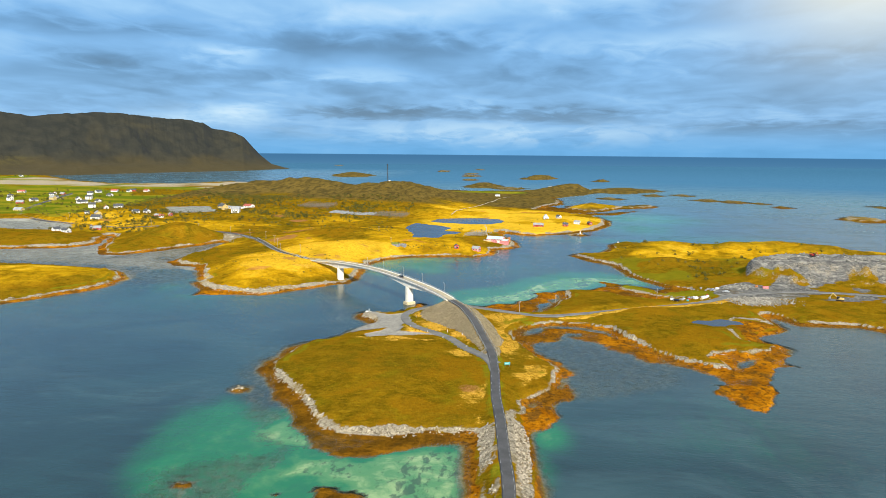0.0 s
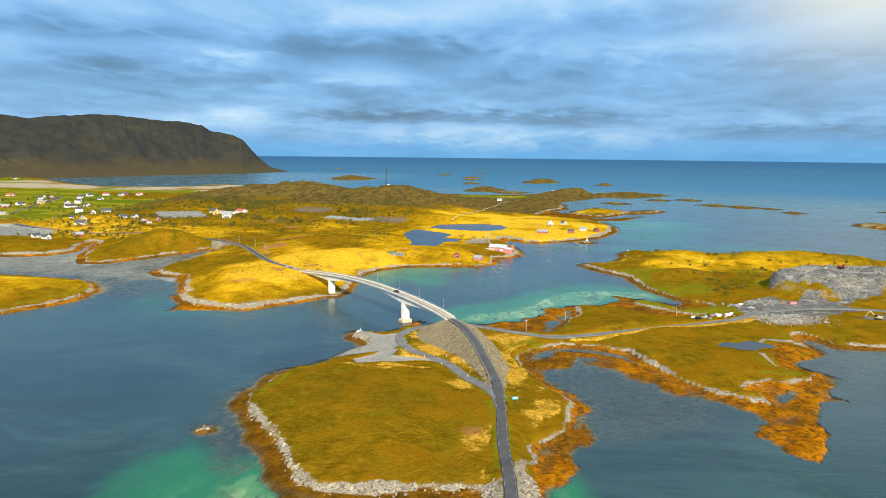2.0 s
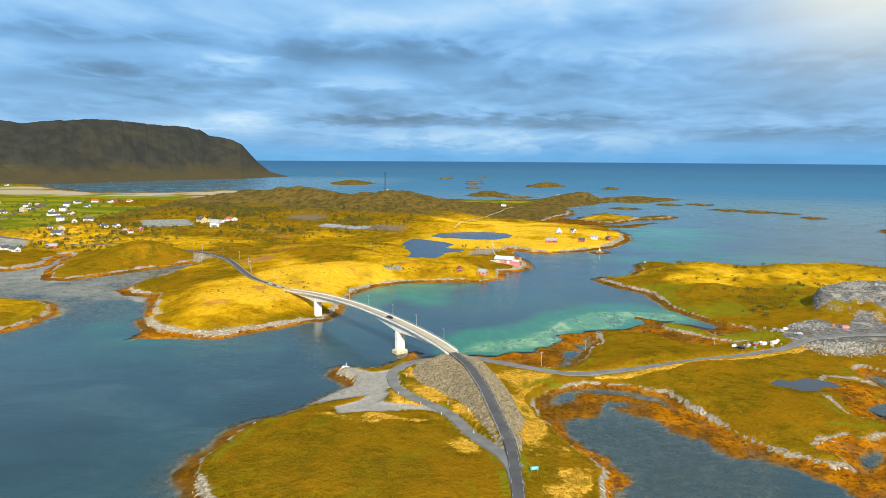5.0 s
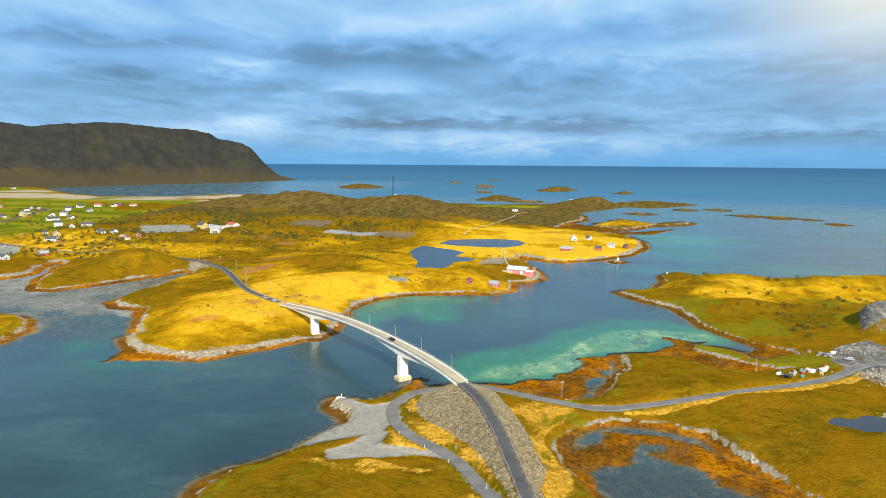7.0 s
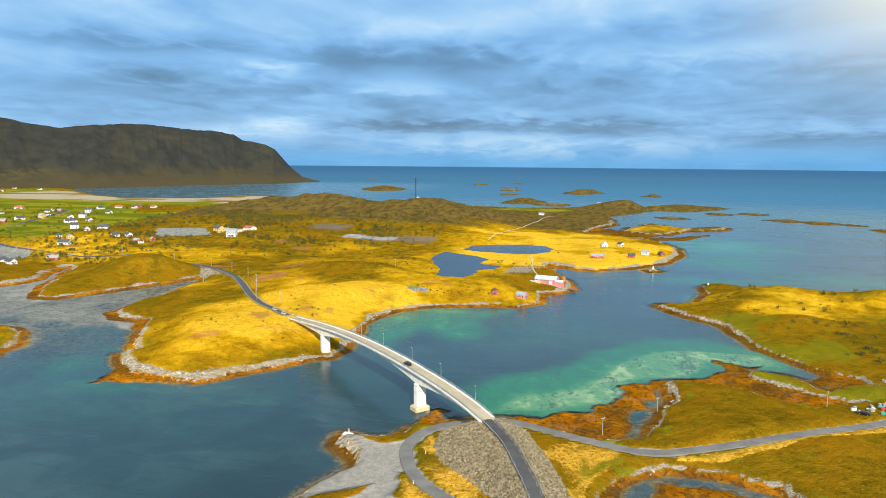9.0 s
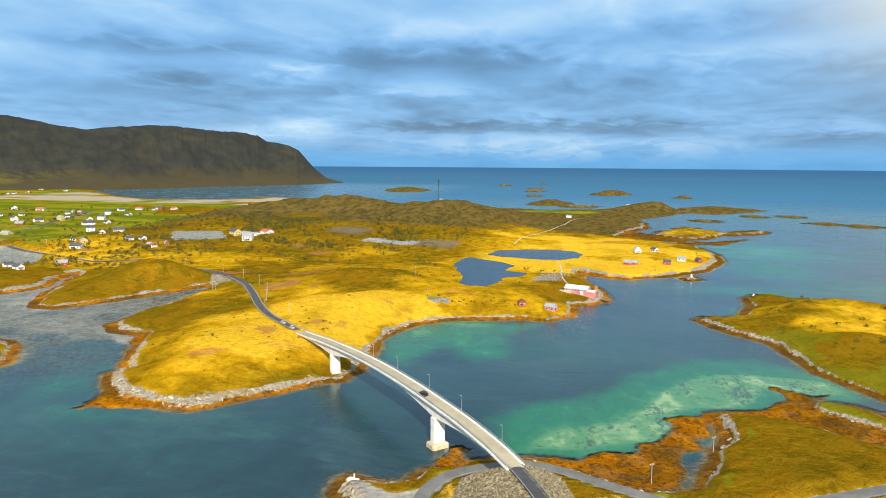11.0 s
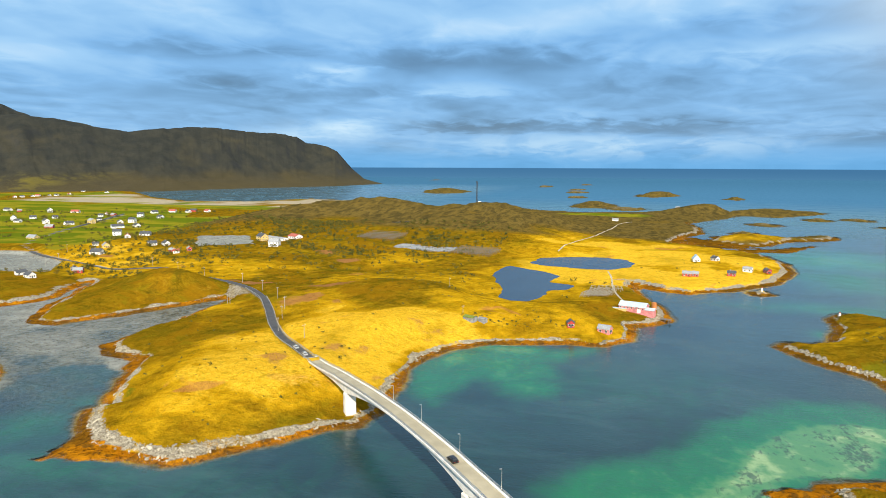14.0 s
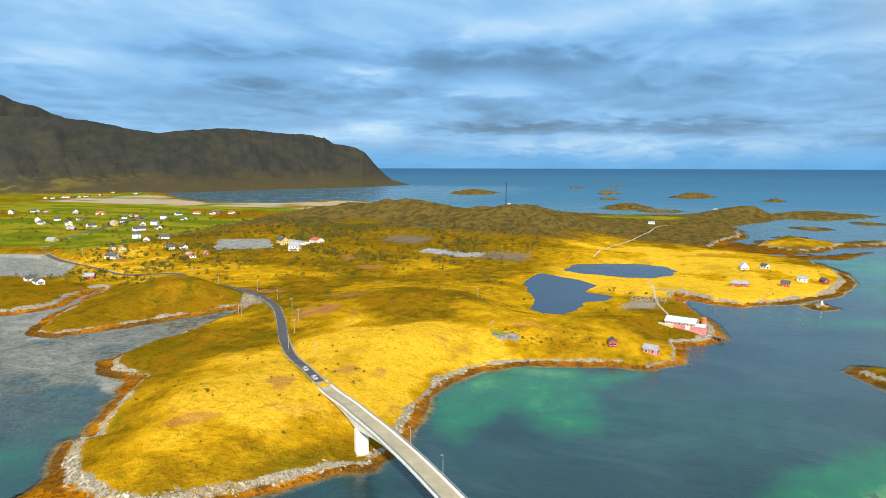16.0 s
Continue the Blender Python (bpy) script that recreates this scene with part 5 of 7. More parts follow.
def bridge():
    top = thing("bridge", pose(0, 0, 0), "slender concrete cantilever bridge over the sound, white side faces", "bridge")
    line = smooth_line(DECK, 3.0)
    right = sides(line)
    run = [0.0]
    for a, b in zip(line, line[1:]):
        run.append(run[-1] + (b - a).length)
    at_pier = [run[min(range(len(line)), key=lambda i: (line[i].xy - Vector(p)).length)] for p in PIERS]

    def depth(i):
        s = run[i]
        mid = 0.5 * (at_pier[0] + at_pier[1])
        reach = 0.5 * (at_pier[1] - at_pier[0])
        if at_pier[0] <= s <= at_pier[1]:
            k = abs(s - mid) / reach
        elif s < at_pier[0]:
            k = max(0, 1 - (at_pier[0] - s) / reach)
        else:
            k = max(0, 1 - (s - at_pier[1]) / reach)
        return 1.3 + 3.5 * k ** 1.8
    bm = bmesh.new()
    sweep(bm, line, right, lambda i: [(-3.2, -0.12), (3.2, -0.12), (3.2, -0.45), (2.1, -0.75), (2.0, -depth(i)), (-2.0, -depth(i)), (-2.1, -0.75), (-3.2, -0.45)])
    part("girder", bm, CONCRETE, top, "pale concrete box girder, deeper at the piers")
    bm = bmesh.new()
    sweep(bm, line, right, [(-2.45, -0.118), (2.45, -0.118), (2.45, -0.02), (0, 0.03), (-2.45, -0.02)])
    part("deck", bm, DECKING, top, "pale worn deck surface")
    for s in (-1, 1):
        bm = bmesh.new()
        sweep(bm, line, right, [(s * 2.5, -0.116), (s * 3.26, -0.116), (s * 3.26, 0.28), (s * 2.5, 0.22)])
        part("kerb", bm, CONCRETE, top, "pale concrete edge beam")
        bm = bmesh.new()
        for z, w in ((1.15, 0.06), (0.82, 0.04), (0.55, 0.04)):
            sweep(bm, line, right, [(s * 3.0 - w, z - w), (s * 3.0 + w, z - w), (s * 3.0 + w, z + w), (s * 3.0 - w, z + w)])
        part("handrail", bm, STEEL, top, "galvanised steel handrails")
        shared = None
        for p, r in zip(line, right):
            if shared is None:
                shared = part("railing_post", boxed(-0.05, 0.05, -0.05, 0.05, 0, 0.95), STEEL, top)
                ob = shared
            else:
                ob = new("railing_post", shared.data)
                ob.parent = top
            ob.matrix_world = Matrix.Translation(p + r * s * 3.0 + Vector((0, 0, 0.24)))
    for (x, y), s, foot in zip(PIERS, at_pier, (True, False)):
        i = min(range(len(line)), key=lambda k: abs(run[k] - s))
        t = Vector((-right[i].y, right[i].x, 0))
        m = Matrix(((right[i].x, t.x, 0, x), (right[i].y, t.y, 0, y), (0, 0, 1, 0), (0, 0, 0, 1)))
        head = line[i].z - depth(i) + 0.1
        bm = bmesh.new()
        box(bm, -2.2, 2.2, -1.5, 1.5, -2.0, head, bevel=0.22)
        ob = part("pier", bm, CONCRETE, top, "tall white concrete pier")
        ob.matrix_world = m
        bm = bmesh.new()
        box(bm, -3.4, 3.4, -2.7, 2.7, -4.0, 1.9 if foot else 0.8, bevel=0.5)
        ob = part("pier_footing", bm, FOOTING, top, "broad concrete pier footing")
        ob.matrix_world = m
    for i, e in ((0, -1), (len(line) - 1, 1)):
        t = Vector((-right[i].y, right[i].x, 0))
        p = line[i]
        m = Matrix(((right[i].x, t.x, 0, p.x), (right[i].y, t.y, 0, p.y), (0, 0, 1, p.z), (0, 0, 0, 1)))
        ob = part("abutment", boxed(-2.6, 2.6, -0.6, 0.6, -3.5, -0.6), CONCRETE, top, "concrete abutment wall")
        ob.matrix_world = m
    return line, right, run


BRIDGE_LINE, BRIDGE_RIGHT, BRIDGE_RUN = bridge()

# ---------------------------------------------------------------- paints
WHITE = plain("white_boards", (0.78, 0.77, 0.73), 0.65, 0, 3, 0.10)
RED = plain("red_boards", (0.42, 0.045, 0.035), 0.7, 0, 3, 0.25)
PINK = plain("faded_red_boards", (0.60, 0.22, 0.22), 0.75, 0, 1.2, 0.35)
YELLOW = plain("yellow_boards", (0.62, 0.45, 0.16), 0.7, 0, 3, 0.15)
GREY_BOARD = plain("grey_boards", (0.30, 0.29, 0.27), 0.85, 0, 3, 0.3)
ROOF_DARK = plain("dark_roof", (0.07, 0.075, 0.085), 0.7, 0, 3, 0.3)
ROOF_GREY = plain("grey_roof_sheets", (0.30, 0.31, 0.32), 0.6, 0, 2, 0.25)
ROOF_PALE = plain("pale_blue_roof_sheets", (0.44, 0.59, 0.66), 0.5, 0, 1.0, 0.2)
ROOF_RED = plain("red_tile_roof", (0.38, 0.10, 0.07), 0.75, 0, 3, 0.3)
TURF = plain("turf_roof", (0.16, 0.20, 0.03), 0.95, 0, 2, 0.4)
GLASS = plain("window_glass", (0.03, 0.035, 0.045), 0.1, 0, 1, 0.2, 0.001, 0.6)
WOOD = plain("weathered_wood", (0.17, 0.145, 0.115), 0.9, 0, 4, 0.35)
PALE_POLE = plain("pale_timber_pole", (0.34, 0.31, 0.26), 0.85, 0, 4, 0.3)
CAR_BLACK = plain("black_car_paint", (0.018, 0.019, 0.022), 0.25, 0.2, 2, 0.2, 0.001, 0.6)
CAR_SILVER = plain("silver_car_paint", (0.60, 0.61, 0.62), 0.3, 0.5, 2, 0.1, 0.001, 0.6)
RUBBER = plain("tyre_rubber", (0.02, 0.02, 0.02), 0.9)
TEAL = plain("teal_sign_paint", (0.05, 0.34, 0.33), 0.5, 0, 3, 0.1)
ORANGE = plain("rusty_orange_steel", (0.52, 0.20, 0.06), 0.7, 0.1, 2, 0.4)


def leaf_material():
    m, n, b, at = material("mixed_shrub_leaves", 0.85, 0, 0.2)
    k = n.add("ShaderNodeNewGeometry").outputs["Random Per Island"]
    patch = n.noise(at, 0.05, 3)
    c = n.mix(k, (0.040, 0.046, 0.009), (0.125, 0.115, 0.016))
    c = n.mix(n.math("MULTIPLY", n.step(patch, 0.5, 0.62), 0.5), c, (0.20, 0.14, 0.015))
    n.put(c, b.inputs["Base Color"])
    return m


def rock_material(name, lo, hi):
    m, n, b, at = material(name, 0.9, 0, 0.25)
    k = n.add("ShaderNodeNewGeometry").outputs["Random Per Island"]
    fine = n.noise(at, 1.6, 5, 0.65)
    c = n.mix(k, lo, hi)
    c = n.mix(n.math("MULTIPLY", n.step(fine, 0.48, 0.66), 0.6), c, tuple(v * 0.45 for v in lo))
    n.put(c, b.inputs["Base Color"])
    bump(n, b, fine, 0.6, 0.12)
    return m


SHRUB = leaf_material()
SHORE = rock_material("shore_boulder_rock", (0.12, 0.098, 0.068), (0.46, 0.41, 0.32))
LEDGE = rock_material("jointed_bedrock", (0.17, 0.142, 0.098), (0.50, 0.45, 0.34))
BANK_STONE = rock_material("embankment_stone", (0.115, 0.094, 0.055), (0.33, 0.275, 0.172))
BLOCK = rock_material("pale_quarry_block", (0.12, 0.112, 0.095), (0.40, 0.375, 0.32))
rng = np.random.default_rng(7)


def heights(x, y):
    return land_form(np.asarray(x, float), np.asarray(y, float))


# ---------------------------------------------------------------- buildings
def gable(bm, w, l, wall, ridge, down=1.2):
    """A house body, w along x and l along y, with its gables at the ends of y."""
    a, b = w / 2, l / 2
    ring = [(-a, -down), (a, -down), (a, wall), (0, ridge), (-a, wall)]
    f = [bm.verts.new((x, -b, z)) for x, z in ring]
    g = [bm.verts.new((x, b, z)) for x, z in ring]
    bm.faces.new(f)
    bm.faces.new(list(reversed(g)))
    for i in range(5):
        j = (i + 1) % 5
        bm.faces.new((f[j], f[i], g[i], g[j]))
    bmesh.ops.recalc_face_normals(bm, faces=bm.faces)
    return bm


def roof_plates(bm, w, l, wall, ridge, over=0.4, t=0.22):
    a, b = w / 2, l / 2 + over
    k = (ridge - wall) / a
    for s in (-1, 1):
        x1 = s * (a + over)
        z1 = wall - k * over
        v = [bm.verts.new(p) for p in ((0, -b, ridge + 0.03), (x1, -b, z1 + 0.03), (x1, b, z1 + 0.03), (0, b, ridge + 0.03),
                                       (0, -b, ridge + t), (x1, -b, z1 + t), (x1, b, z1 + t), (0, b, ridge + t))]
        for q in ((0, 1, 2, 3), (4, 5, 6, 7), (0, 1, 5, 4), (1, 2, 6, 5), (2, 3, 7, 6), (3, 0, 4, 7)):
            bm.faces.new([v[i] for i in q])
    bmesh.ops.recalc_face_normals(bm, faces=bm.faces)
    return bm


PANES = {}


def window(parent, x, y, z, face, w=1.1, h=1.2):
    key = (w, h)
    if key not in PANES:
        PANES[key] = None
    frame_me = PANES[key]
    if frame_me is None:
        f = part("window", boxed(-w / 2 - 0.1, w / 2 + 0.1, -0.05, 0.05, -h / 2 - 0.1, h / 2 + 0.1), WHITE, parent)
        g = part("pane", boxed(-w / 2, w / 2, -0.07, 0.02, -h / 2, h / 2), GLASS, f)
        PANES[key] = (f.data, g.data)
    else:
        f = new("window", frame_me[0])
        f.parent = parent
        g = new("pane", frame_me[1])
        g.parent = f
    f.matrix_basis = pose(x, y, z, 0, 0, face)
    return f


def house(x, y, turn, w, l, wall, roof, label, storeys=1, chimney=True, windows=True, category="house", group="", pitch=0.75, detail=2):
    z = float(heights([x - w / 3, x + w / 3, x, x], [y, y, y - l / 3, y + l / 3])["h"].min())
    top = thing("house", pose(x, y, z, 0, 0, turn), label, category, group)
    eave = 2.6 * storeys + 0.2
    ridge = eave + w / 2 * pitch
    part("wall", gable(bmesh.new(), w, l, eave, ridge), wall, top)
    part("roof", roof_plates(bmesh.new(), w, l, eave, ridge), roof, top)
    if chimney:
        part("chimney", boxed(-0.4, 0.4, l * 0.12, l * 0.12 + 0.8, ridge - 0.5, ridge + 0.9, bevel=0.05), GREY_BOARD, top)
    if windows:
        for s in range(storeys):
            zz = 1.5 + 2.6 * s
            n = max(2, int(l / 3.2)) if detail > 1 else 2
            for i in range(n):
                yy = -l / 2 + l * (i + 0.5) / n
                window(top, -w / 2 - 0.03, yy, zz, -90)
                window(top, w / 2 + 0.03, yy, zz, 90)
            for xx in (-w / 4, w / 4):
                window(top, xx, -l / 2 - 0.03, zz, 0)
        d = part("door", boxed(-0.5, 0.5, -0.06, 0.06, 0, 2.05), ROOF_DARK, top, "dark entrance door")
        d.matrix_basis = pose(0, -l / 2 - 0.03, 0)
    return top


ROOFS = [ROOF_DARK, ROOF_GREY, ROOF_RED, ROOF_DARK]
VILLAGE = [(-1262, 1221, 15, "w"), (-1271, 1278, 22, "w"), (-1217, 1258, 9, "r"), (-1059, 1110, 18, "w"), (-1009, 1075, 12, "w"),
           (-1050, 1139, 12, "w"), (-1148, 1264, 15, "w"), (-1097, 1275, 18, "wr"), (-1024, 1160, 10, "w"), (-945, 1069, 12, "w"),
           (-879, 1015, 13, "r"), (-895, 1065, 15, "w"), (-881, 1095, 12, "y"), (-979, 1215, 10, "w"), (-997, 1248, 10, "wr"),
           (-969, 1234, 10, "r"), (-906, 1136, 8, "w"), (-848, 1119, 12, "w"), (-834, 1130, 12, "w"), (-790, 1051, 20, "w"),
           (-776, 1074, 12, "w"), (-900, 1224, 12, "w"), (-942, 1308, 14, "w"), (-853, 1218, 12, "w"), (-703, 957, 12, "w"),
           (-652, 919, 11, "wr"), (-789, 907, 16, "y")]
NEARER = [(-631, 847, 6, "w"), (-608, 838, 11, "y"), (-583, 800, 14, "w"), (-566, 861, 10, "w"), (-552, 866, 10, "w"), (-654, 952, 15, "w"),
          (-549, 682, 9, "w"), (-531, 675, 10, "w"), (-521, 715, 9, "r"), (-534, 722, 5, "g"), (-514, 829, 7, "r"), (-505, 824, 7, "wr"),
          (-500, 838, 7, "r")]
FAR_ROW = [(-1743, 1697, 13), (-1734, 1712, 13), (-1727, 1740, 14), (-1736, 1765, 16), (-1715, 1785, 13), (-1722, 1816, 13), (-1736, 1876, 14),
           (-1842, 2035, 13), (-1735, 2023, 16), (-928, 1343, 15), (-898, 1350, 11), (-906, 1377, 15), (-871, 1373, 14)]


def settle_village():
    kinds = {"w": (WHITE, None, "white-boarded house with a dark roof in the fields"), "wr": (WHITE, ROOF_RED, "white-boarded house with a red tile roof"),
             "r": (RED, ROOF_GREY, "red-painted wooden barn with a grey roof"), "y": (YELLOW, ROOF_GREY, "yellow wooden house with a grey roof"),
             "g": (GREY_BOARD, ROOF_DARK, "small grey wooden shed")}
    for i, (x, y, l, k) in enumerate(VILLAGE + NEARER):
        wall, roof, label = kinds[k]
        near = i >= len(VILLAGE)
        house(x, y, 35 + (i * 47) % 130, min(8.0, l * 0.62), max(l * 0.85, 6), wall, roof or ROOFS[i % 2 * 3 if i % 3 else 0], label,
              2 if (l > 10 and i % 3 == 0) else 1, l < 16, True, group="village houses", detail=2 if near else 1)
    for i, (x, y, l) in enumerate(FAR_ROW):
        house(x, y, 60 + (i * 31) % 60, 7.5, l * 0.9, RED if i == 11 else WHITE, ROOF_DARK if i % 3 else ROOF_RED,
              "red-painted far house on the slope" if i == 11 else "white far house below the mountain", 1, False, i % 2 == 0, group="far houses", detail=1)


settle_village()
# the school on its rise: a yellow wing, a long cream block, a red-roofed end and a white front house
house(-470, 930, 62, 9, 12, YELLOW, ROOF_DARK, "yellow two-storey schoolhouse with a dark hipped roof", 2)
house(-456, 938, 66, 9, 34, WHITE, ROOF_GREY, "long cream school block with a row of windows", 1, False, pitch=0.25)
house(-437, 948, 64, 10, 15, WHITE, ROOF_RED, "white school hall with a reddish roof", 1, False, pitch=0.5)
house(-434, 897, 100, 8, 11, WHITE, ROOF_GREY, "white house in front of the school", 2, True)
# the cape
house(6, 946, 8, 6.5, 8, WHITE, ROOF_PALE, "tall white gabled house on the cape", 1, False, pitch=1.2)
house(24, 952, 40, 5, 6.5, WHITE, ROOF_DARK, "white house with a dark roof on the cape", 1)
house(-7, 860, 80, 5, 6.5, RED, ROOF_GREY, "red boarded cabin with a white front", 1)
house(0, 862, 80, 5, 5.5, RED, ROOF_GREY, "red boarded cabin beside its twin", 1)
house(31, 877, 75, 5, 6.5, RED, ROOF_DARK, "red wooden cabin on the cape", 1)
house(47, 901, 70, 5, 7.5, WHITE, ROOF_GREY, "white house with a grey roof on the cape", 1)
house(64, 907, 30, 4.4, 6, RED, ROOF_DARK, "small red boathouse above the rocks", 1)
house(22, 1786, 70, 5, 8, WHITE, ROOF_GREY, "small white house on the far point", 1, False, True, group="far houses", detail=1)
house(70, 1778, 80, 5, 9, WHITE, ROOF_GREY, "small white house on the far point", 1, False, True, group="far houses", detail=1)
house(84, 1784, 60, 5, 7, WHITE, ROOF_DARK, "small white house on the far point", 1, False, True, group="far houses", detail=1)
house(-83, 645, 12, 4.0, 5, RED, ROOF_DARK, "small red boathouse with white doors", 1, False)
house(-63, 643, 70, 5.0, 7.2, PINK, ROOF_GREY, "faded red boathouse with a grey roof by the water", 1, False)
house(-92, 1408, 80, 5, 9, WHITE, ROOF_GREY, "low white shed by the far meadow", 1, False, False, category="shed")


def warehouse():
    z = ground_at(-46, 706)
    top = thing("warehouse", pose(-48, 703.5, z, 0, 0, -16), "faded red fish landing warehouse with a pale roof on the shore", "warehouse")
    g = gable(bmesh.new(), 9, 17.5, 3.7, 5.9, 2.0)
    part("wall", g, PINK, top).matrix_basis = pose(0, 0, 0, 0, 0, 90)
    part("roof", roof_plates(bmesh.new(), 9, 17.5, 3.7, 5.9, 0.3), ROOF_PALE, top, "pale blue-white sheet roof").matrix_basis = pose(0, 0, 0, 0, 0, 90)
    part("annex", gable(bmesh.new(), 5.4, 6, 2.6, 3.7, 2.0), PINK, top, "lower pink end building").matrix_basis = pose(11.4, -2, -0.2, 0, 0, 90)
    part("annex_roof", roof_plates(bmesh.new(), 5.4, 6, 2.6, 3.7, 0.3), ROOF_PALE, top).matrix_basis = pose(11.4, -2, -0.2, 0, 0, 90)
    part("lean_to", boxed(-12, -3.5, -6.4, -4.6, -1.5, 1.9), YELLOW, top, "low cream lean-to along the front")
    part("lean_to_roof", boxed(-12.2, -3.3, -6.6, -4.5, 1.92, 2.1), ROOF_PALE, top)
    for i in range(7):
        window(top, -7.4 + i * 2.4, -4.53, 2.7, 0, 0.9, 0.9)
    d = part("door", boxed(-1.2, 1.2, -0.08, 0.08, 0, 2.3), WHITE, top, "wide white sliding door")
    d.matrix_basis = pose(4.6, -4.55, 0)


def tank():
    z = ground_at(-35, 722)
    top = thing("storage_tank", pose(-35, 722, z), "rusty orange storage tank beside the warehouse", "tank")
    bm = bmesh.new()
    bmesh.ops.create_cone(bm, cap_ends=True, segments=24, radius1=1.7, radius2=1.7, depth=4.4, matrix=pose(0, 0, 2.0))
    bmesh.ops.bevel(bm, geom=[e for e in bm.edges if abs(e.verts[0].co.z - e.verts[1].co.z) < 0.01], offset=0.15, segments=2, affect="EDGES")
    part("shell", bm, ORANGE, top)
    bm = bmesh.new()
    bmesh.ops.create_cone(bm, cap_ends=True, segments=24, radius1=1.75, radius2=0.3, depth=0.5, matrix=pose(0, 0, 4.45))
    part("lid", bm, ORANGE, top)


def jetty(x, y, turn, length, wide, z0, label):
    top = thing("jetty", pose(x, y, 0, 0, 0, turn), label, "jetty")
    n = int(length / 0.9)
    deckme = None
    for i in range(n):
        if deckme is None:
            ob = part("plank", boxed(-wide / 2, wide / 2, -0.38, 0.38, -0.06, 0.06), WOOD, top)
            deckme = ob.data
        else:
            ob = new("plank", deckme)
            ob.parent = top
        ob.matrix_basis = pose(0, i * 0.9, z0)
    legme = None
    for i in range(0, n, 3):
        for s in (-1, 1):
            if legme is None:
                ob = part("post", boxed(-0.14, 0.14, -0.14, 0.14, -3.5, 0), WOOD, top)
                legme = ob.data
            else:
                ob = new("post", legme)
                ob.parent = top
            ob.matrix_basis = pose(s * (wide / 2 - 0.2), i * 0.9, z0 - 0.06)


warehouse()
tank()
jetty(-31, 697, -105, 8, 4, 1.9, "grey timber quay on posts below the warehouse")
jetty(-61.5, 637, 172, 9, 1.8, 1.7, "narrow timber jetty from the boathouse")


def fish_rack(x, y, turn, length, step, label, group, wood=None):
    z = ground_at(x, y)
    top = thing("fish_rack", pose(x, y, z, 0, 0, turn), label, "drying rack", group)
    wood = wood or WOOD
    key = "leg"
    n = int(length / step)
    for i in range(n + 1):
        for s in (-1, 1):
            if wood.name in RACK_MESH:
                ob = new(key, RACK_MESH[wood.name])
                ob.parent = top
            else:
                ob = part(key, boxed(-0.09, 0.09, -0.09, 0.09, -1.0, 4.3), wood, top)
                RACK_MESH[wood.name] = ob.data
            ob.matrix_basis = pose(s * 1.9, -length / 2 + i * step, 0, 0, -s * 25, 0)
    for dx, dz in ((0, 3.85), (-0.95, 2.0), (0.95, 2.0)):
        part("beam", boxed(dx - 0.1, dx + 0.1, -length / 2 - 0.5, length / 2 + 0.5, dz - 0.1, dz + 0.1), wood, top)


RACK_MESH = {}
for i in range(6):
    fish_rack(-82 + i * 3.7 * 0.85, 741 + i * 3.7 * 0.42, -18, 17, 2.8, "weathered timber fish-drying rack on the golden grass", "fish racks by the ponds", PALE_POLE)
for i in range(4):
    fish_rack(-78 + i * 5.5, 770 + i * 2.6, 62, 7, 3.5, "weathered timber fish-drying rack on the golden grass", "fish racks by the ponds", PALE_POLE)
for i in range(6):
    fish_rack(-347 + i * 1.2, 974 + i * 6.5, 80, 50, 3.2, "grey timber fish-drying rack on the moor", "fish racks on the moor")
for i in range(6):
    fish_rack(-218 + i * 1.0, 918 + i * 6.5, 80, 46, 3.2, "grey timber fish-drying rack on the moor", "fish racks on the moor")


def stone_hut():
    for x, y, w, l, turf in ((-141, 631, 5.0, 7.0, True), (-134, 633.5, 3.6, 4.6, False)):
        z = ground_at(x, y)
        top = thing("stone_hut", pose(x, y, z, 0, 0, 70), "old stone hut with a turf roof" if turf else "roofless stone hut wall", "hut")
        part("wall", gable(bmesh.new(), w, l, 1.9, 2.7, 1.0), GREY_STONE, top)
        part("roof", roof_plates(bmesh.new(), w, l, 1.9, 2.7, 0.3, 0.3), TURF if turf else GREY_STONE, top)


stone_hut()


# ---------------------------------------------------------------- masts, poles and lamps
def tube(bm, a, b, r, seg=8, r2=None):
    a, b = Vector(a), Vector(b)
    m = Matrix.Translation((a + b) / 2) @ (b - a).to_track_quat("Z", "Y").to_matrix().to_4x4()
    bmesh.ops.create_cone(bm, cap_ends=True, segments=seg, radius1=r, radius2=r if r2 is None else r2, depth=(b - a).length, matrix=m)
    return bm


MAST_STEEL = plain("weathered_mast_steel", (0.045, 0.05, 0.055), 0.6, 0.2, 20, 0.2)


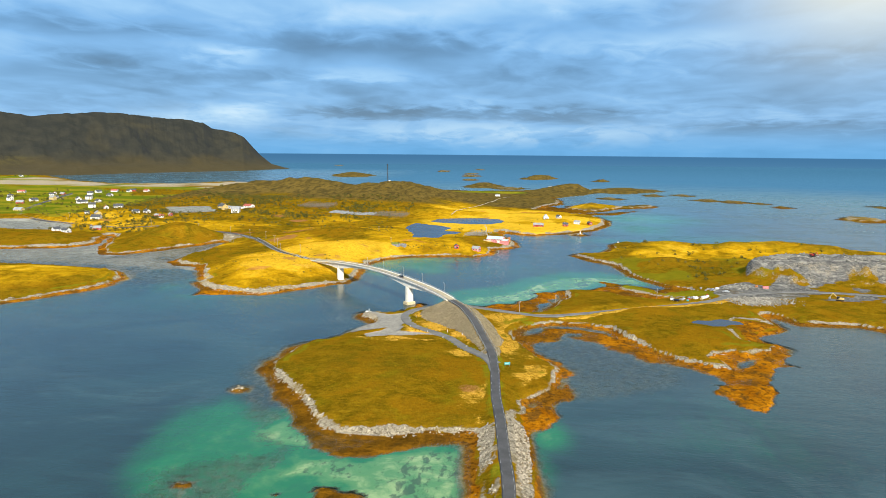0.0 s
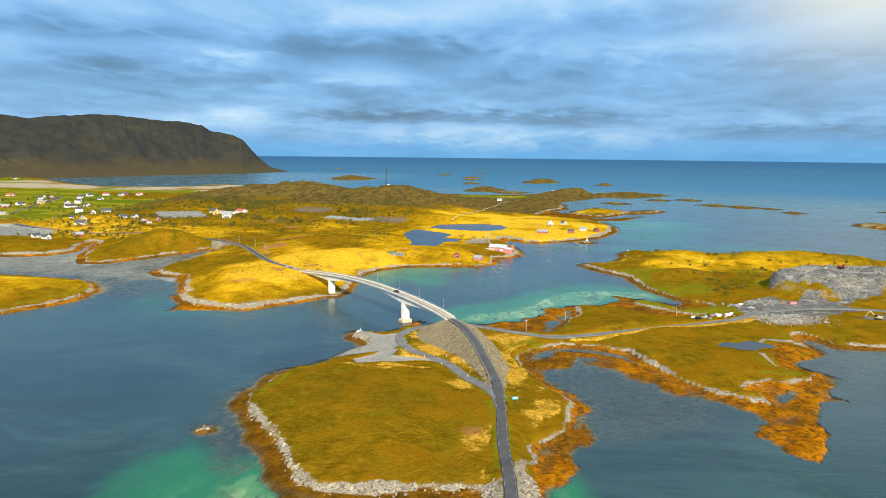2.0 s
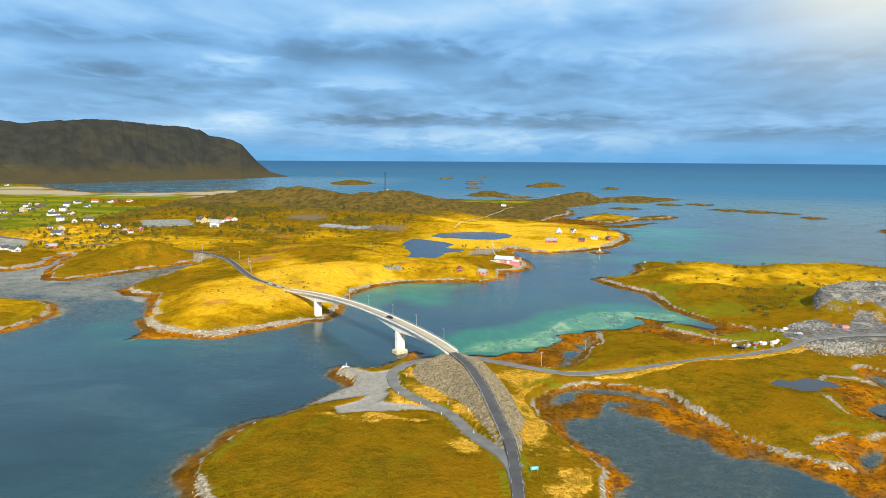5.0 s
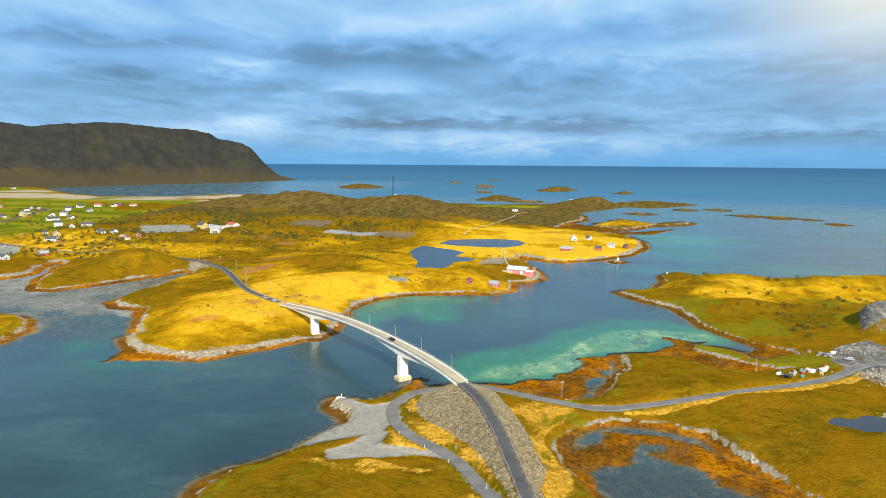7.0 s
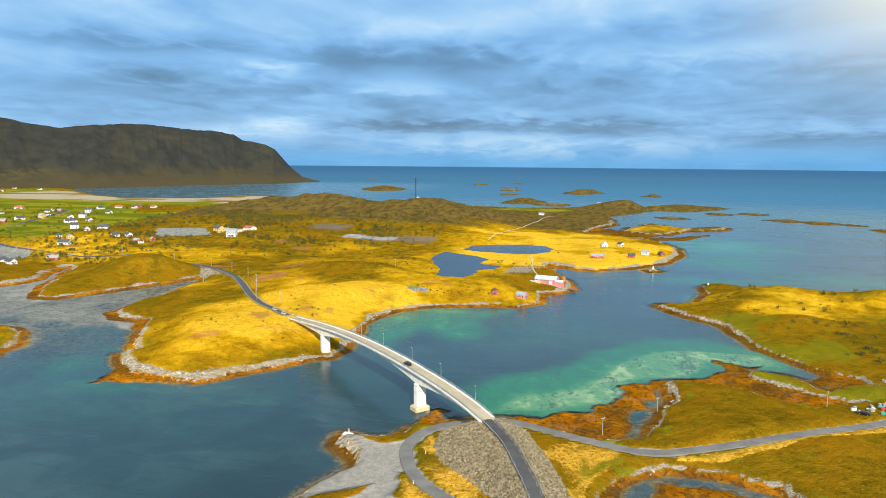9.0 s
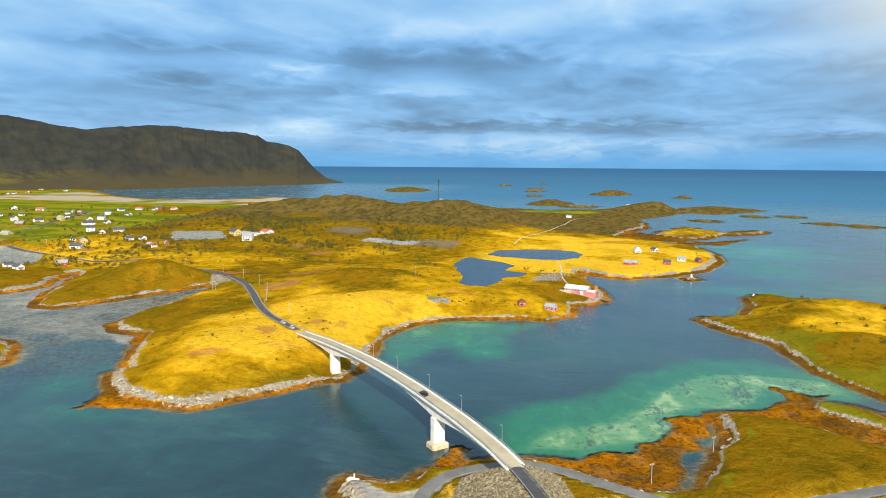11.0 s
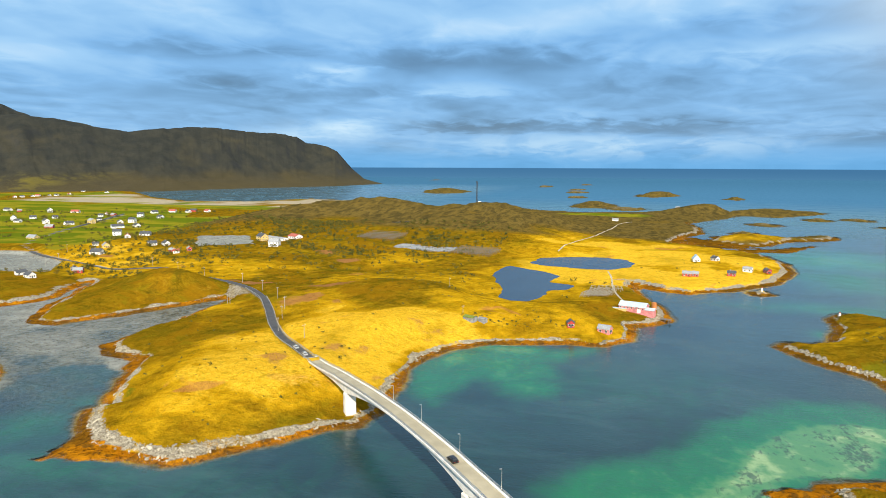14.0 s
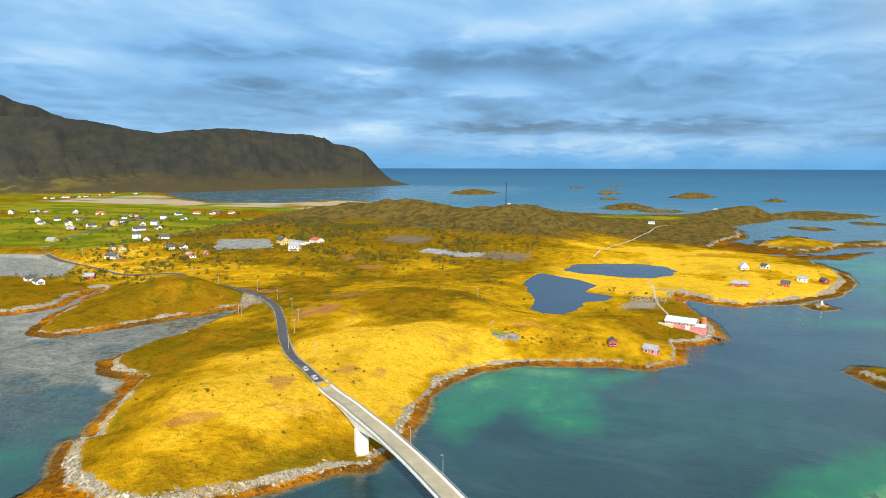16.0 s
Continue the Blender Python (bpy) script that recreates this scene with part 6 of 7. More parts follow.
def radio_mast():
    x, y = -296, 1262
    z = ground_at(x, y)
    top = thing("radio_mast", pose(x, y, z), "tall steel lattice radio mast with antennas on the hill", "mast")
    H = 34
    for k in range(3):
        a = k * 2.0944
        part("leg", tube(bmesh.new(), (1.3 * math.cos(a), 1.3 * math.sin(a), -1), (0.5 * math.cos(a), 0.5 * math.sin(a), H), 0.26, 6), MAST_STEEL, top)
    for i in range(10):
        r, h = 1.3 - 0.8 * i / 10, H * i / 10
        bm = bmesh.new()
        for k in range(3):
            a, b = k * 2.0944, (k + 1) * 2.0944
            tube(bm, (r * math.cos(a), r * math.sin(a), h), (r * math.cos(b), r * math.sin(b), h + H / 10), 0.07, 5)
        part("brace", bm, MAST_STEEL, top)
    for h, s in ((30, 1), (32, -1), (26, 1)):
        part("antenna", tube(bmesh.new(), (s * 0.9, 0.4, h - 1.2), (s * 0.9, 0.4, h + 1.6), 0.35, 8), MAST_STEEL, top, "dull grey antenna drum")
    part("equipment_cabin", boxed(2.5, 6.5, -2, 2, -1, 2.6, bevel=0.05), WHITE, top, "small white equipment cabin")


radio_mast()


def bridge_lamp(i):
    p, r = BRIDGE_LINE[i], BRIDGE_RIGHT[i]
    top = thing("street_lamp", Matrix(((r.x, -r.y, 0, p.x + r.x * 3.1), (r.y, r.x, 0, p.y + r.y * 3.1), (0, 0, 1, p.z + 0.25), (0, 0, 0, 1))),
                "slim galvanised lamp post on the bridge edge", "street lamp", "bridge lamps")
    part("post", tube(bmesh.new(), (0, 0, 0), (0, 0, 6.0), 0.13, 8, 0.08), STEEL, top)
    part("arm", tube(bmesh.new(), (0, 0, 5.95), (-0.35, 0, 6.05), 0.06, 6), STEEL, top)
    bm = bmesh.new()
    box(bm, -0.75, -0.1, -0.16, 0.16, 6.0, 6.2, bevel=0.04)
    part("lamp_head", bm, STEEL, top)


for s in (12, 36, 60, 84, 108):
    bridge_lamp(min(range(len(BRIDGE_RUN)), key=lambda i: abs(BRIDGE_RUN[i] - s)))


def utility_pole(x, y, h=8.0, turn=30):
    z = ground_at(x, y)
    top = thing("utility_pole", pose(x, y, z, 0, 0, turn), "pale wooden utility pole with a crossarm", "pole", "utility poles")
    part("post", tube(bmesh.new(), (0, 0, -1), (0, 0, h), 0.16, 8, 0.11), PALE_POLE, top)
    part("crossarm", boxed(-0.9, 0.9, -0.07, 0.07, h - 0.7, h - 0.55), PALE_POLE, top)
    for k in (-0.75, 0, 0.75):
        part("insulator", boxed(k - 0.06, k + 0.06, -0.06, 0.06, h - 0.55, h - 0.3), WHITE, top)


for x, y, h in ((-236, 572, 8), (-250, 600, 8), (-264, 627, 8), (-284, 652, 8), (-316, 684, 8), (-352, 712, 8), (-211, 556, 7), (-319, 644, 7),
                (-315.5, 642, 7), (-608, 760, 8), (-607, 775, 8), (-624, 802, 8), (-13, 409, 7), (10, 440, 6), (77, 450, 7),
                (-400, 728, 8), (-440, 745, 8), (-480, 760, 8), (-148, 640, 5), (-180, 720, 7)):
    utility_pole(x, y, h, 30 + (x * 7) % 50)


RAIL_STEEL = plain("weathered_rail_steel", (0.40, 0.40, 0.38), 0.6, 0.3, 8, 0.3)


def road_rail(points, off, label):
    line = smooth_line(points, 2.0)
    right = sides(line)
    top = thing("guardrail", pose(0, 0, 0), label, "guardrail", "road guardrails")
    bm = bmesh.new()
    sweep(bm, line, right, [(off - 0.05, 0.42), (off + 0.05, 0.42), (off + 0.09, 0.58), (off + 0.05, 0.78), (off - 0.05, 0.78), (off, 0.6)])
    part("rail", bm, RAIL_STEEL, top, "pale steel rail")
    me = None
    for i in range(0, len(line), 2):
        p = line[i] + right[i] * (off + 0.1)
        if me is None:
            ob = part("post", boxed(-0.06, 0.06, -0.06, 0.06, -0.9, 0.72), STEEL, top)
            me = ob.data
        else:
            ob = new("post", me)
            ob.parent = top
        ob.matrix_basis = pose(*p)


road_rail(ROAD_MAIN[8:], 2.2, "pale guardrail along the raised approach")
road_rail(ROAD_MAIN[9:], -2.25, "pale guardrail along the raised approach")
road_rail(ROAD_FAR[:6], 2.6, "pale guardrail beside the winding road")
road_rail(ROAD_FAR[:7], -2.65, "pale guardrail beside the winding road")


def info_board():
    x, y = -14.5, 287
    top = thing("information_board", pose(x, y, ground_at(x, y), 0, 0, 14), "teal roadside board on two steel posts", "sign")
    part("panel", boxed(-1.3, 1.3, -0.06, 0.06, 1.3, 2.5, bevel=0.02), TEAL, top)
    part("lettering", boxed(-0.9, 0.9, -0.075, -0.062, 1.95, 2.15), WHITE, top)
    part("lettering", boxed(-0.9, 0.4, -0.075, -0.062, 1.6, 1.75), WHITE, top)
    for s in (-1, 1):
        part("post", tube(bmesh.new(), (s * 0.9, 0.1, -0.6), (s * 0.9, 0.1, 2.4), 0.06, 6), STEEL, top)


info_board()


def marker_post(x, y):
    top = thing("marker_post", pose(x, y, ground_at(x, y)), "white roadside marker post", "post", "marker posts")
    part("post", boxed(-0.1, 0.1, -0.1, 0.1, -0.3, 1.2, bevel=0.02), WHITE, top)
    part("reflector", boxed(-0.06, 0.06, -0.115, -0.1, 0.85, 1.05), ROOF_DARK, top)


for x, y in ((-50, 330), (-60, 340.5), (-71, 350), (-36, 313), (-49, 340), (-40, 332), (-72, 371)):
    marker_post(x, y)


def sea_mark(x, y):
    z = max(ground_at(x, y), 0)
    top = thing("beacon", pose(x, y, z), "small white beacon on a low skerry", "beacon", "sea marks")
    bm = bmesh.new()
    bmesh.ops.create_cone(bm, cap_ends=True, segments=12, radius1=0.9, radius2=0.55, depth=2.6, matrix=pose(0, 0, 1.0))
    part("tower", bm, WHITE, top)
    bm = bmesh.new()
    bmesh.ops.create_cone(bm, cap_ends=True, segments=12, radius1=0.6, radius2=0.2, depth=0.8, matrix=pose(0, 0, 2.65))
    part("cap", bm, RED, top)


sea_mark(47, 820)
sea_mark(84, 748)


def quay_head():
    top = thing("quay_wall", pose(-104, 384, 0, 0, 0, -12), "pale concrete quay head with a small beacon", "quay")
    part("wall", boxed(-1.7, 1.9, -0.8, 0.8, -2.5, 2.9, bevel=0.12), CONCRETE, top)
    part("bollard", tube(bmesh.new(), (-1, 0, 2.9), (-1, 0, 3.4), 0.2, 10), STEEL, top)
    part("beacon", tube(bmesh.new(), (0.4, 0, 2.9), (0.4, 0, 4.6), 0.16, 8), WHITE, top, "white beacon post")


quay_head()


# ---------------------------------------------------------------- vehicles
def car(x, y, z, turn, paint_mat, label):
    top = thing("car", pose(x, y, z, 0, 0, turn), label, "car", "cars")
    bm = bmesh.new()
    prof = [(-2.15, 0.35), (2.15, 0.35), (2.2, 0.75), (1.25, 0.95), (0.65, 1.48), (-1.15, 1.5), (-1.9, 1.0), (-2.2, 0.9)]
    rows = [[bm.verts.new((s * (0.88 if h < 1.1 else 0.70), u, h)) for u, h in prof] for s in (-1, 1)]
    bm.faces.new(rows[0])
    bm.faces.new(list(reversed(rows[1])))
    for i in range(8):
        j = (i + 1) % 8
        bm.faces.new((rows[0][j], rows[0][i], rows[1][i], rows[1][j]))
    bmesh.ops.recalc_face_normals(bm, faces=bm.faces)
    bmesh.ops.bevel(bm, geom=list(bm.edges), offset=0.06, segments=2, affect="EDGES")
    part("body", bm, paint_mat, top, smooth=False)
    part("windscreen", boxed(-0.66, 0.66, 0.72, 1.2, 1.0, 1.36), GLASS, top)
    part("rear_window", boxed(-0.66, 0.66, -1.75, -1.3, 1.05, 1.38), GLASS, top)
    for s in (-1, 1):
        part("side_window", boxed(s * 0.80 - 0.03, s * 0.80 + 0.03, -1.2, 0.6, 1.02, 1.36), GLASS, top)
        for u in (-1.35, 1.35):
            w = part("wheel", tube(bmesh.new(), (s * 0.72, u, 0.33), (s * 0.92, u, 0.33), 0.33, 14), RUBBER, top)
            part("rim", tube(bmesh.new(), (s * 0.90, u, 0.33), (s * 0.94, u, 0.33), 0.2, 10), STEEL, w)
            part("headlight" if u > 0 else "tail_light", boxed(s * 0.62 - 0.14, s * 0.62 + 0.14, u * 1.61 - 0.04, u * 1.61 + 0.04, 0.62, 0.76), WHITE if u > 0 else RED, top)
    return top


def car_on_line(line, right, i, side, paint_mat, label, back=False):
    t = Vector((-right[i].y, right[i].x))
    p = line[i] + right[i] * side
    car(p.x, p.y, p.z + 0.06, math.degrees(math.atan2(t.y, t.x)) - 90 + (180 if back else 0), paint_mat, label)


car_on_line(BRIDGE_LINE, BRIDGE_RIGHT, 17, -0.9, CAR_BLACK, "black car crossing the bridge")
FAR_LINE = smooth_line(ROAD_FAR, 4.0)
FAR_SIDES = sides(FAR_LINE)
car_on_line(FAR_LINE, FAR_SIDES, 1, -0.9, CAR_SILVER, "silver car on the asphalt road by the bridge", True)
car_on_line(FAR_LINE, FAR_SIDES, 4, -0.9, CAR_SILVER, "silver car following on the asphalt road", True)
for x, y, t, c, what in ((88, 443, 60, CAR_BLACK, "black car parked beside the yard road"), (128, 477, 70, CAR_SILVER, "silver car parked in the stone yard"),
                   (121, 485, 20, CAR_SILVER, "silver car parked in the stone yard")):
    car(x, y, ground_at(x, y) + 0.05, t, c, what)


def container(x, y, turn, mat, size, label, category):
    top = thing("container", pose(x, y, ground_at(x, y), 0, 0, turn), label, category, "yard containers")
    l, w, h = size
    bm = bmesh.new()
    box(bm, -l / 2, l / 2, -w / 2, w / 2, -0.3, h, bevel=0.08)
    part("shell", bm, mat, top)
    for i in range(int(l / 0.8)):
        part("rib", boxed(-l / 2 + 0.4 + i * 0.8, -l / 2 + 0.55 + i * 0.8, -w / 2 - 0.06, -w / 2 + 0.02, 0.1, h - 0.1), mat, top)
    part("door", boxed(l / 2 - 0.02, l / 2 + 0.06, -w / 2 + 0.15, w / 2 - 0.15, 0.1, h - 0.15), mat, top)


for x, y, t, m, size, label in ((93, 449, 30, GREY_BOARD, (2.0, 1.5, 1.1), "low grey crate stacked by the yard road"),
                                (98, 452, 20, RED, (1.6, 1.4, 1.0), "red crate stacked by the yard road"), (103, 455, 35, WHITE, (3.0, 1.7, 1.4), "white container beside the yard road"),
                                (109, 458, 30, WHITE, (3.4, 1.8, 1.5), "white container beside the yard road"), (160, 497, 10, PINK, (4.2, 1.8, 1.4), "faded red container below the quarry"),
                                (155, 500, 60, ORANGE, (1.8, 1.4, 1.2), "orange crate below the quarry"), (96, 446, 70, TEAL, (1.5, 1.3, 1.0), "teal crate stacked by the yard road"),
                                (101, 457, 80, GREY_BOARD, (2.2, 1.4, 1.0), "low grey crate stacked by the yard road"), (106, 452, 10, YELLOW, (1.6, 1.2, 0.9), "yellow crate stacked by the yard road"),
                                (112, 462, 55, WHITE, (2.0, 1.3, 1.1), "white container beside the yard road"), (125, 489, 40, WHITE, (2.4, 1.6, 1.2), "white container beside the yard road"),
                                (119, 489, 75, GREY_BOARD, (2.4, 1.8, 1.0), "low grey crate stacked by the yard road")):
    container(x, y, t, m, size, label, "container")


pile = random.Random(11)
for k in range(22):
    cx, cy = (pile.uniform(86, 114), 0) if k < 15 else (pile.uniform(114, 127), pile.uniform(484, 492))
    if k < 15:
        cy = 444 + (cx - 86) * 0.64 + pile.uniform(1.5, 7)
    mat, tint = pile.choice(((WHITE, "white"), (GREY_BOARD, "grey"), (RED, "red"), (WOOD, "weathered wooden"), (TEAL, "teal"), (GREY_BOARD, "grey")))
    container(cx, cy, pile.uniform(0, 180), mat, (pile.uniform(0.9, 2.2), pile.uniform(0.7, 1.3), pile.uniform(0.5, 1.1)),
              tint + " crate dumped among scrap beside the yard road", "crate")


def excavator(x, y, turn, mat, label):
    top = thing("excavator", pose(x, y, ground_at(x, y), 0, 0, turn), label, "excavator")
    for s in (-1, 1):
        bm = bmesh.new()
        box(bm, s * 1.2 - 0.3, s * 1.2 + 0.3, -2.0, 2.0, 0, 0.9, bevel=0.25)
        part("track", bm, RUBBER, top)
    bm = bmesh.new()
    box(bm, -1.3, 1.3, -2.0, 1.3, 1.0, 2.2, bevel=0.15)
    part("body", bm, mat, top)
    bm = bmesh.new()
    box(bm, -1.3, -0.2, 0.2, 1.8, 1.3, 3.0, bevel=0.12)
    part("cab", bm, GLASS, top)
    part("boom", tube(bmesh.new(), (0.4, 1.2, 1.8), (0.4, 4.6, 4.4), 0.28, 6), mat, top)
    part("arm", tube(bmesh.new(), (0.4, 4.6, 4.4), (0.4, 6.4, 1.6), 0.22, 6), mat, top)
    part("bucket", boxed(-0.2, 1.0, 5.9, 6.9, 0.6, 1.6, bevel=0.1), STEEL, top)


excavator(193, 455, 50, YELLOW, "yellow excavator on the dark quarry road")
excavator(214, 560, 200, RED, "red excavator by the quarry face")


# ---------------------------------------------------------------- tracks worn through the grass
GRIT = plain("pale_track_gravel", (0.44, 0.38, 0.27), 0.95, 0, 0.8, 0.3, 0.05, 0.1)


def track(points, half, label):
    line = smooth_line([(x, y, 0) for x, y in points], 2.0)
    right = sides(line)
    bm = bmesh.new()
    offs = (-half, -half / 3, half / 3, half)
    flat = [p + r * o for p, r in zip(line, right) for o in offs]
    zs = heights([q.x for q in flat], [q.y for q in flat])["h"]
    made = [bm.verts.new((q.x, q.y, z + (-0.05 if i % 4 in (0, 3) else 0.16))) for i, (q, z) in enumerate(zip(flat, zs))]
    rings = [made[i:i + 4] for i in range(0, len(made), 4)]
    for a, b in zip(rings, rings[1:]):
        for i in range(3):
            bm.faces.new((a[i], a[i + 1], b[i + 1], b[i]))
    bmesh.ops.recalc_face_normals(bm, faces=bm.faces)
    tagged(part("track", bm, GRIT), label, "track", kind="structure")


track([(-134, 985), (-125, 1045), (-111, 1120), (-92, 1260), (-82, 1360), (-66, 1400)], 0.9, "pale gravel track over the moor")
track([(-74, 872), (-69, 838), (-66, 795), (-60, 752), (-54, 722)], 0.9, "pale track leading to the warehouse")

# ---------------------------------------------------------------- loose stone and shrubs
ICO = None


def ico():
    global ICO
    if ICO is None:
        bm = bmesh.new()
        bmesh.ops.create_icosphere(bm, subdivisions=1, radius=1)
        bm.verts.ensure_lookup_table()
        ICO = (np.array([v.co[:] for v in bm.verts]), np.array([[v.index for v in f.verts] for f in bm.faces]))
        bm.free()
    return ICO


def scatter_stones(name, xs, ys, zs, size, mat, label, flat=0.65):
    v0, f0 = ico()
    n = len(xs)
    v = np.repeat(v0[None], n, 0)
    v = v * (1 + 0.35 * (rng.random((n, len(v0), 1)) - 0.5) * 2)
    v = np.sign(v) * np.abs(v) ** 0.6
    v *= np.stack([0.7 + 0.8 * rng.random(n), 0.6 + 0.6 * rng.random(n), flat * (0.7 + 0.6 * rng.random(n))], -1)[:, None]
    a = np.where(rng.random(n) < 0.6, 0.5 + 0.5 * rng.normal(size=n), rng.random(n) * 6.28)
    c, s = np.cos(a)[:, None], np.sin(a)[:, None]
    tilt = rng.normal(size=(n, 1)) * 0.45
    v[..., 2] += tilt * v[..., 0]
    x, y = v[..., 0] * c - v[..., 1] * s, v[..., 0] * s + v[..., 1] * c
    v = np.stack([x, y, v[..., 2]], -1) * size[:, None, None] + np.stack([xs, ys, zs], -1)[:, None]
    f = (f0[None] + (np.arange(n) * len(v0))[:, None, None]).reshape(-1, 3)
    me = bpy.data.meshes.new(name)
    me.from_pydata(v.reshape(-1, 3).tolist(), [], f.tolist())
    me.materials.append(mat)
    return tagged(new(name, me), label, "rocks", kind="stuff")


def shore_stones():
    x = rng.uniform(-440, 300, 300000)
    y = rng.uniform(160, 720, 300000)
    f = heights(x, y)
    width = rock_width(x, y)
    width = np.maximum(width - 0.8, 0.3)
    ok = (f["d"] > -1.2) & (f["d"] < width + 0.6) & (f["h"] > 0.2) & (f["yard"] < 0.5) & (f["tar"] < 0.1) & (rng.random(len(x)) < 0.30)
    x, y, h, width = x[ok], y[ok], f["h"][ok], width[ok]
    wide = soft(width, 1.0, 5.0)
    size = 0.12 + (0.22 + 0.22 * wide) * rng.random(len(x)) ** 2.6 + 0.4 * wide * (rng.random(len(x)) > 0.985)
    scatter_stones("shore_rocks", x, y, h + 0.1 * size, size, SHORE, "pale angular boulders along the shoreline", 0.6)


def outcrops():
    """Ledges of bedrock that break out along the exposed shores."""
    bm = bmesh.new()
    bmesh.ops.create_icosphere(bm, subdivisions=2, radius=1)
    bm.verts.ensure_lookup_table()
    v0, f0 = np.array([v.co[:] for v in bm.verts]), np.array([[v.index for v in f.verts] for f in bm.faces])
    bm.free()
    x, y = rng.uniform(-440, 130, 260000), rng.uniform(165, 700, 260000)
    f = heights(x, y)
    width = rock_width(x, y)
    ok = (f["d"] > -0.5) & (f["d"] < np.minimum(width, 9)) & (width > 1.8) & (f["yard"] < 0.2) & (f["tar"] < 0.05) & (f["verge"] < 0.5)
    x, y, h = x[ok][:13000], y[ok][:13000], f["h"][ok][:13000]
    n = len(x)
    size = 0.22 + 0.8 * rng.random(n) ** 2.8
    v = np.repeat(v0[None], n, 0)
    # cut the lumps by joints: each facet steps in and out along three directions
    for axis_k in range(3):
        cut = 2.2 + 2.5 * rng.random((n, 1))
        t = v[..., axis_k] * cut + rng.random((n, 1))
        v[..., axis_k] = (np.floor(t) + np.clip((t - np.floor(t)) * 2.6 - 0.8, 0, 1) - rng.random((n, 1)) * 0.2) / cut
    v = v + 0.07 * rng.normal(size=v.shape)
    v *= np.stack([0.75 + 0.8 * rng.random(n), 0.45 + 0.4 * rng.random(n), 0.35 + 0.35 * rng.random(n)], -1)[:, None]
    v[..., 2] += (0.22 + 0.2 * rng.normal(size=(n, 1))) * v[..., 0] + 0.3 * rng.normal(size=(n, 1)) * v[..., 1]
    gy, gx = np.gradient(FORM["d"], YS, XS)
    ix, iy = np.clip(np.searchsorted(XS, x), 0, len(XS) - 1), np.clip(np.searchsorted(YS, y), 0, len(YS) - 1)
    a = np.arctan2(gy[iy, ix], gx[iy, ix]) + 0.4 + 0.6 * rng.normal(size=n)
    c, s = np.cos(a)[:, None], np.sin(a)[:, None]
    px, py = v[..., 0] * c - v[..., 1] * s, v[..., 0] * s + v[..., 1] * c
    v = np.stack([px, py, v[..., 2]], -1) * size[:, None, None] + np.stack([x, y, h - 0.36 * size], -1)[:, None]
    me = bpy.data.meshes.new("shore_outcrops")
    me.from_pydata(v.reshape(-1, 3).tolist(), [], (f0[None] + (np.arange(n) * len(v0))[:, None, None]).reshape(-1, 3).tolist())
    me.materials.append(LEDGE)
    tagged(new("shore_outcrops", me), "cream and grey jointed bedrock ledges along the shore", "rocks", kind="stuff")


def bank_stones():
    x = rng.uniform(-110, 30, 150000)
    y = rng.uniform(100, 430, 150000)
    f = heights(x, y)
    ok = (f["bank"] > 0.35) & (f["tar"] < 0.2) & (y > 290)
    size = 0.2 + 0.32 * rng.random(ok.sum()) ** 2
    scatter_stones("embankment_rubble", x[ok], y[ok], f["h"][ok] + 0.05, size, BANK_STONE, "brown-grey quarried rubble on the bridge embankment", 0.7)
    ok = (y < 232) & (f["bank"] > 0.2) & (f["tar"] < 0.2) & (f["h"] < 3.6)
    size = 0.2 + 0.36 * rng.random(ok.sum()) ** 2
    scatter_stones("causeway_riprap", x[ok], y[ok], f["h"][ok] + 0.1, size, SHORE, "pale riprap boulders on the causeway slopes", 0.7)


def quarry_blocks():
    x = np.concatenate([rng.normal(141, 9, 1700), rng.uniform(160, 300, 900), rng.uniform(118, 150, 160)])
    y = np.concatenate([rng.normal(452, 5, 1700), rng.uniform(540, 612, 900), rng.uniform(488, 515, 160)])
    f = heights(x, y)
    ok = (f["h"] > 0.3) & (f["tar"] < 0.1) & ((f["pit"] > 0.6) | (y < 480))
    size = 0.25 + 0.55 * rng.random(ok.sum()) ** 2.5
    scatter_stones("quarry_blocks", x[ok], y[ok], f["h"][ok] + 0.15, size, BLOCK, "pale blasted blocks tipped beside the quarry", 0.75)
    x, y = rng.uniform(-308, -240, 2600), rng.uniform(915, 965, 2600)
    ok = np.abs(y - 940 + 6 * np.sin(x * 0.09)) < 4 + 9 * rng.random(2600)
    f = heights(x[ok], y[ok])
    scatter_stones("stone_heaps", x[ok], y[ok], f["h"] + 0.2, 0.5 + rng.random(ok.sum()), GREY_STONE, "grey heaps of crushed stone on the moor", 0.7)


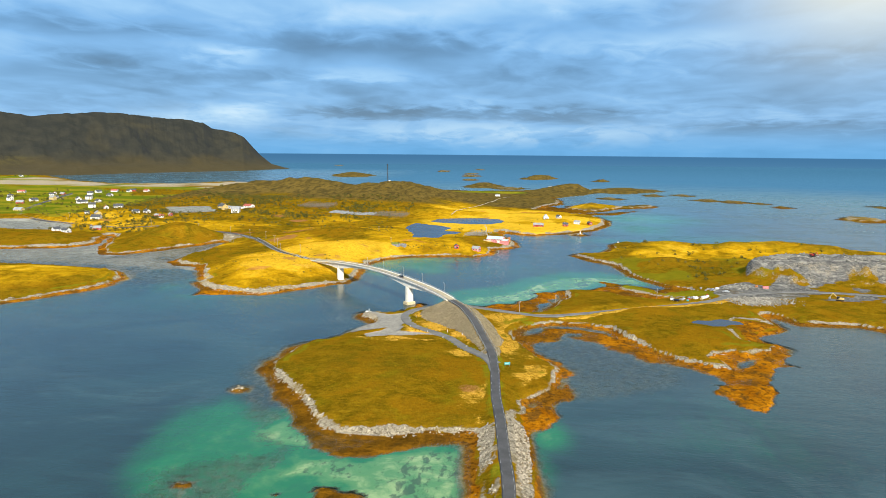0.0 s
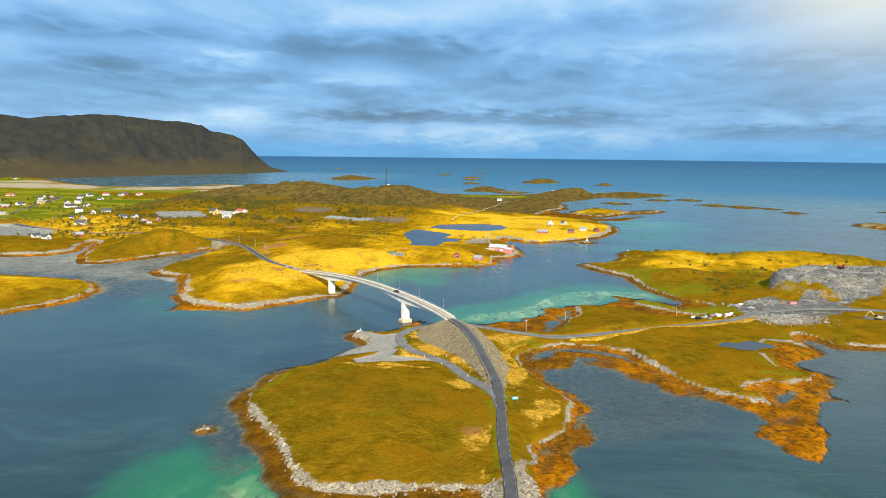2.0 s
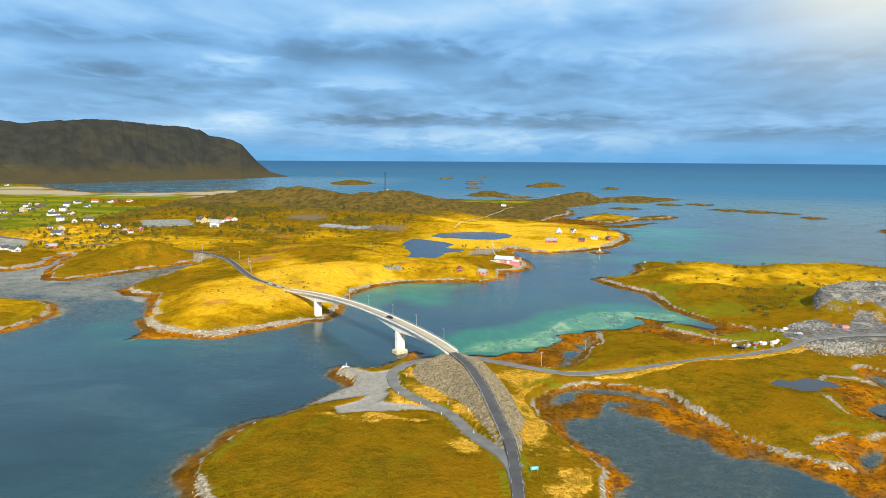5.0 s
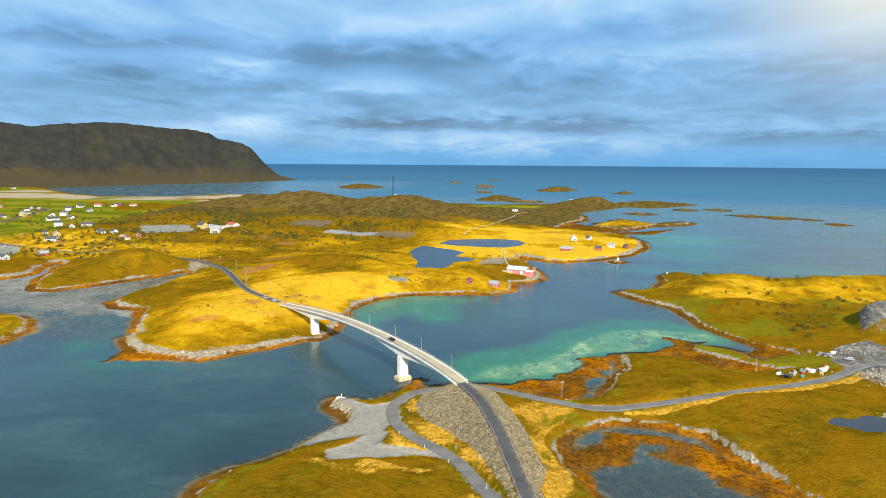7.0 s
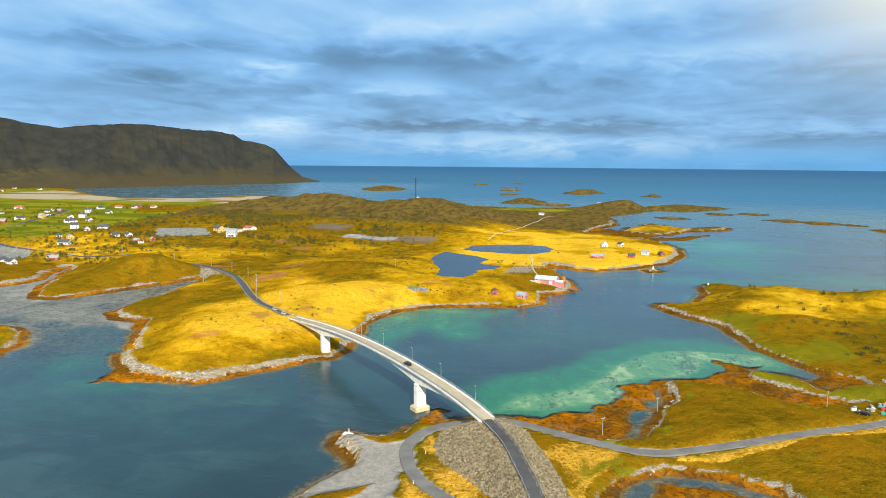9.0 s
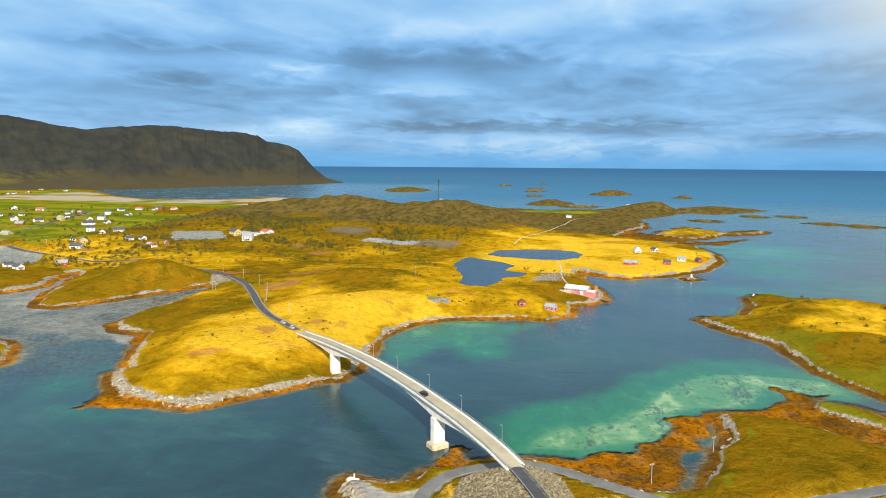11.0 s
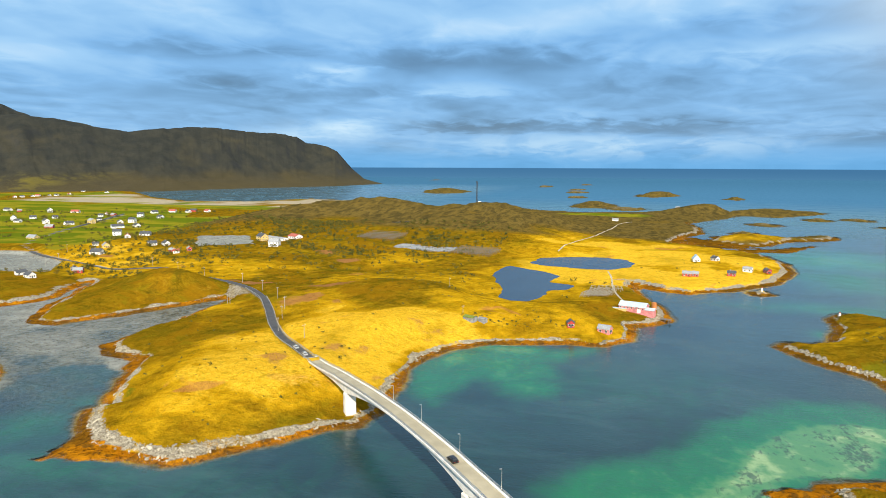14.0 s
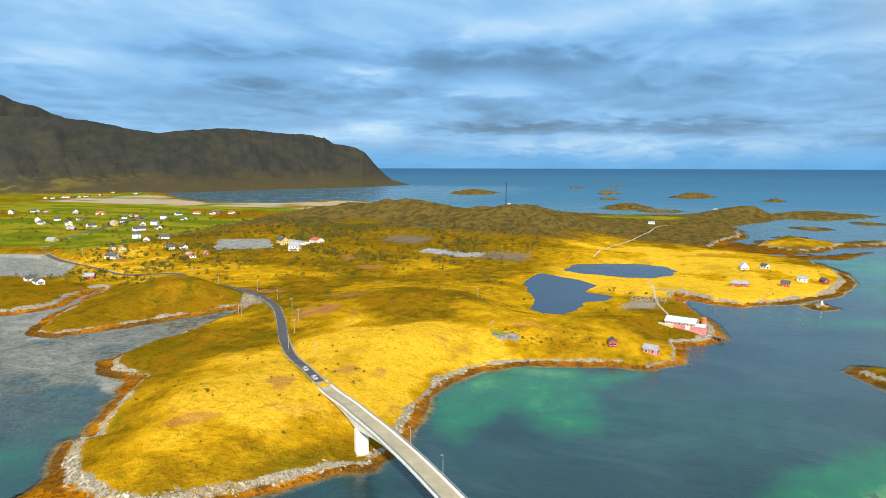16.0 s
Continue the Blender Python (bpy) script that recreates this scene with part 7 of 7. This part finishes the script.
def shrubs():
    x = np.concatenate([rng.uniform(-700, -200, 14000), rng.uniform(-345, -60, 9000), rng.uniform(-1250, -560, 4200), rng.uniform(-60, 110, 200), rng.uniform(70, 300, 1500)])
    y = np.concatenate([rng.uniform(690, 1120, 14000), rng.uniform(440, 820, 9000), rng.uniform(700, 1420, 4200), rng.uniform(830, 1000, 200), rng.uniform(510, 700, 1500)])
    loose = len(x)
    for cx, cy, sx, sy, m in ((-345, 885, 22, 12, 60), (-400, 900, 14, 8, 30), (-126, 639, 12, 3.5, 55), (-100, 645, 9, 3, 30), (-143, 640, 5, 4, 14)):
        x, y = np.concatenate([x, rng.normal(cx, sx, m)]), np.concatenate([y, rng.normal(cy, sy, m)])
    homes = np.array([(a, b) for a, b, *_ in VILLAGE + NEARER + FAR_ROW], float)
    pick = homes[rng.integers(0, len(homes), 230)]
    around = rng.normal(size=(230, 2))
    around *= (13 + 8 * rng.random((230, 1))) / np.linalg.norm(around, axis=1, keepdims=True)
    x, y = np.concatenate([x, pick[:, 0] + around[:, 0]]), np.concatenate([y, pick[:, 1] + around[:, 1]])
    garden = np.arange(len(x)) >= len(x) - 230
    f = heights(x, y)
    dense = soft(fbm(x, y, 90, 4, 131), -0.05, 0.45)
    keep = (f["d"] > 8) & (f["tar"] < 0.05) & (f["pond"] < -3) & (f["lot"] < 0.1) & (f["mud"] < 0.1) & (f["yard"] < 0.1)
    chance = np.where(y < 700, 0.085, 0.08 + 0.5 * dense ** 2)
    chance = np.where(x > 70, 0.25 * (f["pit"] < 0.1) * (fbm(x, y, 22, 3, 331) > 0.05), chance)
    chance = np.where(f["flat"] > 0.5, 0.06 + 0.22 * (dense > 0.75), chance)
    keep &= (rng.random(len(x)) < chance) | (np.arange(len(x)) >= loose)
    garden = garden[keep]
    near = np.hypot(x[keep] + 220, y[keep] - 550) < 260
    x, y, h = x[keep], y[keep], f["h"][keep]
    n = len(x)
    big = 0.5 + 1.6 * rng.random(n) ** 2.2 + 0.6 * (np.hypot(x, y) > 900)
    big = np.where(near, big * (0.26 + 0.34 * rng.random(n) ** 2), big) + garden * (0.3 + 0.8 * rng.random(n))
    big = np.where((x > -60) & (y > 830), big * 0.55, big)
    k = 30
    d = rng.normal(size=(n, k, 3))
    d /= np.linalg.norm(d, axis=-1, keepdims=True)
    d *= (0.55 + 0.45 * rng.random((n, k, 1)))
    # several lobes a shrub, so that the outline is uneven
    lobes = rng.normal(size=(n, 4, 3)) * 0.45
    lobes[..., 2] = np.abs(lobes[..., 2]) * 0.6
    c = d * np.array((0.75, 0.75, 0.6)) + lobes[:, np.arange(k) % 4] + np.array((0, 0, 0.55))
    c = c * big[:, None, None] + np.stack([x, y, h], -1)[:, None]
    u = rng.normal(size=(n, k, 3))
    w = rng.normal(size=(n, k, 3))
    u *= (0.34 * big)[:, None, None] / np.linalg.norm(u, axis=-1, keepdims=True)
    w *= (0.34 * big)[:, None, None] / np.linalg.norm(w, axis=-1, keepdims=True)
    v = np.stack([c + u, c - 0.6 * u + w, c - 0.6 * u - w], 2).reshape(-1, 3)
    me = bpy.data.meshes.new("shrubs")
    me.from_pydata(v.tolist(), [], np.arange(len(v)).reshape(-1, 3).tolist())
    me.materials.append(SHRUB)
    tagged(new("shrubs", me), "dark green and yellowing willow and birch shrubs on the moor", "shrubs", kind="stuff")


shore_stones()
outcrops()
bank_stones()
quarry_blocks()
shrubs()


def grass_tussocks():
    """Clumps of coarse grass on the nearer moors."""
    x = np.concatenate([rng.uniform(-130, 15, 26000), rng.uniform(-30, 170, 20000), rng.uniform(-345, -140, 26000)])
    y = np.concatenate([rng.uniform(205, 400, 26000), rng.uniform(310, 500, 20000), rng.uniform(430, 640, 26000)])
    f = heights(x, y)
    keep = (f["d"] > 4) & (f["tar"] < 0.05) & (f["yard"] < 0.1) & (f["bank"] < 0.2) & (f["pond"] < -2) & (f["pit"] < 0.1)
    x, y, h = x[keep], y[keep], f["h"][keep]
    n, k = len(x), 4
    size = 0.16 + 0.32 * rng.random(n) ** 2
    a = rng.random((n, k)) * 6.28
    lean = rng.random((n, k)) * 0.8
    base = np.stack([x, y, h], -1)[:, None] + np.zeros((n, k, 3))
    side = np.stack([np.cos(a), np.sin(a), 0 * a], -1) * (0.45 * size)[:, None, None]
    tip = base + np.stack([-np.sin(a) * lean, np.cos(a) * lean, 0 * a + 0.9], -1) * size[:, None, None]
    v = np.stack([base - side - (0, 0, 0.1), base + side - (0, 0, 0.1), tip], 2).reshape(-1, 3)
    me = bpy.data.meshes.new("grass_tussocks")
    me.from_pydata(v.tolist(), [], np.arange(len(v)).reshape(-1, 3).tolist())
    ix = np.clip(np.searchsorted(XS, x), 0, len(XS) - 1)
    iy = np.clip(np.searchsorted(YS, y), 0, len(YS) - 1)
    tone = np.clip((STRAW_SUN[iy, ix] - 0.35) / 0.35, 0, 1)
    me.attributes.new("gold", "FLOAT", "POINT").data.foreach_set("value", np.repeat(tone, k * 3).astype(np.float32))
    m, nd, b, at = material("tussock_grass", 0.9, 0, 0.0)
    r = nd.add("ShaderNodeNewGeometry").outputs["Random Per Island"]
    gold = nd.add("ShaderNodeAttribute", attribute_name="gold").outputs["Fac"]
    c = nd.mix(gold, nd.mix(r, (0.11, 0.078, 0.004), (0.25, 0.150, 0.008)), nd.mix(r, (0.34, 0.19, 0.006), (0.60, 0.35, 0.014)))
    nd.put(c, b.inputs["Base Color"])
    me.materials.append(m)
    tagged(new("grass_tussocks", me), "coarse ochre and golden grass tussocks on the moor", "grass", kind="stuff")


grass_tussocks()
